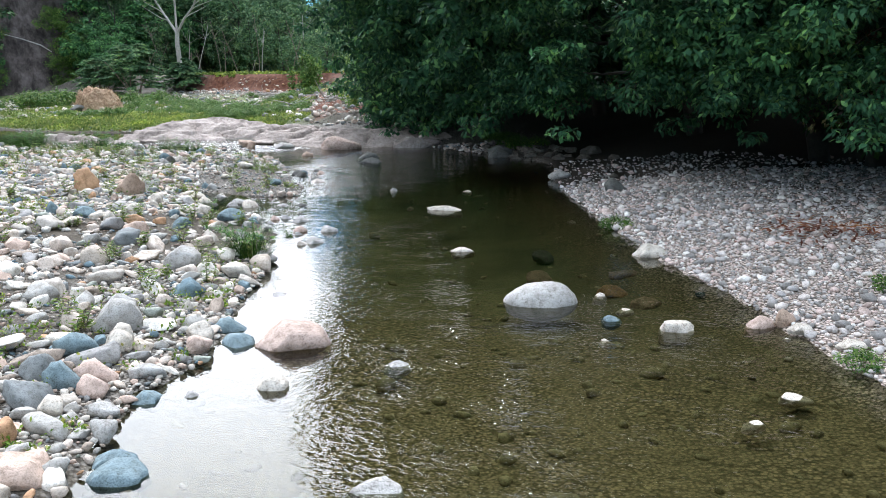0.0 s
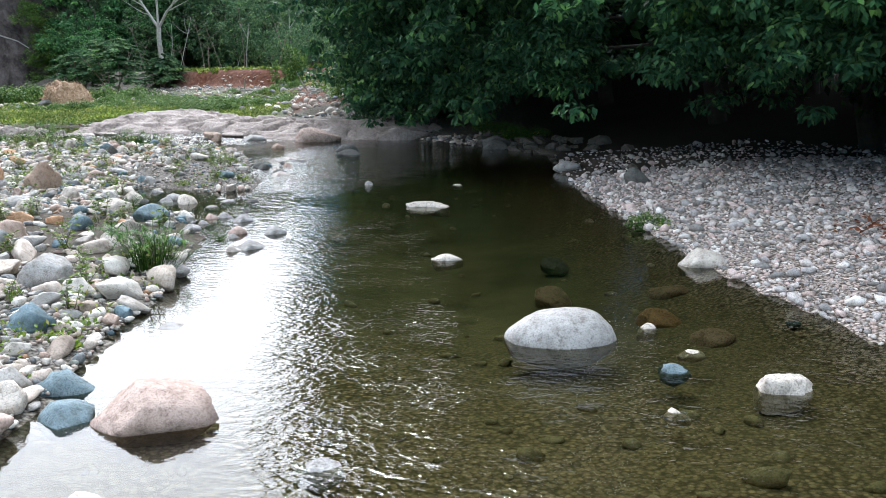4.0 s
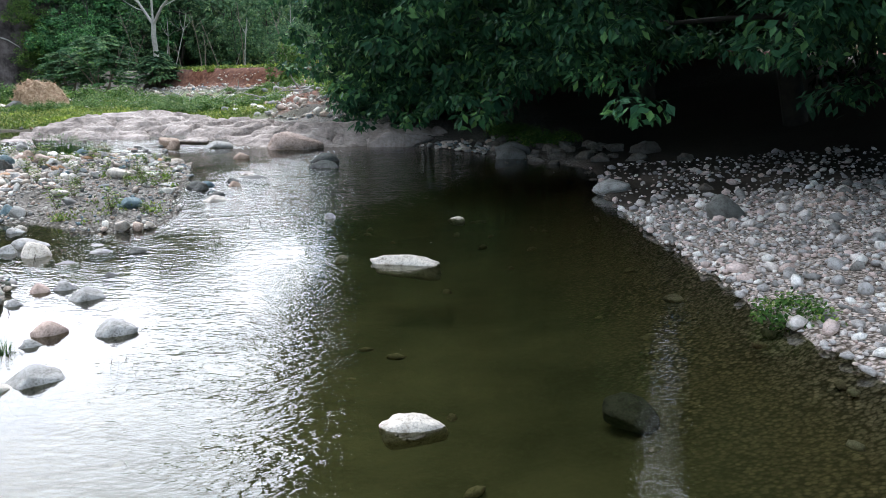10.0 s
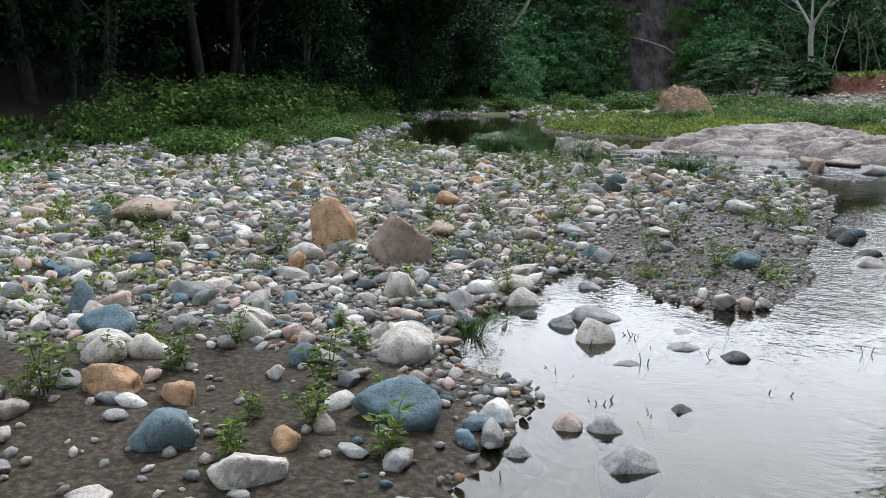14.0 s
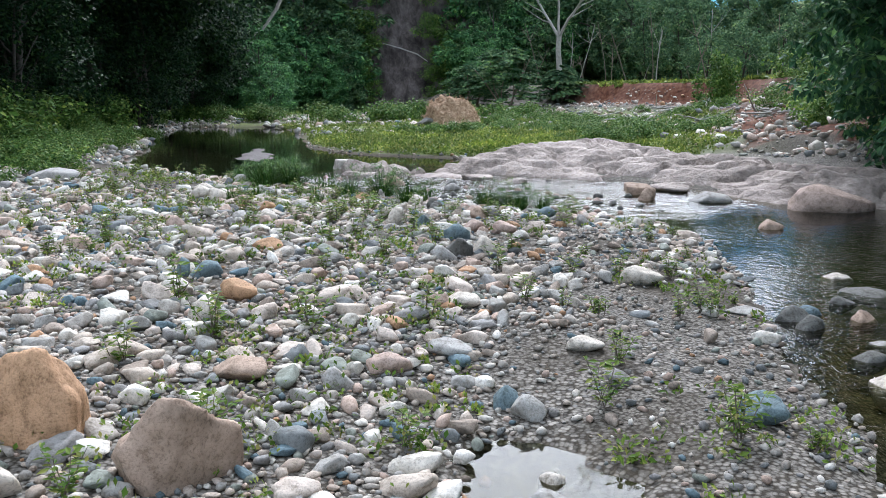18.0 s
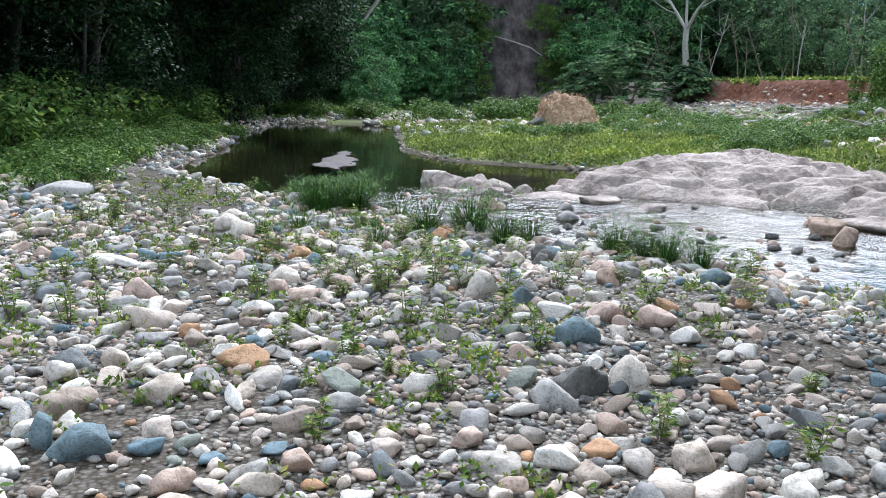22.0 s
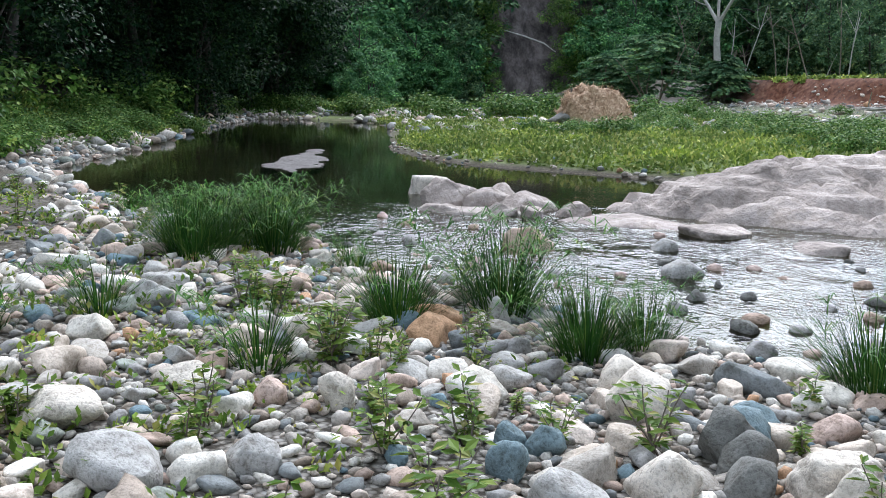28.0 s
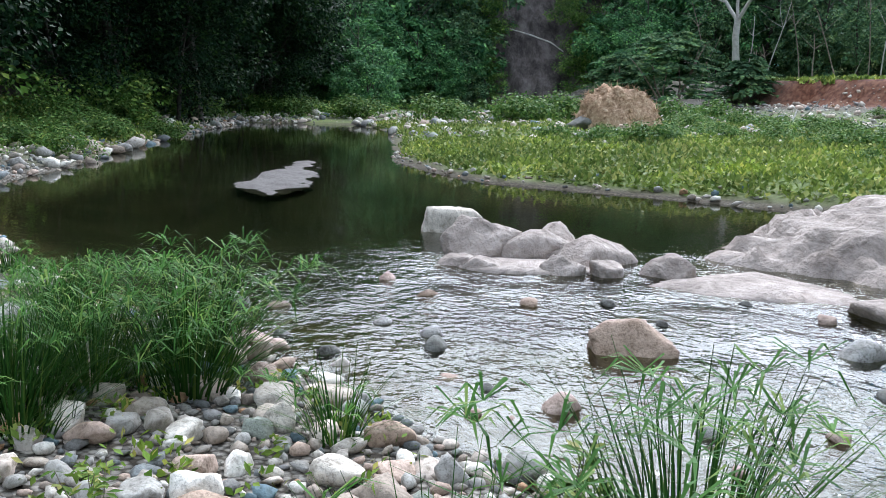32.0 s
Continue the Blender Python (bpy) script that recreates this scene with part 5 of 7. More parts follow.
# green thicket at the foot of the hill
for depth, n, sc in ((-3, 26, 0.4), (1, 34, 0.62), (6, 36, 0.9), (12, 34, 1.2), (19, 30, 1.5)):
    for x, y in along([(-42 - depth, 50), (-45 - depth * .6, 58 + depth * .5), (-44, 67 + depth), (-30, 70 + depth)], n, rt, 1.2):
        forest_tree(x, y, rt.integers(0, 5), sc * rt.uniform(0.85, 1.2), rt.uniform(0, 360), "bushy green tree at the foot of the hill", HILL_KINDS if depth < 10 else None, "hill_tree")
# the wood behind the red bank
for depth, n, sc in ((4, 26, 0.42), (8, 38, 0.7), (14, 40, 1.0), (22, 40, 1.4), (34, 36, 1.8)):
    edge = [(-52, 70 + depth), (-34, 70 + depth), (-20, 62 + depth), (-9, 55 + depth), (-2 + depth * .4, 44 + depth * .8), (4 + depth * .6, 34 + depth * .7), (9 + depth * .8, 27 + depth * .5)]
    for x, y in along(edge, n, rt, 1.5):
        forest_tree(x, y, rt.integers(0, 5), sc * rt.uniform(0.85, 1.2), rt.uniform(0, 360), "grey-green tree in the wood above the red bank")


# the overhanging trees on the near right bank
def in_gap(x, y, z):
    """The opening between two crowns, where the sky shows through."""
    dx, dy = x - 3.1, y - 2.5
    side = np.degrees(np.arctan2(dx, dy))
    rise = z / np.hypot(dx, dy)
    return (y > 10) & (side > 3.6) & (side < 9.0) & (rise > 0.15) & (rise < 0.5)


def canopy_tree(seed, x, y, over, height, reach, a0, a1, low, lean=0.0):
    """A spreading tree whose lower boughs hang out over the gravel; over: the plan direction of the boughs."""
    r = np.random.default_rng(seed)
    z = float(ground_at(x, y)[0])
    root = tagged(new("overhanging_tree"), "dark green broad-leaved tree hanging over the river bank", "tree", "overhanging trees")
    root.matrix_basis = pose(x, y, z)
    main = limb_path(r, (0, 0, -0.4), (over[0] * 0.15, over[1] * 0.15, 1), height * 0.8, 0.15, 8)
    parts, tips = [tube(main, np.linspace(0.22, 0.08, 8))], []
    for k in range(16):
        a = math.atan2(over[1], over[0]) + r.uniform(-1.7, 1.7)
        at = main[2 + k % 6]
        path = limb_path(r, at, (math.cos(a), math.sin(a), r.uniform(0.05, 0.6)), reach * r.uniform(0.6, 1.1), 0.25, 7)
        parts.append(tube(path, np.linspace(0.08, 0.015, 7), 6))
        tips += path[2:]
    child("trunk", mesh_of("trunk", *join(parts), M_DARK_BARK, True), root)
    tips = np.array(tips)
    # leafy boughs along this tree's stretch of the bank, tier over tier, each drooping outwards
    n = int(15 * height)
    u, up = r.random(n), r.random(n) ** 1.1
    hang = low + 0.3 * np.sin(u * 7 + seed) + 0.45 * r.random(n)
    zz = hang + up * (height - 1.2)
    out = 0.9 - 1.1 * np.sin(np.clip(up * 2.6, 0, 3.14)) + r.normal(size=n) * 0.45 - lean * up + 0.5 * np.sin(u * 11 + zz * 1.7 + seed)
    sway = r.normal(size=n) * 0.45
    size = r.uniform(1.0, 2.1, n)
    c, rr = [], []
    for s in np.linspace(0, 1, 6):
        reach_ = out - size * s
        px = a0[0] * (1 - u) + a1[0] * u - over[0] * reach_ + (a1[0] - a0[0]) / 3 * sway * s - x
        py = a0[1] * (1 - u) + a1[1] * u - over[1] * reach_ + (a1[1] - a0[1]) / 3 * sway * s - y
        c.append(np.stack([px, py, zz - z + 0.3 + size * (0.25 * s - 0.55 * s * s)], 1) + r.normal(size=(n, 3)) * 0.12)
        rr.append(r.uniform(0.34, 0.62, n) * (1 - 0.35 * s))
    # the inner boughs, and a leaf roof behind them added to darken the bank below
    m = 340
    s, deep, lift = r.random(m), 1.6 + 7.0 * r.random(m), r.random(m)
    roof = np.stack([a0[0] * (1 - s) + a1[0] * s - over[0] * deep - x, a0[1] * (1 - s) + a1[1] * s - over[1] * deep - y, low + 1.2 + 0.12 * deep + lift**1.5 * (height - 4) - z], 1)
    c, rr = np.concatenate(c), np.concatenate(rr)
    open_c = in_gap(c[:, 0] + x, c[:, 1] + y, c[:, 2] + z)
    open_r = in_gap(roof[:, 0] + x, roof[:, 1] + y, roof[:, 2] + z)
    c, rr, roof = c[~open_c], rr[~open_c], roof[~open_r]
    m = len(roof)
    far = y > 20
    v, f = clump_leaves(r, c, rr, 36 if far else 74, 0.18 if far else 0.115, 0.9, 0.45)
    w, g = clump_leaves(r, roof, r.uniform(0.8, 1.3, m), 36, 0.42, 0.6, 0.5)
    v, f = join([(v, f), (w, g)])
    child("crown", mesh_of("crown", v, f, L_CANOPY), root)


LINE = [(-1.7, 31.8), (-1.5, 28.3), (-0.8, 25.1), (1.5, 20.3), (3.6, 16.0), (4.8, 12.6), (6.4, 10.6), (8.2, 8.9), (10.6, 6.8), (13.5, 4.2), (16.5, 0.5)]
for k, (p, q) in enumerate(zip(LINE, LINE[1:])):
    dx, dy = q[0] - p[0], q[1] - p[1]
    ln = math.hypot(dx, dy)
    ox, oy = dy / ln, -dx / ln
    canopy_tree(300 + k, (p[0] + q[0]) / 2 - ox * 5.0, (p[1] + q[1]) / 2 - oy * 5.0, (ox, oy), 11.5 if k < 4 else 10.0, 4.6, p, q, 0.45 if k < 3 else 1.0 if k < 4 else 1.3 if k < 7 else 0.7, 1.5 if 0 < k < 5 else 0.0)


def dry_bough():
    """A drooping branch with sparse brownish leaves at the edge of the overhanging trees."""
    r = np.random.default_rng(88)
    root = tagged(new("hanging_bough"), "drooping branch with sparse olive brown leaves over the bank", "branch")
    root.matrix_basis = pose(9.2, 9.6, 2.9)
    tips = []
    for k in range(9):
        p = limb_path(r, (0, 0, 0.4), (-1.0, -0.15 + 0.12 * (k - 4), -0.28 - 0.07 * k + 0.25 * r.random()), r.uniform(1.8, 2.9), 0.3, 8)
        child("twig", mesh_of("twig", *tube(p, np.linspace(0.018, 0.005, 8), 5), M_BARK, True), root)
        tips += p[2:]
    c = np.array(tips)
    tagged(child("foliage", mesh_of("foliage", *clump_leaves(r, c, np.full(len(c), 0.26), 26, 0.085, 0.9, 0.7), L_BROWNISH), root), kind="stuff")


L_BROWNISH = leaf_material("brownish_leaves", (0.05, 0.04, 0.02), (0.11, 0.085, 0.04), (0.16, 0.15, 0.06))
dry_bough()
# a second rank behind closes the gaps
for x, y in along([(4, 29), (7, 24), (9.5, 18), (13, 14.5), (18, 11), (22, 5)], 34, rt, 1.4):
    if 1.0 < math.degrees(math.atan2(x - 3.1, y - 2.5)) < 12.0:
        continue
    forest_tree(x, y, rt.integers(0, 3), rt.uniform(0.9, 1.15), rt.uniform(0, 360), "dark tree behind the overhanging boughs", DARK_KINDS)


# ---------- the bedrock blocks in the riffle ----------
def rock_block(label, x, y, w, h, shape, rz, aspect, base=0.05, broken=True):
    ob = boulder("bedrock_block", label, x, y, w, h, "pink", shape, rz, aspect, 0.3, broken and "ledge" not in label, base)
    ob.data.materials[0] = M_ROCK
    return ob


def as_ledge(ob):
    """A ledge is a part of the bedrock hump."""
    ob.name, ob.parent = "ledge", outcrop
    del ob["category"]


M_SLAB = stone_material("wet_slab", (0.11, 0.10, 0.098))
rock_block("split grey bedrock block at the pool outlet", -11.82, 23.5, 0.56, 0.35, 1, 65, 0.85)
rock_block("long low rounded grey bedrock block at the pool outlet", -11.42, 23.72, 0.62, 0.27, 3, 30, 0.7, broken=False)
rock_block("low rounded grey bedrock block at the pool outlet", -11.05, 23.8, 0.6, 0.25, 6, 60, 0.75, broken=False)
as_ledge(rock_block("flat wet bedrock ledge in the riffle", -11.25, 23.4, 1.1, 0.11, 3, 30, 0.6))
as_ledge(rock_block("low wet bedrock ledge beside the riffle", -9.7, 23.75, 1.5, 0.12, 4, 14, 0.6))
as_ledge(rock_block("worn bedrock ledge at the foot of the hump", -5.4, 23.45, 1.0, 0.14, 2, -15, 0.5))
as_ledge(rock_block("rounded end of the bedrock hump", -0.6, 23.3, 1.5, 0.3, 0, 10, 0.6))
for bx, by, bw, bh, bk in ((-11.45, 23.15, 0.42, 0.14, 0), (-11.0, 23.3, 0.3, 0.18, 1), (-10.75, 23.45, 0.26, 0.16, 2), (-11.75, 23.15, 0.34, 0.12, 3), (-10.45, 23.75, 0.4, 0.2, 4), (-11.35, 23.75, 0.5, 0.3, 5), (-10.2, 23.45, 0.5, 0.1, 1), (-9.0, 23.55, 0.7, 0.14, 2), (-8.1, 23.3, 0.5, 0.12, 3)):
    rock_block("small worn bedrock lump in the riffle", bx, by, bw, bh, bk, 40 * bk, 0.8)
def shelf_height(x, y):
    d = -signed_distance(x, y, SHELF) + 0.35 * (fbm(x, y, 2.5) - 0.5)
    return 0.098 + 0.025 * smooth01(d, -0.1, 0.2) + 0.05 * (fbm(0.8 * x - 0.6 * y, 3 * (0.6 * x + 0.8 * y), 2.2) - 0.5), {}


tagged(new("bedrock_slab", grid_mesh("bedrock_slab", np.arange(-20.2, -15.3, 0.07), np.arange(24.6, 30.2, 0.07), shelf_height, M_SLAB, lambda x, y: signed_distance(x, y, SHELF) < 0.03)), "flat cracked dark grey slab just breaking the still pool", "rock")


# ---------- sedge, weeds, bushes ----------
def blades(r, n, base_r, height, lean, width, curve=0.35, k=4):
    """Narrow upright blades of k segments, bending outwards."""
    a = r.uniform(0, 6.283, n)
    br = base_r * np.sqrt(r.random(n))
    out = np.stack([np.cos(a), np.sin(a), 0 * a], 1)
    foot = out * br[:, None]
    h, ln = height * r.uniform(0.45, 1.1, n), lean * r.uniform(0.1, 1.2, n)
    side = np.stack([-np.sin(a), np.cos(a), 0 * a], 1)
    rows = []
    for s in range(k + 1):
        t = s / k
        p = foot + out * (ln * h * (t * 0.6 + curve * t * t))[:, None] + np.stack([0 * h, 0 * h, h * (t - 0.18 * ln * t * t)], 1)
        wd = width * (1 - 0.75 * t)
        rows += [p - side * wd / 2, p + side * wd / 2]
    v = np.stack(rows, 1)
    m = 2 * (k + 1)
    i = np.arange(n)[:, None] * m
    f = np.concatenate([np.concatenate([i + 2 * s, i + 2 * s + 1, i + 2 * s + 3, i + 2 * s + 2], 1) for s in range(k)])
    return v.reshape(-1, 3), f, v[:, -1]


def drooping(r, c, d, ln, width):
    """Narrow leaves of two pieces from the points c, level at first, then hanging."""
    side = unit(np.cross(d, (0, 0, 1.0))) * width / 2
    L = ln[:, None]
    mid = c + d * L * 0.55 + (0, 0, 1.0) * L * 0.04
    tip = c + d * L * 0.98 - (0, 0, 1.0) * L * r.uniform(0.1, 0.45, (len(c), 1))
    v = np.stack([c - side * 0.5, c + side * 0.5, mid + side, mid - side, tip], 1)
    i = np.arange(len(c))[:, None] * 5
    return v.reshape(-1, 3), np.concatenate([i + [0, 1, 2], i + [0, 2, 3], i + [3, 2, 4]], 1).reshape(-1, 3)


def sedge_parts(seed, n, spread, height, umbels=0.5):
    """A clump of fanned stems; the given share of them bears an umbel of long narrow leaves."""
    r = np.random.default_rng(seed)
    v, f, tips = blades(r, n, spread * 0.4, height, 0.75, 0.007, 0.45)
    stems = mesh_of("stems", v, f, L_SEDGE)
    m = 11
    sel = tips[r.random(n) < umbels]
    c = np.repeat(sel, m, 0)
    a = r.uniform(0, 6.283, len(c))
    d = unit(np.stack([np.cos(a), np.sin(a), r.uniform(-0.15, 0.7, len(c))], 1))
    ln = r.uniform(0.09, 0.19, len(c)) * height / 0.5
    nv, nf = drooping(r, c, d, ln, 0.008)
    low, lf, _ = blades(r, n, spread * 0.55, height * 0.62, 1.2, 0.010, 0.7)
    return stems, mesh_of("umbels", nv, nf, L_UMBEL), mesh_of("basal_leaves", low, lf, L_SEDGE)


L_UMBEL = leaf_material("umbel_leaves", (0.035, 0.10, 0.018), (0.09, 0.21, 0.04), (0.20, 0.29, 0.07))
SEDGE = [sedge_parts(500, 170, 0.42, 0.5, 0.28), sedge_parts(501, 140, 0.36, 0.44, 0.2), sedge_parts(502, 210, 0.42, 0.5, 0.07), sedge_parts(503, 60, 0.25, 0.32, 0.15)]


def sedge(x, y, kind, scale, rz, label="green umbrella sedge clump at the water's edge"):
    root = tagged(new("sedge_clump"), label, "plant", "sedge clumps")
    root.matrix_basis = pose(x, y, max(float(ground_at(x, y)[0]), -0.02), 0, 0, rz) @ Matrix.Scale(scale * 0.85, 4)
    for name, me in zip(("stem_tuft", "umbel_tuft", "leaf_tuft"), SEDGE[kind]):
        tagged(child(name, me, root), kind="stuff")


RUSH = "dark green rush clump at the water's edge"
sedge(-11.9, 20.35, 2, 0.8, 10, RUSH)
sedge(-11.45, 20.15, 2, 0.9, 40, RUSH)
sedge(-10.95, 19.95, 0, 0.95, 80)
sedge(-10.75, 20.2, 0, 1.12, 150)
sedge(-11.05, 20.45, 0, 1.05, 220)
sedge(-10.72, 19.55, 2, 0.95, 270, RUSH)
sedge(-10.98, 19.65, 2, 0.9, 30, RUSH)
sedge(-10.05, 20.25, 3, 1.0, 40)
sedge(-8.98, 19.4, 2, 0.95, 20, RUSH)
sedge(-8.8, 20.05, 0, 1.2, 120)
sedge(-8.05, 19.6, 2, 0.9, 300, RUSH)
sedge(-7.95, 19.95, 1, 0.85, 350)
sedge(-6.98, 20.0, 2, 0.95, 66, RUSH)
sedge(-6.6, 19.9, 1, 0.95, 99)
sedge(-6.35, 19.75, 2, 0.85, 140, RUSH)
sedge(-5.93, 19.6, 1, 0.85, 170)
sedge(-8.8, 18.4, 3, 1.15, 10, "small sedge tuft among the cobbles")
sedge(-9.87, 18.4, 3, 1.1, 70, "small sedge tuft among the cobbles")
sedge(-9.9, 17.9, 3, 0.9, 70, "small sedge tuft among the cobbles")
sedge(0.03, 6.25, 3, 1.6, 0, "bright grass tuft at the waterline")
sedge(0.0, 6.42, 3, 1.5, 50, "bright grass tuft at the waterline")
sedge(-0.1, 6.3, 1, 0.95, 150, "bright grass tuft at the waterline")
sedge(-0.03, 7.95, 3, 0.45, 20, "thin grass tuft in shallow water")
sedge(-2.0, 10.1, 3, 0.8, 140, "thin grass tuft in shallow water")
sedge(-13.4, 20.9, 3, 0.9, 90)
sedge(-12.4, 20.7, 1, 0.6, 60)


def weed_parts(seed, height, n, leaf):
    """A leafy weed: a few bent stems with pairs of broad leaves."""
    r = np.random.default_rng(seed)
    stems, cs, ds, ls = [], [], [], []
    for _ in range(n):
        p = limb_path(r, r.normal(size=3) * (0.03, 0.03, 0), (r.normal() * 0.3, r.normal() * 0.3, 1), height * r.uniform(0.6, 1.1), 0.2, 6)
        stems.append(tube(p, np.linspace(0.005, 0.002, 6), 4))
        for q in p[1:]:
            for _ in range(5):
                a = r.uniform(0, 6.283)
                d = np.array([math.cos(a), math.sin(a), r.uniform(-0.3, 0.4)])
                ln = leaf * r.uniform(0.6, 1.2)
                cs.append(q + d * ln * 0.6)
                ds.append(d)
                ls.append(ln)
    cs, ds, ls = np.array(cs), unit(np.array(ds)), np.array(ls)
    nrm = unit(np.cross(ds, np.cross((0, 0, 1.0), ds)) + r.normal(size=cs.shape) * 0.3)
    v, f = leaf_quads(cs, nrm, ds, ls, ls * 0.42)
    return mesh_of("stem", *join(stems), M_BARK), mesh_of("leaves", v, f, L_WEED)


WEED = [weed_parts(600, 0.2, 5, 0.058), weed_parts(601, 0.3, 5, 0.07), weed_parts(602, 0.13, 6, 0.045), weed_parts(603, 0.24, 4, 0.062)]


def weed(x, y, kind, scale, rz, label):
    root = tagged(new("weed"), label, "plant", "weeds on the bar")
    root.matrix_basis = pose(x, y, float(ground_at(x, y)[0]) + 0.01, 0, 0, rz) @ Matrix.Scale(scale, 4)
    tagged(child("stem_tuft", WEED[kind][0], root), kind="stuff")
    tagged(child("leaf_tuft", WEED[kind][1], root), kind="stuff")


rw = np.random.default_rng(21)
placed = 0
while placed < 330:
    x, y = rw.uniform(-15, 1), rw.uniform(0, 21)
    if signed_distance([x], [y], RIVER)[0] < 0.25 or signed_distance([x], [y], WOOD_LEFT)[0] < 0.5 or fbm(np.array([x + 20]), np.array([y]), 0.5)[0] < rw.uniform(0.36, 0.62):
        continue
    weed(x, y, int(rw.integers(0, 4)), rw.uniform(0.5, 1.0), rw.uniform(0, 360), "leafy yellow-green weed growing between cobbles")
    placed += 1
PLACES = [(-7.48, 16.32), (-7.48, 16.68), (-7.13, 16.62), (-7.38, 17.12), (-6.89, 16.9), (-6.72, 16.97), (-6.91, 17.53), (-6.4, 18.88), (-8.38, 17.82), (-11.04, 17.76), (-9.58, 19.01), (-9.45, 19.1), (-8.59, 18.58),
          (-7.85, 18.05), (-8.28, 19.07), (-8.25, 17.66), (-7.28, 18.6), (-7.21, 17.37), (-6.34, 17.06), (-4.61, 16.01), (-4.35, 15.18), (-3.78, 15.48), (-5.39, 14.16), (-5.37, 15.01), (-4.46, 12.8), (-4.81, 12.34),
          (-4.87, 11.69), (-3.02, 10.5), (-3.78, 10.51), (-3.08, 11.77), (-2.54, 10.99), (-6.01, 15.05), (-5.61, 12.85), (-4.47, 10.37), (-3.82, 9.84), (-1.3, 8.45), (-1.25, 8.4), (-0.29, 4.28), (-0.35, 4.4), (-0.2, 2.94), (-0.92, 6.62), (-0.13, 5.46), (-1.4, 5.36), (-0.4, 4.93), (-0.41, 3.06), (0.03, 6.2), (0.08, 6.32), (-0.06, 6.3), (-8.62, 18.6), (-8.7, 18.72), (-8.55, 18.75), (-9.62, 19.1)]
for k, (x, y) in enumerate(PLACES):
    weed(x, y, (1, 1, 3, 0)[k % 4], 0.65 + 0.3 * math.sin(k * 2.7) ** 2, 77 * k, "tall broad-leaved weed between pale cobbles")


def bush(x, y, kind, scale, rz, label):
    root = tagged(new("bush"), label, "bush", "bushes")
    root.matrix_basis = pose(x, y, float(ground_at(x, y)[0]) - 0.05, 0, 0, rz) @ Matrix.Scale(scale, 4)
    child("foliage", BUSH_KINDS[kind], root)


for x, y in along([(-17.0, 13.0), (-19.5, 17), (-23, 23), (-27.3, 28.4), (-33, 35.6), (-40, 43)], 46, rw, 0.5):
    bush(x, y, int(rw.choice([0, 2, 2])), rw.uniform(0.5, 1.1), rw.uniform(0, 360), "low green bush along the edge of the wood")
for x, y in along([(-13.6, 15.6), (-16.0, 19.2), (-18.6, 20.8), (-21.6, 23.8), (-24.6, 27.4), (-28.4, 32)], 60, rw, 0.6):
    bush(x, y, 2, rw.uniform(0.35, 0.7), rw.uniform(0, 360), "low leafy green plants between shore stones and wood")
for x, y in along([(-40, 45), (-36, 47), (-30, 46), (-24, 48), (-21, 50)], 26, rw, 1.2):
    bush(x, y, 2, rw.uniform(0.8, 1.4), rw.uniform(0, 360), "low bright green bush at the head of the pool")
for x, y in along([(-17, 43), (-13, 40), (-9, 36), (-12, 46), (-20, 50), (-22, 55)], 54, rw, 2.0):
    bush(x, y, 2, rw.uniform(0.25, 0.7), rw.uniform(0, 360), "low scrubby bush on the stony flat")
for x, y in along([(-18.5, 37.5), (-15.0, 36.5), (-12.0, 34.5), (-9.0, 33.5), (-11.0, 38.5), (-16.0, 41.5)], 46, rw, 1.3):
    bush(x, y, 2, rw.uniform(0.3, 0.65), rw.uniform(0, 360), "low dark green scrub on the grassy island")
for x, y in along([(-8.5, 49), (-5, 41), (-1.5, 33), (1.0, 27)], 16, rw, 0.6):
    bush(x, y, int(rw.choice([0, 2])), rw.uniform(0.5, 1.0), rw.uniform(0, 360), "scrubby bush on the eroded bank")
for x, y in along([(1.6, 24.3), (2.2, 22.8), (2.6, 21.3)], 7, rw, 0.25):
    bush(x, y, 2, rw.uniform(0.3, 0.5), rw.uniform(0, 360), "low grassy bush at the end of the rock")
for x, y in along([(-0.4, 28.5), (-2.6, 32.0), (-4.6, 36.0), (-7.0, 41.0)], 18, rw, 0.8):
    bush(x, y, int(rw.choice([0, 2, 2])), rw.uniform(0.35, 0.8), rw.uniform(0, 360), "scrubby green bush among rubble on the eroded bank")
bush(4.3, 8.9, 2, 0.25, 20, "small green bush at the waterline")
bush(6.6, 5.0, 2, 0.28, 20, "small bright green bush on the gravel bank")
bush(5.6, 3.0, 2, 0.2, 70, "small sparse bush at the waterline")


# meadow on the low island and verges
def meadow(name, label, n, box, allowed, leaf, mat, per=7, low=0.06):
    r = np.random.default_rng(n)
    x, y = r.uniform(box[0], box[1], n), r.uniform(box[2], box[3], n)
    ok = allowed(x, y)
    x, y = x[ok], y[ok]
    c = np.stack([x, y, ground_at(x, y) + 0.03], 1)
    v, f = clump_leaves(r, c, r.uniform(low, 0.16, len(c)), per, leaf, -0.6, 1.0 if per < 10 else 0.5)
    tagged(new(name, mesh_of(name, v, f, mat)), label, "plants", kind="stuff")


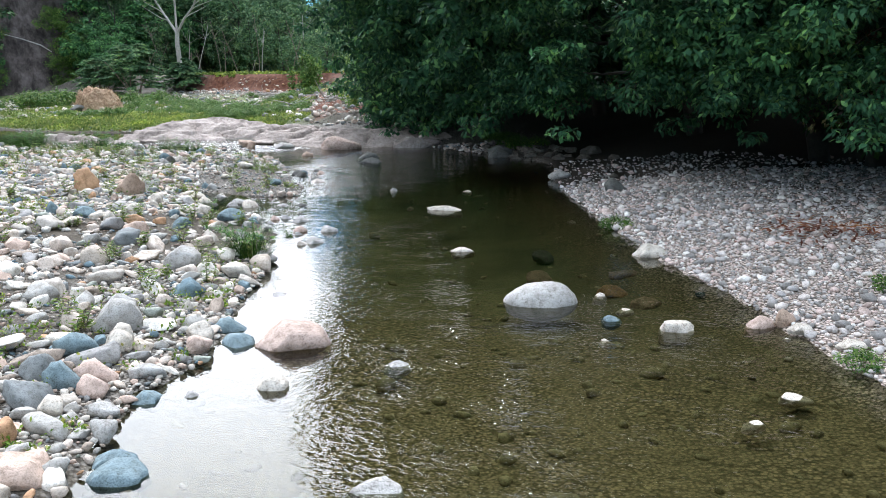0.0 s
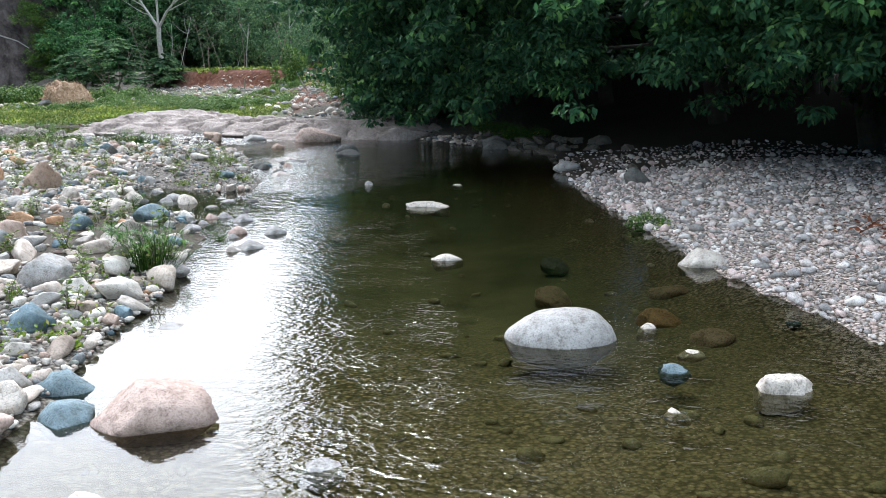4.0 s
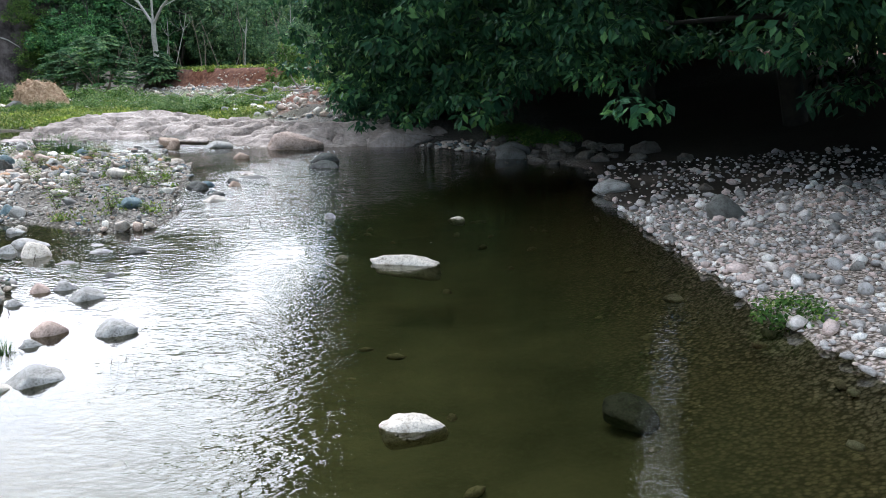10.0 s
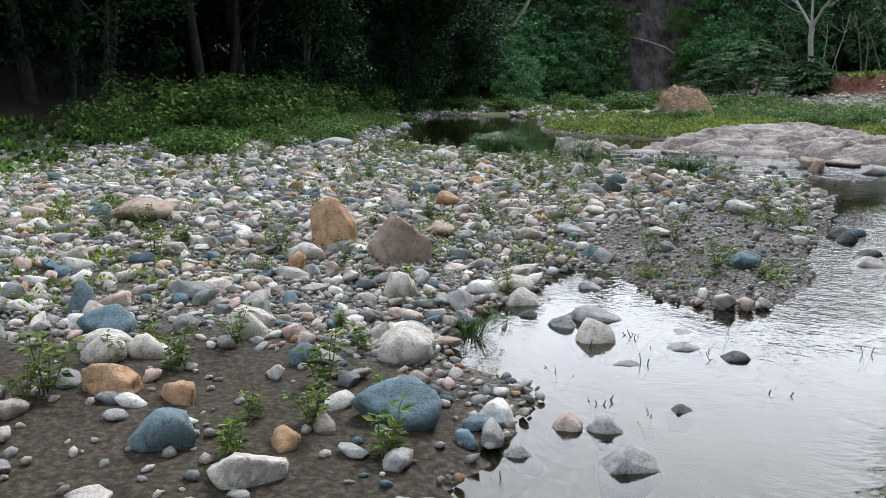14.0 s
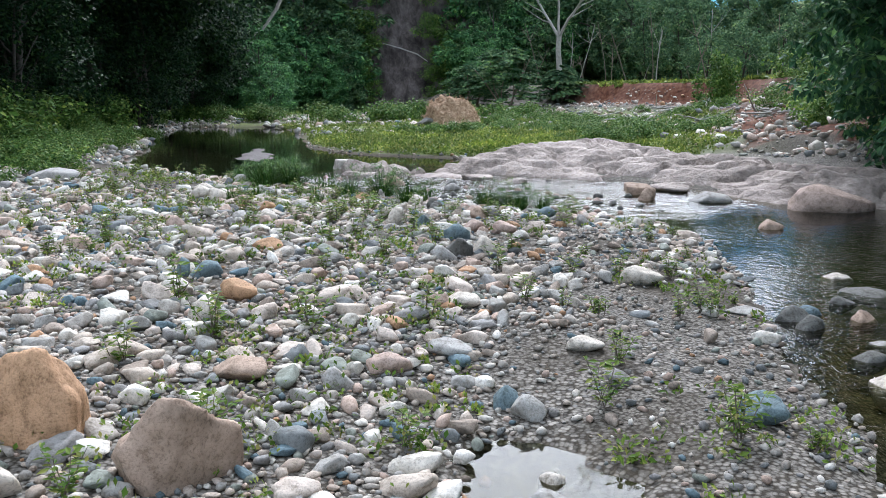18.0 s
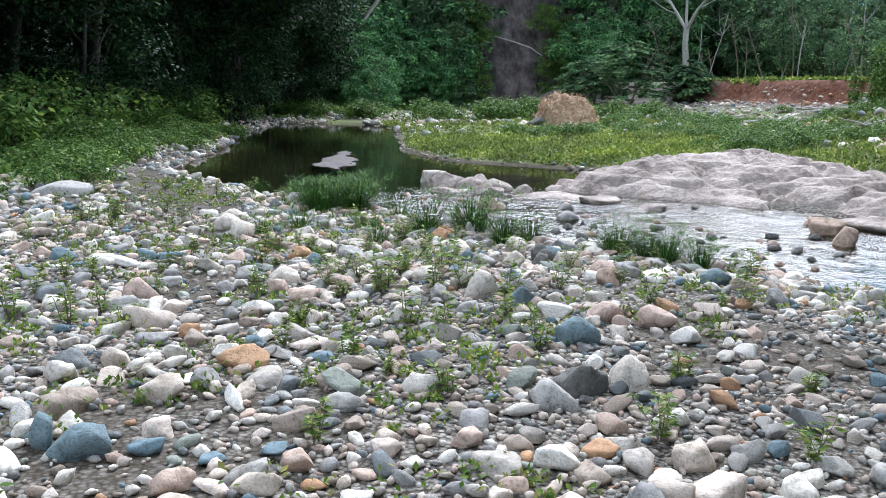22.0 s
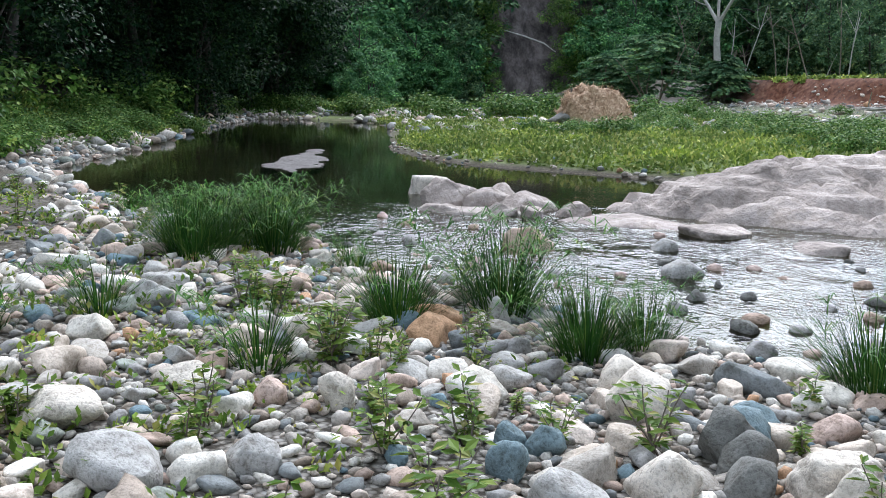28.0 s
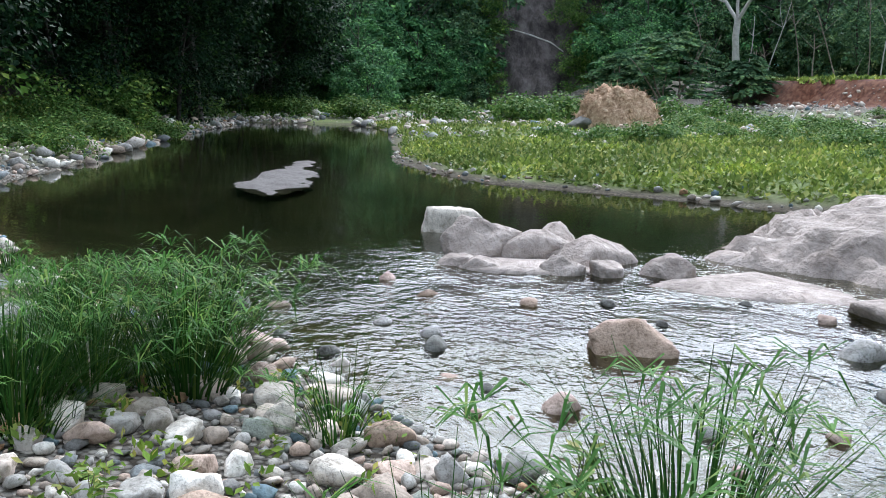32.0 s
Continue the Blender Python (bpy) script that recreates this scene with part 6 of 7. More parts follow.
L_MEADOW = leaf_material("meadow_leaves", (0.075, 0.125, 0.028), (0.19, 0.25, 0.055), (0.33, 0.34, 0.11))
meadow("meadow", "yellow-green low plants covering the island", 44000, (-31, -3, 26.5, 48), lambda x, y: (ground_zones(x, y)[1]["grass"] > 0.35) & (signed_distance(x, y, RIVER) > 0.15) & ((fbm(x + 3, y, 0.3) > 0.33 + 0.016 * (y - 27)) | (np.sin(x * 37 + y * 91) > 0.85)), 0.095, L_MEADOW)
meadow("bank_grass", "long grass on top of the eroded bank", 9000, (-24, 4, 34, 66), lambda x, y: (signed_distance(x, y, BANK) < -0.9) & (signed_distance(x, y, BANK) > -4), 0.3, L_MEADOW)
meadow("verge", "low green plants below the wood", 16000, (-42, -10, 8, 46), lambda x, y: (signed_distance(x, y, WOOD_LEFT) < 2.6 + 3.0 * smooth01(y, 14, 17) * fbm(x, y, 0.4)) & (signed_distance(x, y, WOOD_LEFT) > -2) & (signed_distance(x, y, RIVER) > 1.7) & (fbm(x + 9, y, 0.8) > 0.46), 0.19, L_BUSH)
meadow("creeping_weeds", "sparse creeping weeds between the cobbles", 7500, (-15, 1.2, -2, 21), lambda x, y: (signed_distance(x, y, RIVER) > 0.1) & (fbm(x + 20, y, 0.7) > 0.5), 0.036, L_WEED, 22, 0.03)

M_DRY = leaf_material("dry_leaves", (0.10, 0.035, 0.025), (0.2, 0.09, 0.06), (0.25, 0.15, 0.10), 0.8)
rl = np.random.default_rng(5)
c = np.stack([rl.normal(6.7, 0.45, 460), rl.normal(7.6, 0.5, 460), np.zeros(460)], 1)
c[:, 2] = ground_at(c[:, 0], c[:, 1]) + 0.05
v, f = leaf_quads(c, unit(rl.normal(size=c.shape) * 0.3 + (0, 0, 1)), unit(rl.normal(size=c.shape) * (1, 1, 0.2)), np.full(460, 0.09), np.full(460, 0.035))
tagged(new("leaf_litter", mesh_of("leaf_litter", v, f, M_DRY)), "reddish dry leaves lying on the gravel bank", "leaves", kind="stuff")


# ---------- landmarks ----------
def landslip():
    m, n, l, b = material("slip_earth")
    vec = coords(n, l)
    mp = n.new("ShaderNodeMapping")
    mp.inputs["Scale"].default_value = (1, 1, 0.4)
    l.new(vec, mp.inputs["Vector"])
    f = noise_node(n, l, mp.outputs[0], 0.9, 10, 0.74)
    l.new(ramp_node(n, l, f, [(0.38, (0.022, 0.017, 0.017)), (0.48, (0.07, 0.058, 0.054)), (0.6, (0.145, 0.125, 0.118))]), b.inputs["Base Color"])
    b.inputs["Roughness"].default_value = 0.95
    l.new(bump_node(n, l, f, 0.8, 0.4), b.inputs["Normal"])
    ux, uy = -0.55, 0.835
    us, vs = np.linspace(-7.5, 7.5, 80), np.linspace(-1, 10.5, 100)
    gu, gv = [q.ravel() for q in np.meshgrid(us, vs)]
    gu = gu * (1.05 - 0.045 * gv) + 3.0 * (fbm(gv, gu * 0.3 + 3, 0.5) - 0.5)
    back = gv * 0.55 + 1.8 * (fbm(gu, gv * 0.6, 0.45, 6) - 0.5) + 0.9 * np.abs(fbm(gu * 1.6 + 0.4 * gv, gv * 0.25, 0.9, 4) - 0.5) + 0.03 * gu**2
    v = np.stack([SLIDE[0] + gu * uy + back * ux, SLIDE[1] - gu * ux + back * uy, gv + 0.4], 1)
    i = (np.arange(99)[:, None] * 80 + np.arange(79)[None]).ravel()
    me = mesh_of("landslip", v, np.stack([i, i + 1, i + 81, i + 80], 1), m, True)
    tagged(new("landslip", me), "bare grey-brown landslip on the wooded hillside", "slope", kind="structure")


landslip()
for k in range(44):
    a, h = rw.uniform(4.6, 9.0) * (1 if k % 2 else -1), rw.uniform(-0.1, 1.1)
    if k > 33:
        a, h = rw.uniform(-4, 4), rw.uniform(1.25, 1.5)
    bx, by = SLIDE[0] + 0.835 * a - 0.55 * (h * 5 - 1.2), SLIDE[1] + 0.55 * a + 0.835 * (h * 5 - 1.2)
    root = tagged(new("slope_tree"), "small green tree clinging beside the landslip", "tree", "trees on the slope")
    root.matrix_basis = pose(bx, by, h * 8.5 - 0.5, 0, 0, rw.uniform(0, 360)) @ Matrix.Scale(rw.uniform(0.35, 0.6), 4)
    child("trunk", TREE_KINDS[k % 5][0], root)
    child("crown", TREE_KINDS[k % 5][1], root)


for k in range(56):
    h = rw.uniform(-0.05, 1.15)
    a = rw.uniform(2.0, 4.8) * (1 if k % 2 else -1) - 0.9 * h
    bx, by = SLIDE[0] + 0.835 * a - 0.55 * (h * 5 - 1.8), SLIDE[1] + 0.55 * a + 0.835 * (h * 5 - 1.8)
    root = tagged(new("slope_bush"), "small green shrub clinging to the landslip", "bush", "shrubs on the slope")
    root.matrix_basis = pose(bx, by, h * 8.5 - 0.3, 0, 0, rw.uniform(0, 360)) @ Matrix.Scale(rw.uniform(0.35, 0.85), 4)
    child("foliage", BUSH_KINDS[k % 4 if k % 4 != 3 else 0], root)


def pale_tree():
    r = np.random.default_rng(77)
    x, y = -26.0, 66.8
    root = tagged(new("pale_tree"), "tall pale-barked tree with forked bare limbs", "tree")
    root.matrix_basis = pose(x, y, float(ground_at(x, y)[0]))
    child("trunk", mesh_of("trunk", *tube([(0, 0, -0.5), (0.05, 0, 1.2), (-0.05, 0, 2.4), (0.0, 0, 3.3)], [0.25, 0.19, 0.175, 0.17], 10), M_PALE_BARK, True), root, "smooth pale trunk")
    tips = []
    for dx, dz, ln, rad in ((-0.65, 1, 4.2, 0.11), (0.6, 1, 4.4, 0.11), (0.05, 1, 5.0, 0.09)):
        p = limb_path(r, (0, 0, 3.2), (dx, r.normal() * 0.2, dz), ln, 0.18, 7)
        parts = [tube(p, np.linspace(rad, 0.05, 7), 8)]
        for k in (2, 3, 4, 5):
            q = limb_path(r, p[k], (dx * 1.5 + r.normal() * 0.6, r.normal() * 0.5, 0.35 + 0.5 * r.random()), 2.2, 0.3, 5)
            parts.append(tube(q, np.linspace(0.045, 0.015, 5), 6))
            tips += q[3:]
        child("limb", mesh_of("limb", *join(parts), M_PALE_BARK, True), root)
        tips += p[5:]
    c = np.array(tips) + (0, 0, 0.6)
    child("crown", mesh_of("crown", *clump_leaves(r, c, np.full(len(c), 0.8), 26, 0.26), L_FAR), root, "thin grey-green foliage")


pale_tree()


def bare_stem(name, label, x, y, height, radius, lean, seed, mat=M_PALE_BARK):
    r = np.random.default_rng(seed)
    p = limb_path(r, (0, 0, -0.3), (lean, r.normal() * 0.05, 1), height, 0.08, 8)
    root = tagged(new(name), label, "tree")
    root.matrix_basis = pose(x, y, float(ground_at(x, y)[0]))
    child("trunk", mesh_of("trunk", *tube(p, np.linspace(radius, radius * 0.5, 8), 8), mat, True), root)
    for _ in range(3):
        q = limb_path(r, p[5], (r.normal(), r.normal(), 1), height * 0.4, 0.25, 5)
        child("limb", mesh_of("limb", *tube(q, np.linspace(radius * 0.4, radius * 0.12, 5), 6), mat, True), root)
    return root


bare_stem("bare_tree", "tall pale straight tree trunk on top of the bank", -8.3, 57.9, 14, 0.2, 0.02, 4)
for k in range(26):
    bare_stem("sapling", "thin pale sapling stem at the edge of the wood", -29 + 0.95 * k + 0.5 * math.sin(k * 5), 68.5 - 0.42 * k + 1.6 * math.sin(k * 3), 1.8 + 3.0 * math.sin(k * 7) ** 2, 0.035, 0.3 * math.sin(k * 2.3), 30 + k, M_BARK if k % 3 else M_PALE_BARK)


def tiered_bush(x, y, width, height, label, seed):
    """A spreading bush of feathery fronds in level sprays, one over another, on several stems."""
    r = np.random.default_rng(seed)
    root = tagged(new("tiered_bush"), label, "bush")
    root.matrix_basis = pose(x, y, float(ground_at(x, y)[0]))
    cs, al, ls = [], [], []
    for k in range(6):
        a = 1.05 * k + r.uniform(-0.3, 0.3)
        path = limb_path(r, (0, 0, -0.3), (math.cos(a) * 0.55, math.sin(a) * 0.55, 1), height * r.uniform(0.75, 1.0), 0.2, 7)
        child("stem", mesh_of("stem", *tube(path, np.linspace(0.07, 0.02, 7), 6), M_BARK), root)
    for _ in range(130):
        a, up = r.uniform(0, 6.283), r.random() ** 0.8
        reach = width / 2 * math.sqrt(max(0.05, 1.0 - 0.85 * up * up)) * r.uniform(0.65, 1.1)
        z = height * (0.12 + 0.82 * up) + r.normal() * 0.12
        for q in np.linspace(0.35, 1, 12):
            p = np.array([math.cos(a), math.sin(a), 0]) * reach * q + (0, 0, z + 0.5 * q - 0.55 * q * q)
            for sd in (-1, 1):
                d = np.array([math.cos(a + sd * 1.1), math.sin(a + sd * 1.1), -0.08])
                cs.append(p + d * 0.15)
                al.append(d)
                ls.append(0.4 * r.uniform(0.6, 1.2) * (1.2 - 0.6 * q))
    cs, al, ls = np.array(cs), unit(np.array(al)), np.array(ls)
    v, f = leaf_quads(cs, unit(r.normal(size=cs.shape) * 0.9 + (0, 0, 0.8)), al, ls, ls * 0.55)
    child("fronds", mesh_of("fronds", v, f, L_FAR), root)


tiered_bush(-26.3, 59.5, 5.6, 3.9, "feathery dark green bush with level tiers of fronds", 8)
tiered_bush(-29.2, 60.5, 4.6, 3.0, "feathery dark green bush with level tiers of fronds", 9)
tiered_bush(-23.2, 60.8, 3.4, 2.0, "low feathery dark green bush", 10)


def candle_bush(x, y, width, height):
    r = np.random.default_rng(12)
    root = tagged(new("candle_bush"), "bright green bush with upright rounded shoots on the bank", "bush")
    root.matrix_basis = pose(x, y, float(ground_at(x, y)[0]))
    for k in range(12):
        a, q = r.uniform(0, 6.283), width * 0.42 * math.sqrt(r.random())
        h = height * (1 - 0.5 * (q / (width * 0.42)) ** 2) * r.uniform(0.85, 1.05)
        c = np.stack([np.full(9, q * math.cos(a)), np.full(9, q * math.sin(a)), np.linspace(0.15, h, 9)], 1)
        v, f = clump_leaves(r, c, np.full(9, 0.24), 34, 0.15, -0.3, 1.1)
        tagged(child("shoot", mesh_of("shoot", v, f, L_BUSH), root), kind="stuff")


candle_bush(-10.7, 48.3, 2.6, 2.6)


def hay_mound():
    m, n, l, b = material("dry_straw")
    vec = coords(n, l)
    f = noise_node(n, l, vec, 9, 6, 0.7)
    l.new(ramp_node(n, l, f, [(0.32, (0.24, 0.14, 0.085)), (0.5, (0.50, 0.33, 0.21)), (0.66, (0.70, 0.53, 0.38))]), b.inputs["Base Color"])
    b.inputs["Roughness"].default_value = 0.95
    l.new(bump_node(n, l, f, 0.9, 0.12), b.inputs["Normal"])
    x, y = -19.7, 41.2
    root = tagged(new("straw_mound"), "heap of dry orange-brown straw caught on a stump", "mound")
    root.matrix_basis = pose(x, y, float(ground_at(x, y)[0]))
    v, fc = ico(4)
    v = v.copy()
    for k, p in enumerate(v):
        q = Vector(p)
        s = 1 + 0.22 * noise.noise(q * 2.1 + Vector((3, 1, 0))) + 0.16 * noise.noise(q * 4) + 0.09 * noise.noise(q * 9)
        t = max(p[2], 0.0) ** 0.62
        v[k] = (p[0] * 1.22 * s * (1 - 0.22 * t) - 0.22 * t, p[1] * 0.95 * s * (1 - 0.22 * t), (t * 1.12 if p[2] > 0 else -0.1) * s)
    child("core", mesh_of("core", v, fc, m, True), root)
    r = np.random.default_rng(2)
    pick = v[r.integers(0, len(v), 1600)]
    pick = pick[pick[:, 2] > 0.05]
    d = unit(r.normal(size=pick.shape))
    w, g = leaf_quads(pick * 1.02, unit(r.normal(size=pick.shape)), d, np.full(len(pick), 0.32), np.full(len(pick), 0.02))
    tagged(child("straw", mesh_of("straw", w, g, m), root), kind="stuff")


hay_mound()
boulder("boulder", "large grey rock beside the straw heap", -20.35, 40.6, 1.1, 0.4, "dark", 2, 40, sink=0.3)


def driftwood(x, y, seed, length):
    r = np.random.default_rng(seed)
    root = tagged(new("driftwood"), "tangle of grey driftwood on the stony flat", "driftwood", "driftwood heaps")
    root.matrix_basis = pose(x, y, float(ground_at(x, y)[0]))
    for _ in range(9):
        p = limb_path(r, r.normal(size=3) * (0.4, 0.4, 0.05) + (0, 0, 0.12), (r.normal(), r.normal(), 0.08), length * r.uniform(0.5, 1), 0.2, 6)
        child("branch", mesh_of("branch", *tube(p, np.linspace(0.035, 0.012, 6), 6), M_PALE_BARK, True), root)


for k, (x, y) in enumerate([(-15.5, 47), (-12.5, 43.5), (-18, 52), (-9, 40), (-6.2, 36.5), (-21, 54), (-13.8, 50.5)]):
    driftwood(x, y, 50 + k, 1.5)
# boughs on the hillside
bough = tagged(new("fallen_bough", mesh_of("fallen_bough", *tube([(-0.9, 0, -1.3), (-0.2, 0.1, -0.3), (0.35, 0, 0.9), (0.5, 0, 1.9)], [0.06, 0.09, 0.09, 0.05], 8), M_PALE_BARK, True)), "bleached leaning bough on the wooded slope", "branch")
bough.matrix_basis = pose(-30.4, 43.4, 6.1, 0, 0, 40)
log = tagged(new("fallen_log", mesh_of("fallen_log", *tube([(-1.8, 0, 0.5), (-0.4, 0, 0.1), (0.9, 0, -0.35), (1.7, 0, -0.9)], [0.03, 0.05, 0.055, 0.03], 8), M_PALE_BARK, True)), "bleached log lying on the landslip", "branch")
log.matrix_basis = pose(SLIDE[0] + 0.6 - 0.55 * 2.4, SLIDE[1] + 0.835 * 2.4 - 1.2, 5.2, 0, 0, 33)
# a forked vine-hung stem at the end of the overhanging trees
vine = tagged(new("bent_stem", mesh_of("bent_stem", *join([tube([(0, 0, -0.2), (0.25, 0, 1.0), (0.1, 0, 2.2), (0.5, 0.1, 3.6), (1.2, 0.2, 4.8)], [0.09, 0.07, 0.06, 0.05, 0.03], 6), tube([(0.1, 0, 2.2), (0.9, 0, 3.2), (1.9, 0.2, 3.9)], [0.05, 0.04, 0.02], 6)]), M_BARK, True)), "bent brown stem in front of dark leaves", "branch")
vine.matrix_basis = pose(-0.9, 27.6, float(ground_at(-0.9, 27.6)[0]))

# stalks standing in the shallows
rk = np.random.default_rng(9)
stalk = []
for _ in range(34):
    x, y = rk.normal(-0.9, 0.7), rk.normal(10.4, 1.3)
    if signed_distance([x], [y], RIVER)[0] > -0.05:
        continue
    for _ in range(3):
        stalk.append(tube(limb_path(rk, (x + rk.normal() * 0.02, y + rk.normal() * 0.02, -0.1), (rk.normal() * 0.4, rk.normal() * 0.4, 1), rk.uniform(0.11, 0.16), 0.3, 4), [0.006, 0.005, 0.004, 0.003], 4))
tagged(new("dead_stalks", mesh_of("dead_stalks", *join(stalk), M_BARK)), "dark dead stalks standing in the shallow water", "plants", kind="stuff")


# ---------- the gravel bar's cobbles ----------
def strew(r, count, box, radius, allowed, gap=0.9):
    out = []
    xs, ys = r.uniform(box[0], box[1], count), r.uniform(box[2], box[3], count)
    ok = allowed(xs, ys)
    rad = radius(len(xs))
    for x, y, q in zip(xs[ok], ys[ok], rad[ok]):
        if SCATTER.free(x, y, q, gap):
            SCATTER.put(x, y, q)
            out.append((x, y, q))
    return np.array(out).reshape(-1, 3)


rs = np.random.default_rng(11)


def on_bar(x, y, share=1.0):
    """The open cobbles: left of the river, short of the wood, thinned on mud and fine gravel."""
    z, zone = ground_zones(x, y)
    d = signed_distance(x, y, RIVER)
    o = signed_distance(x, y, OUTCROP)
    w = signed_distance(x, y, WOOD_LEFT)
    fine = smooth01(np.hypot((x + 1.9) / 1.5, (y - 13.2) / 1.6), 1.2, 0.7)
    fine = np.maximum(fine, smooth01(np.minimum(np.hypot((x + 5.7) / 0.6, (y - 17.9) / 0.6), np.hypot((x + 2.8) / 0.9, (y - 15.1) / 1.2)), 1.2, 0.7))
    fine = np.maximum(fine, 1.1 * smooth01(np.abs(0.41 * (x + 12) + 0.91 * (y - 18.8)), 0.8, 0.4) * smooth01(-x, 11, 12))
    thin = np.clip(0.85 * zone["mud"] + 0.98 * fine + 0.55 * zone["grass"] + zone["litter"], 0, 0.97)
    return (d > 0.0) & (o > 0.1) & (w > -1.0) & (rs.random(len(x)) > thin * share)


def left_side(x, y, share=1.0):
    fade = smooth01(x + 3 * fbm(x, y, 0.5), -18, -12) * smooth01(y + 4 * fbm(x + 7, y, 0.5), -3, 3) + (x < -14) * (y > 19)
    return on_bar(x, y, share) & (rs.random(len(x)) < fade) & ((x < 2.5) | (y > 22)) & ~((x > -6) & (y > 26) & (x > 3))


shore = strew(rs, 420, (-4, 1.2, -2, 7.5), lambda n: rs.uniform(0.11, 0.19, n), lambda x, y: left_side(x, y, 0.6), 0.9)
big = strew(rs, 1900, (-20, 1.5, -4, 23), lambda n: rs.uniform(0.085, 0.125, n), left_side, 0.95)
mid = strew(rs, 44000, (-20, 1.5, -4, 23), lambda n: 0.034 + 0.055 * rs.random(n) ** 1.3, left_side, 0.7)
sml = strew(rs, 175000, (-13, 1.5, 0, 21.5), lambda n: 0.012 + 0.028 * rs.random(n), lambda x, y: left_side(x, y, 0.85) & (rs.random(len(x)) > 0.75 * ground_zones(x, y)[1]["mud"]), 0.62)
right_big = strew(rs, 60000, (3, 10, -4, 18), lambda n: 0.012 + 0.016 * rs.random(n) + 0.06 * rs.random(n) ** 6, lambda x, y: (x > 3) & (signed_distance(x, y, RIVER) > 0.0) & (signed_distance(x, y, BANK) > -1.0) & ((y < 13.0 + 0.3 * (x - 4) + 0.8 * rs.random(len(x))) | (rs.random(len(x)) < 0.12)), 0.66)
far_isle = strew(rs, 30000, (-40, -1, 22, 60), lambda n: 0.04 + 0.2 * rs.random(n) ** 4, lambda x, y: (signed_distance(x, y, RIVER) > 0) & (signed_distance(x, y, OUTCROP) > 0) & (signed_distance(x, y, BANK) > -0.5) & (signed_distance(x, y, WOOD_LEFT) > -1) & ((rs.random(len(x)) < 0.65 * smooth01(y, 33.5, 38) * (fbm(x, y, 0.5) > 0.42)) | (signed_distance(x, y, BANK) < 5) & (rs.random(len(x)) < 0.9) | (signed_distance(x, y, RIVER) < 1.0) & (x + y < 9)), 0.9)
shallow = strew(rs, 5000, (-14, 6, -4, 24), lambda n: rs.uniform(0.02, 0.06, n), lambda x, y: (signed_distance(x, y, RIVER) < 0) & (signed_distance(x, y, RIVER) > -0.5) & (rs.random(len(x)) < 0.35) | (signed_distance(x, y, RIVER) < 0) & (-0.6 * x + 0.8 * y > 19) & (-0.6 * x + 0.8 * y < 23.5) & (x < -4) & (rs.random(len(x)) < 0.5 - 0.45 * smooth01(signed_distance(x, y, RIVER), -0.4, -2.2)), 0.9)

allc = np.concatenate([shore, big, mid])
order = np.argsort(np.abs(np.hypot(allc[:, 0] + 5.2, allc[:, 1] - 16.5)))
near, rest = allc[order[:300]], allc[order[300:]]
COBBLE_MESHES = []
for k in range(14):
    sv, sf = stone_shape(3, 220 + k, 0.42, 0.5)
    COBBLE_MESHES.append(mesh_of("cobble", sv * (1.15, 0.72 + 0.02 * k, 0.45 + 0.02 * k), sf, M_COBBLE, True))
for k, (x, y, q) in enumerate(near):
    ob = child("cobble", COBBLE_MESHES[k % 14], ground)
    z = float(ground_at(x, y)[0])
    ob.matrix_basis = pose(x, y, z + q * 0.28, rs.uniform(-14, 14), rs.uniform(-14, 14), rs.uniform(0, 360)) @ Matrix.Scale(q, 4)


def heap(name, label, pts, shapes, mat=M_COBBLES):
    me = stones_mesh(name, pts[:, 0], pts[:, 1], ground_at(pts[:, 0], pts[:, 1]), pts[:, 2], shapes, mat, rs)
    return tagged(new(name, me), label, "stones", kind="stuff")


coarse = (rest[:, 2] > 0.062) & (rest[:, 0] > -13)
heap("cobbles", "pale and grey river cobbles covering the gravel bar", rest[coarse], FINER)
heap("small_cobbles", "smaller mixed cobbles packed on the gravel bar", rest[~coarse], ROUND)
rim = strew(rs, 16000, (-38, -16, 21.5, 46), lambda n: 0.03 + 0.11 * rs.random(n) ** 2, lambda x, y: (signed_distance(x, y, RIVER) > -0.05) & (signed_distance(x, y, RIVER) < 1.7 + 1.2 * fbm(x, y, 0.4)) & (x < -15 - 0.25 * (y - 22)) & (x + y < 9) & (np.abs(0.41 * (x + 12) + 0.91 * (y - 18.8)) > 0.55) & (signed_distance(x, y, WOOD_LEFT) < 7 + 0.1 * np.abs(y - 22)) & ((y < 28) | (x < -22)), 0.8)
edge = strew(rs, 1500, (-20, -8, 26, 33), lambda n: 0.02 + 0.06 * rs.random(n) ** 2, lambda x, y: (signed_distance(x, y, RIVER) > -0.05) & (signed_distance(x, y, RIVER) < 0.9) & (signed_distance(x, y, OUTCROP) > 0), 0.8)
heap("island_edge_stones", "small brown-grey stones along the island's edge", edge, SMALL, M_PEBBLES)
heap("shore_stones", "grey stones along the far shore of the pool", rim, ROUND, M_PEBBLES)
heap("pebbles", "small grey pebbles between the cobbles", sml, SMALL, M_PEBBLES)
heap("bank_cobbles", "small pale stones on the shaded bank", right_big[right_big[:, 2] > 0.026], SMALL, M_LIFTED_SHINGLE)
heap("bank_pebbles", "fine grey gravel on the shaded bank", right_big[right_big[:, 2] <= 0.026], SMALL, M_LIFTED_SHINGLE)
heap("flood_stones", "scattered pale stones on the grassy flat", far_isle, SMALL)
me = stones_mesh("shallow_stones", shallow[:, 0], shallow[:, 1], np.maximum(ground_at(shallow[:, 0], shallow[:, 1]), water_level(shallow[:, 0], shallow[:, 1]) - 0.05), shallow[:, 2], SMALL, M_COBBLES, rs)
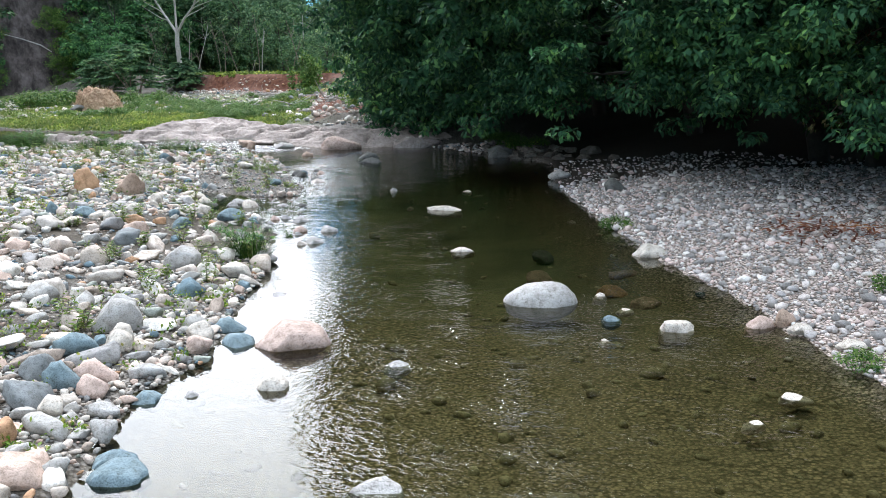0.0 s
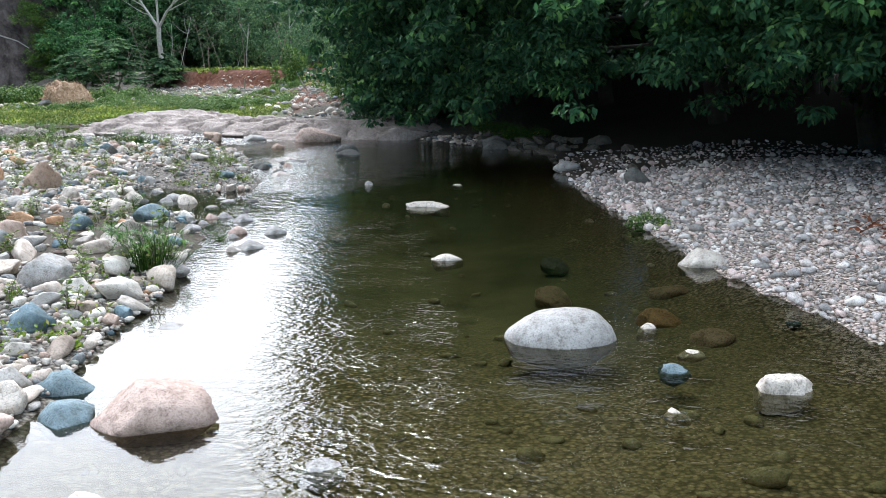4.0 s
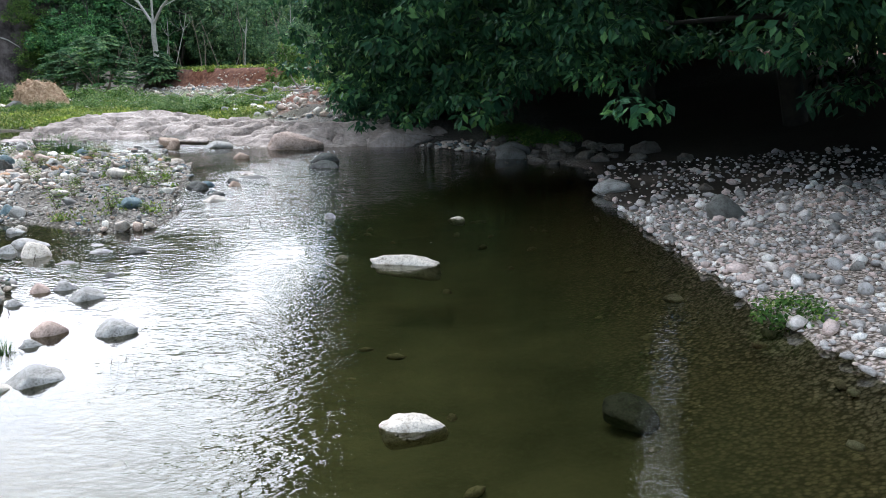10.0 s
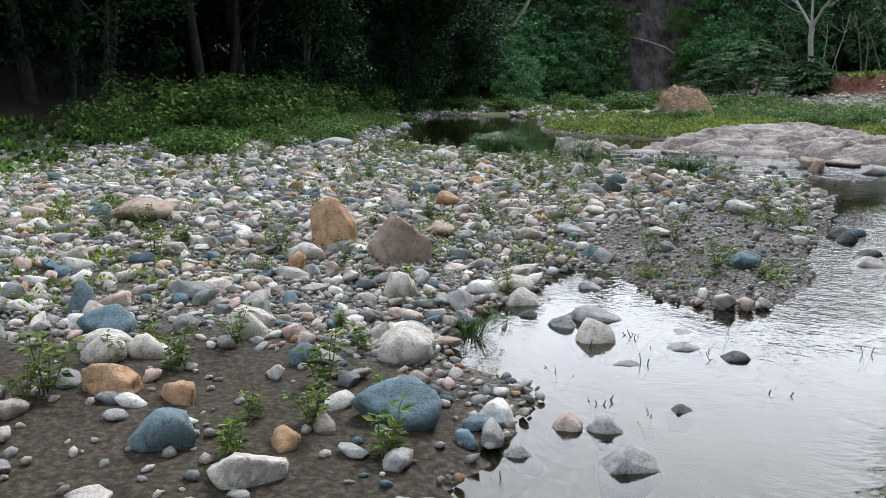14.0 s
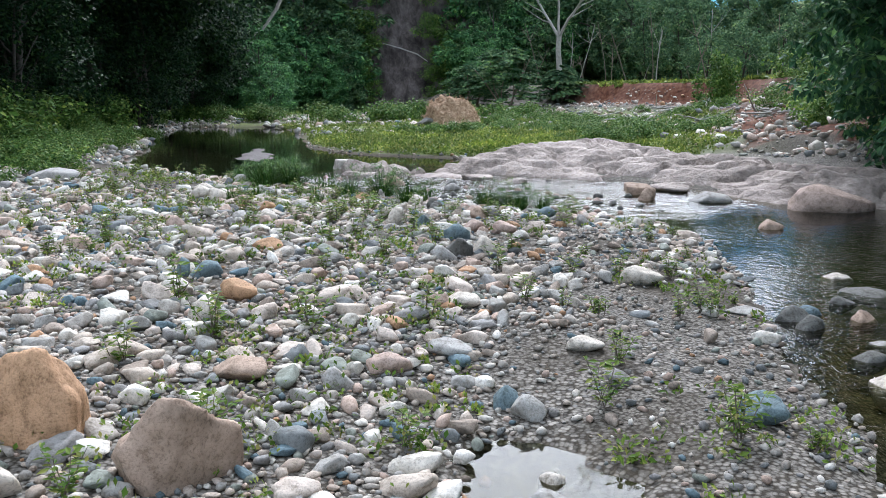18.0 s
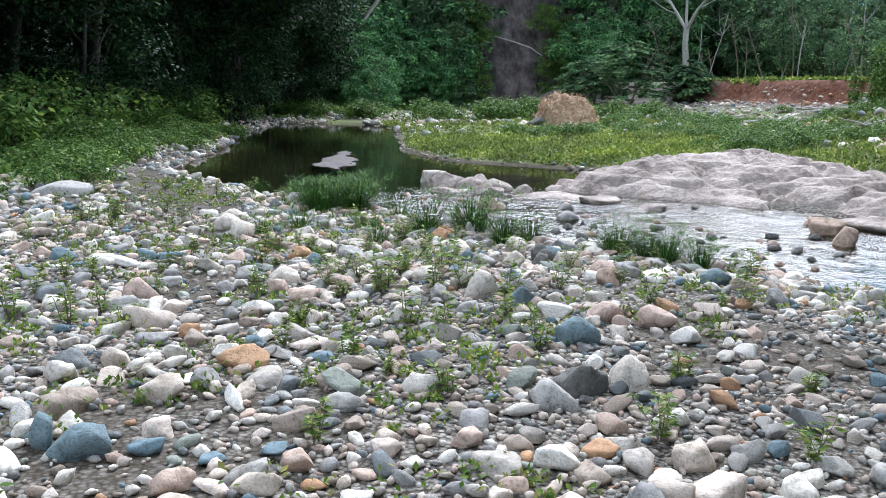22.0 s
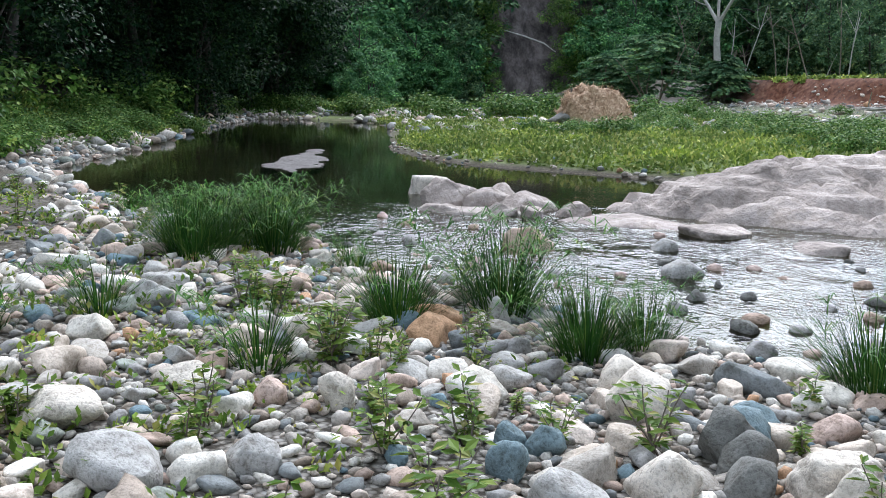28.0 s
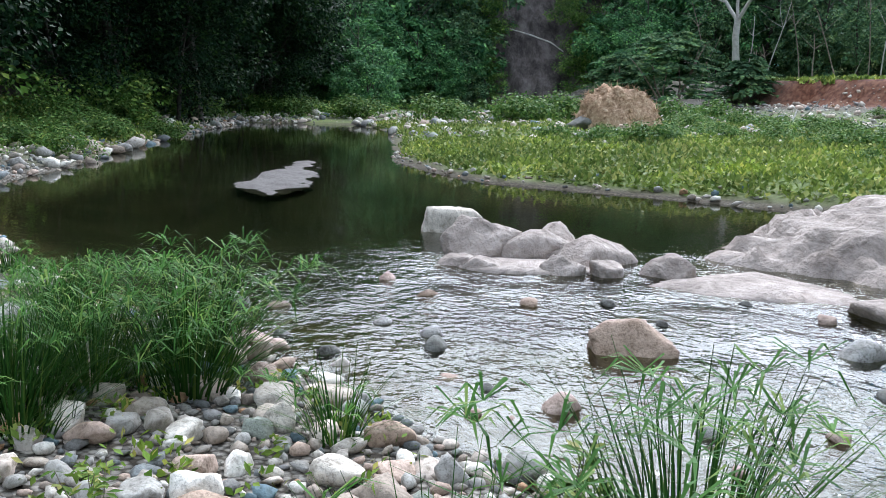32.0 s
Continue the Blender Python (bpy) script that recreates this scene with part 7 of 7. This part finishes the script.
tagged(new("shallow_stones", me), "wet stones breaking the shallow water", "stones", kind="stuff")
bed = strew(rs, 2600, (0.5, 6, -4, 15), lambda n: rs.uniform(0.03, 0.07, n) + 0.07 * (rs.random(n) > 0.96), lambda x, y: (signed_distance(x, y, RIVER) < -0.3) & (rs.random(len(x)) < 0.06 + 0.25 * (y < 4)), 0.9)
M_BED = stone_material("bed_stone", (0.40, 0.36, 0.24))
me = stones_mesh("bed_stones", bed[:, 0], bed[:, 1], ground_at(bed[:, 0], bed[:, 1]) - 0.01, bed[:, 2], SMALL, M_BED, rs)
tagged(new("bed_stones", me), "olive brown stones under the clear water", "stones", kind="stuff")
poking = strew(rs, 260, (-12, -5, 19.5, 24), lambda n: rs.uniform(0.035, 0.085, n), lambda x, y: (signed_distance(x, y, RIVER) < -0.1) & (-0.6 * x + 0.8 * y > 19.5) & (-0.6 * x + 0.8 * y < 25) & (signed_distance(x, y, OUTCROP) > 0.2) & (rs.random(len(x)) < 0.75 - 0.5 * smooth01(y, 21, 23)), 1.3)
for k, (x, y, q) in enumerate(poking):
    tone = ("dark", "grey", "pink", "dark", "brown")[k % 5]
    sv, sf = ROUND[k % len(ROUND)]
    ob = tagged(new("riffle_stone", mesh_of("riffle_stone", sv * (q * 1.2, q * 0.85, q * 0.75), sf, STONES[tone], True)), {"dark": "dark wet stone", "grey": "wet grey stone", "pink": "wet pinkish stone", "brown": "wet brown stone"}[tone] + " breaking the surface of the riffle", "stone", "stones in the riffle")
    ob.matrix_basis = pose(x, y, float(water_level(x, y)) + 0.0 * q, 0, 0, rs.uniform(0, 360))
pool_head = strew(rs, 2600, (-39, -22, 42.5, 53), lambda n: 0.06 + 0.3 * rs.random(n) ** 3, lambda x, y: (signed_distance(x, y, RIVER) > -0.6) & (signed_distance(x, y, WOOD_LEFT) > 0.5) & (rs.random(len(x)) < smooth01(fbm(x, y, 0.35), 0.4, 0.55)), 0.85)
heap("pool_head_stones", "pale stones and shingle at the head of the pool", pool_head, ROUND)
bankrocks = strew(rs, 500, (0.5, 8, 14, 26), lambda n: rs.uniform(0.08, 0.24, n), lambda x, y: (signed_distance(x, y, RIVER) > -0.2) & (signed_distance(x, y, RIVER) < 1.6) & (signed_distance(x, y, OUTCROP) > 0.1), 0.8)
M_BANKROCK = stone_material("bank_rock", (0.17, 0.15, 0.13))
for k, (x, y, q) in enumerate(bankrocks):
    sv, sf = ANGULAR[k % 6]
    ob = tagged(new("bank_rock", mesh_of("bank_rock", sv * (q, q * 0.8, q * 0.6), sf, M_BANKROCK, True)), "dark brown-grey rock at the waterline under the trees", "rock", "rocks under the trees")
    ob.matrix_basis = pose(x, y, float(ground_at(x, y)[0]) + q * 0.2, 0, 0, rs.uniform(0, 360))
rubble = strew(rs, 5200, (-12, 2.5, 25.5, 47), lambda n: 0.035 + 0.15 * rs.random(n) ** 4, lambda x, y: (signed_distance(x, y, BANK) > -0.4) & (signed_distance(x, y, BANK) < 5.5) & (signed_distance(x, y, RIVER) > 0.2) & (signed_distance(x, y, OUTCROP) > 0.2) & (rs.random(len(x)) < smooth01(fbm(x, y, 0.6), 0.38, 0.56)), 0.7)
heap("rubble", "broken grey and reddish stones slumped below the eroded bank", rubble, ROUND, M_PEBBLES)
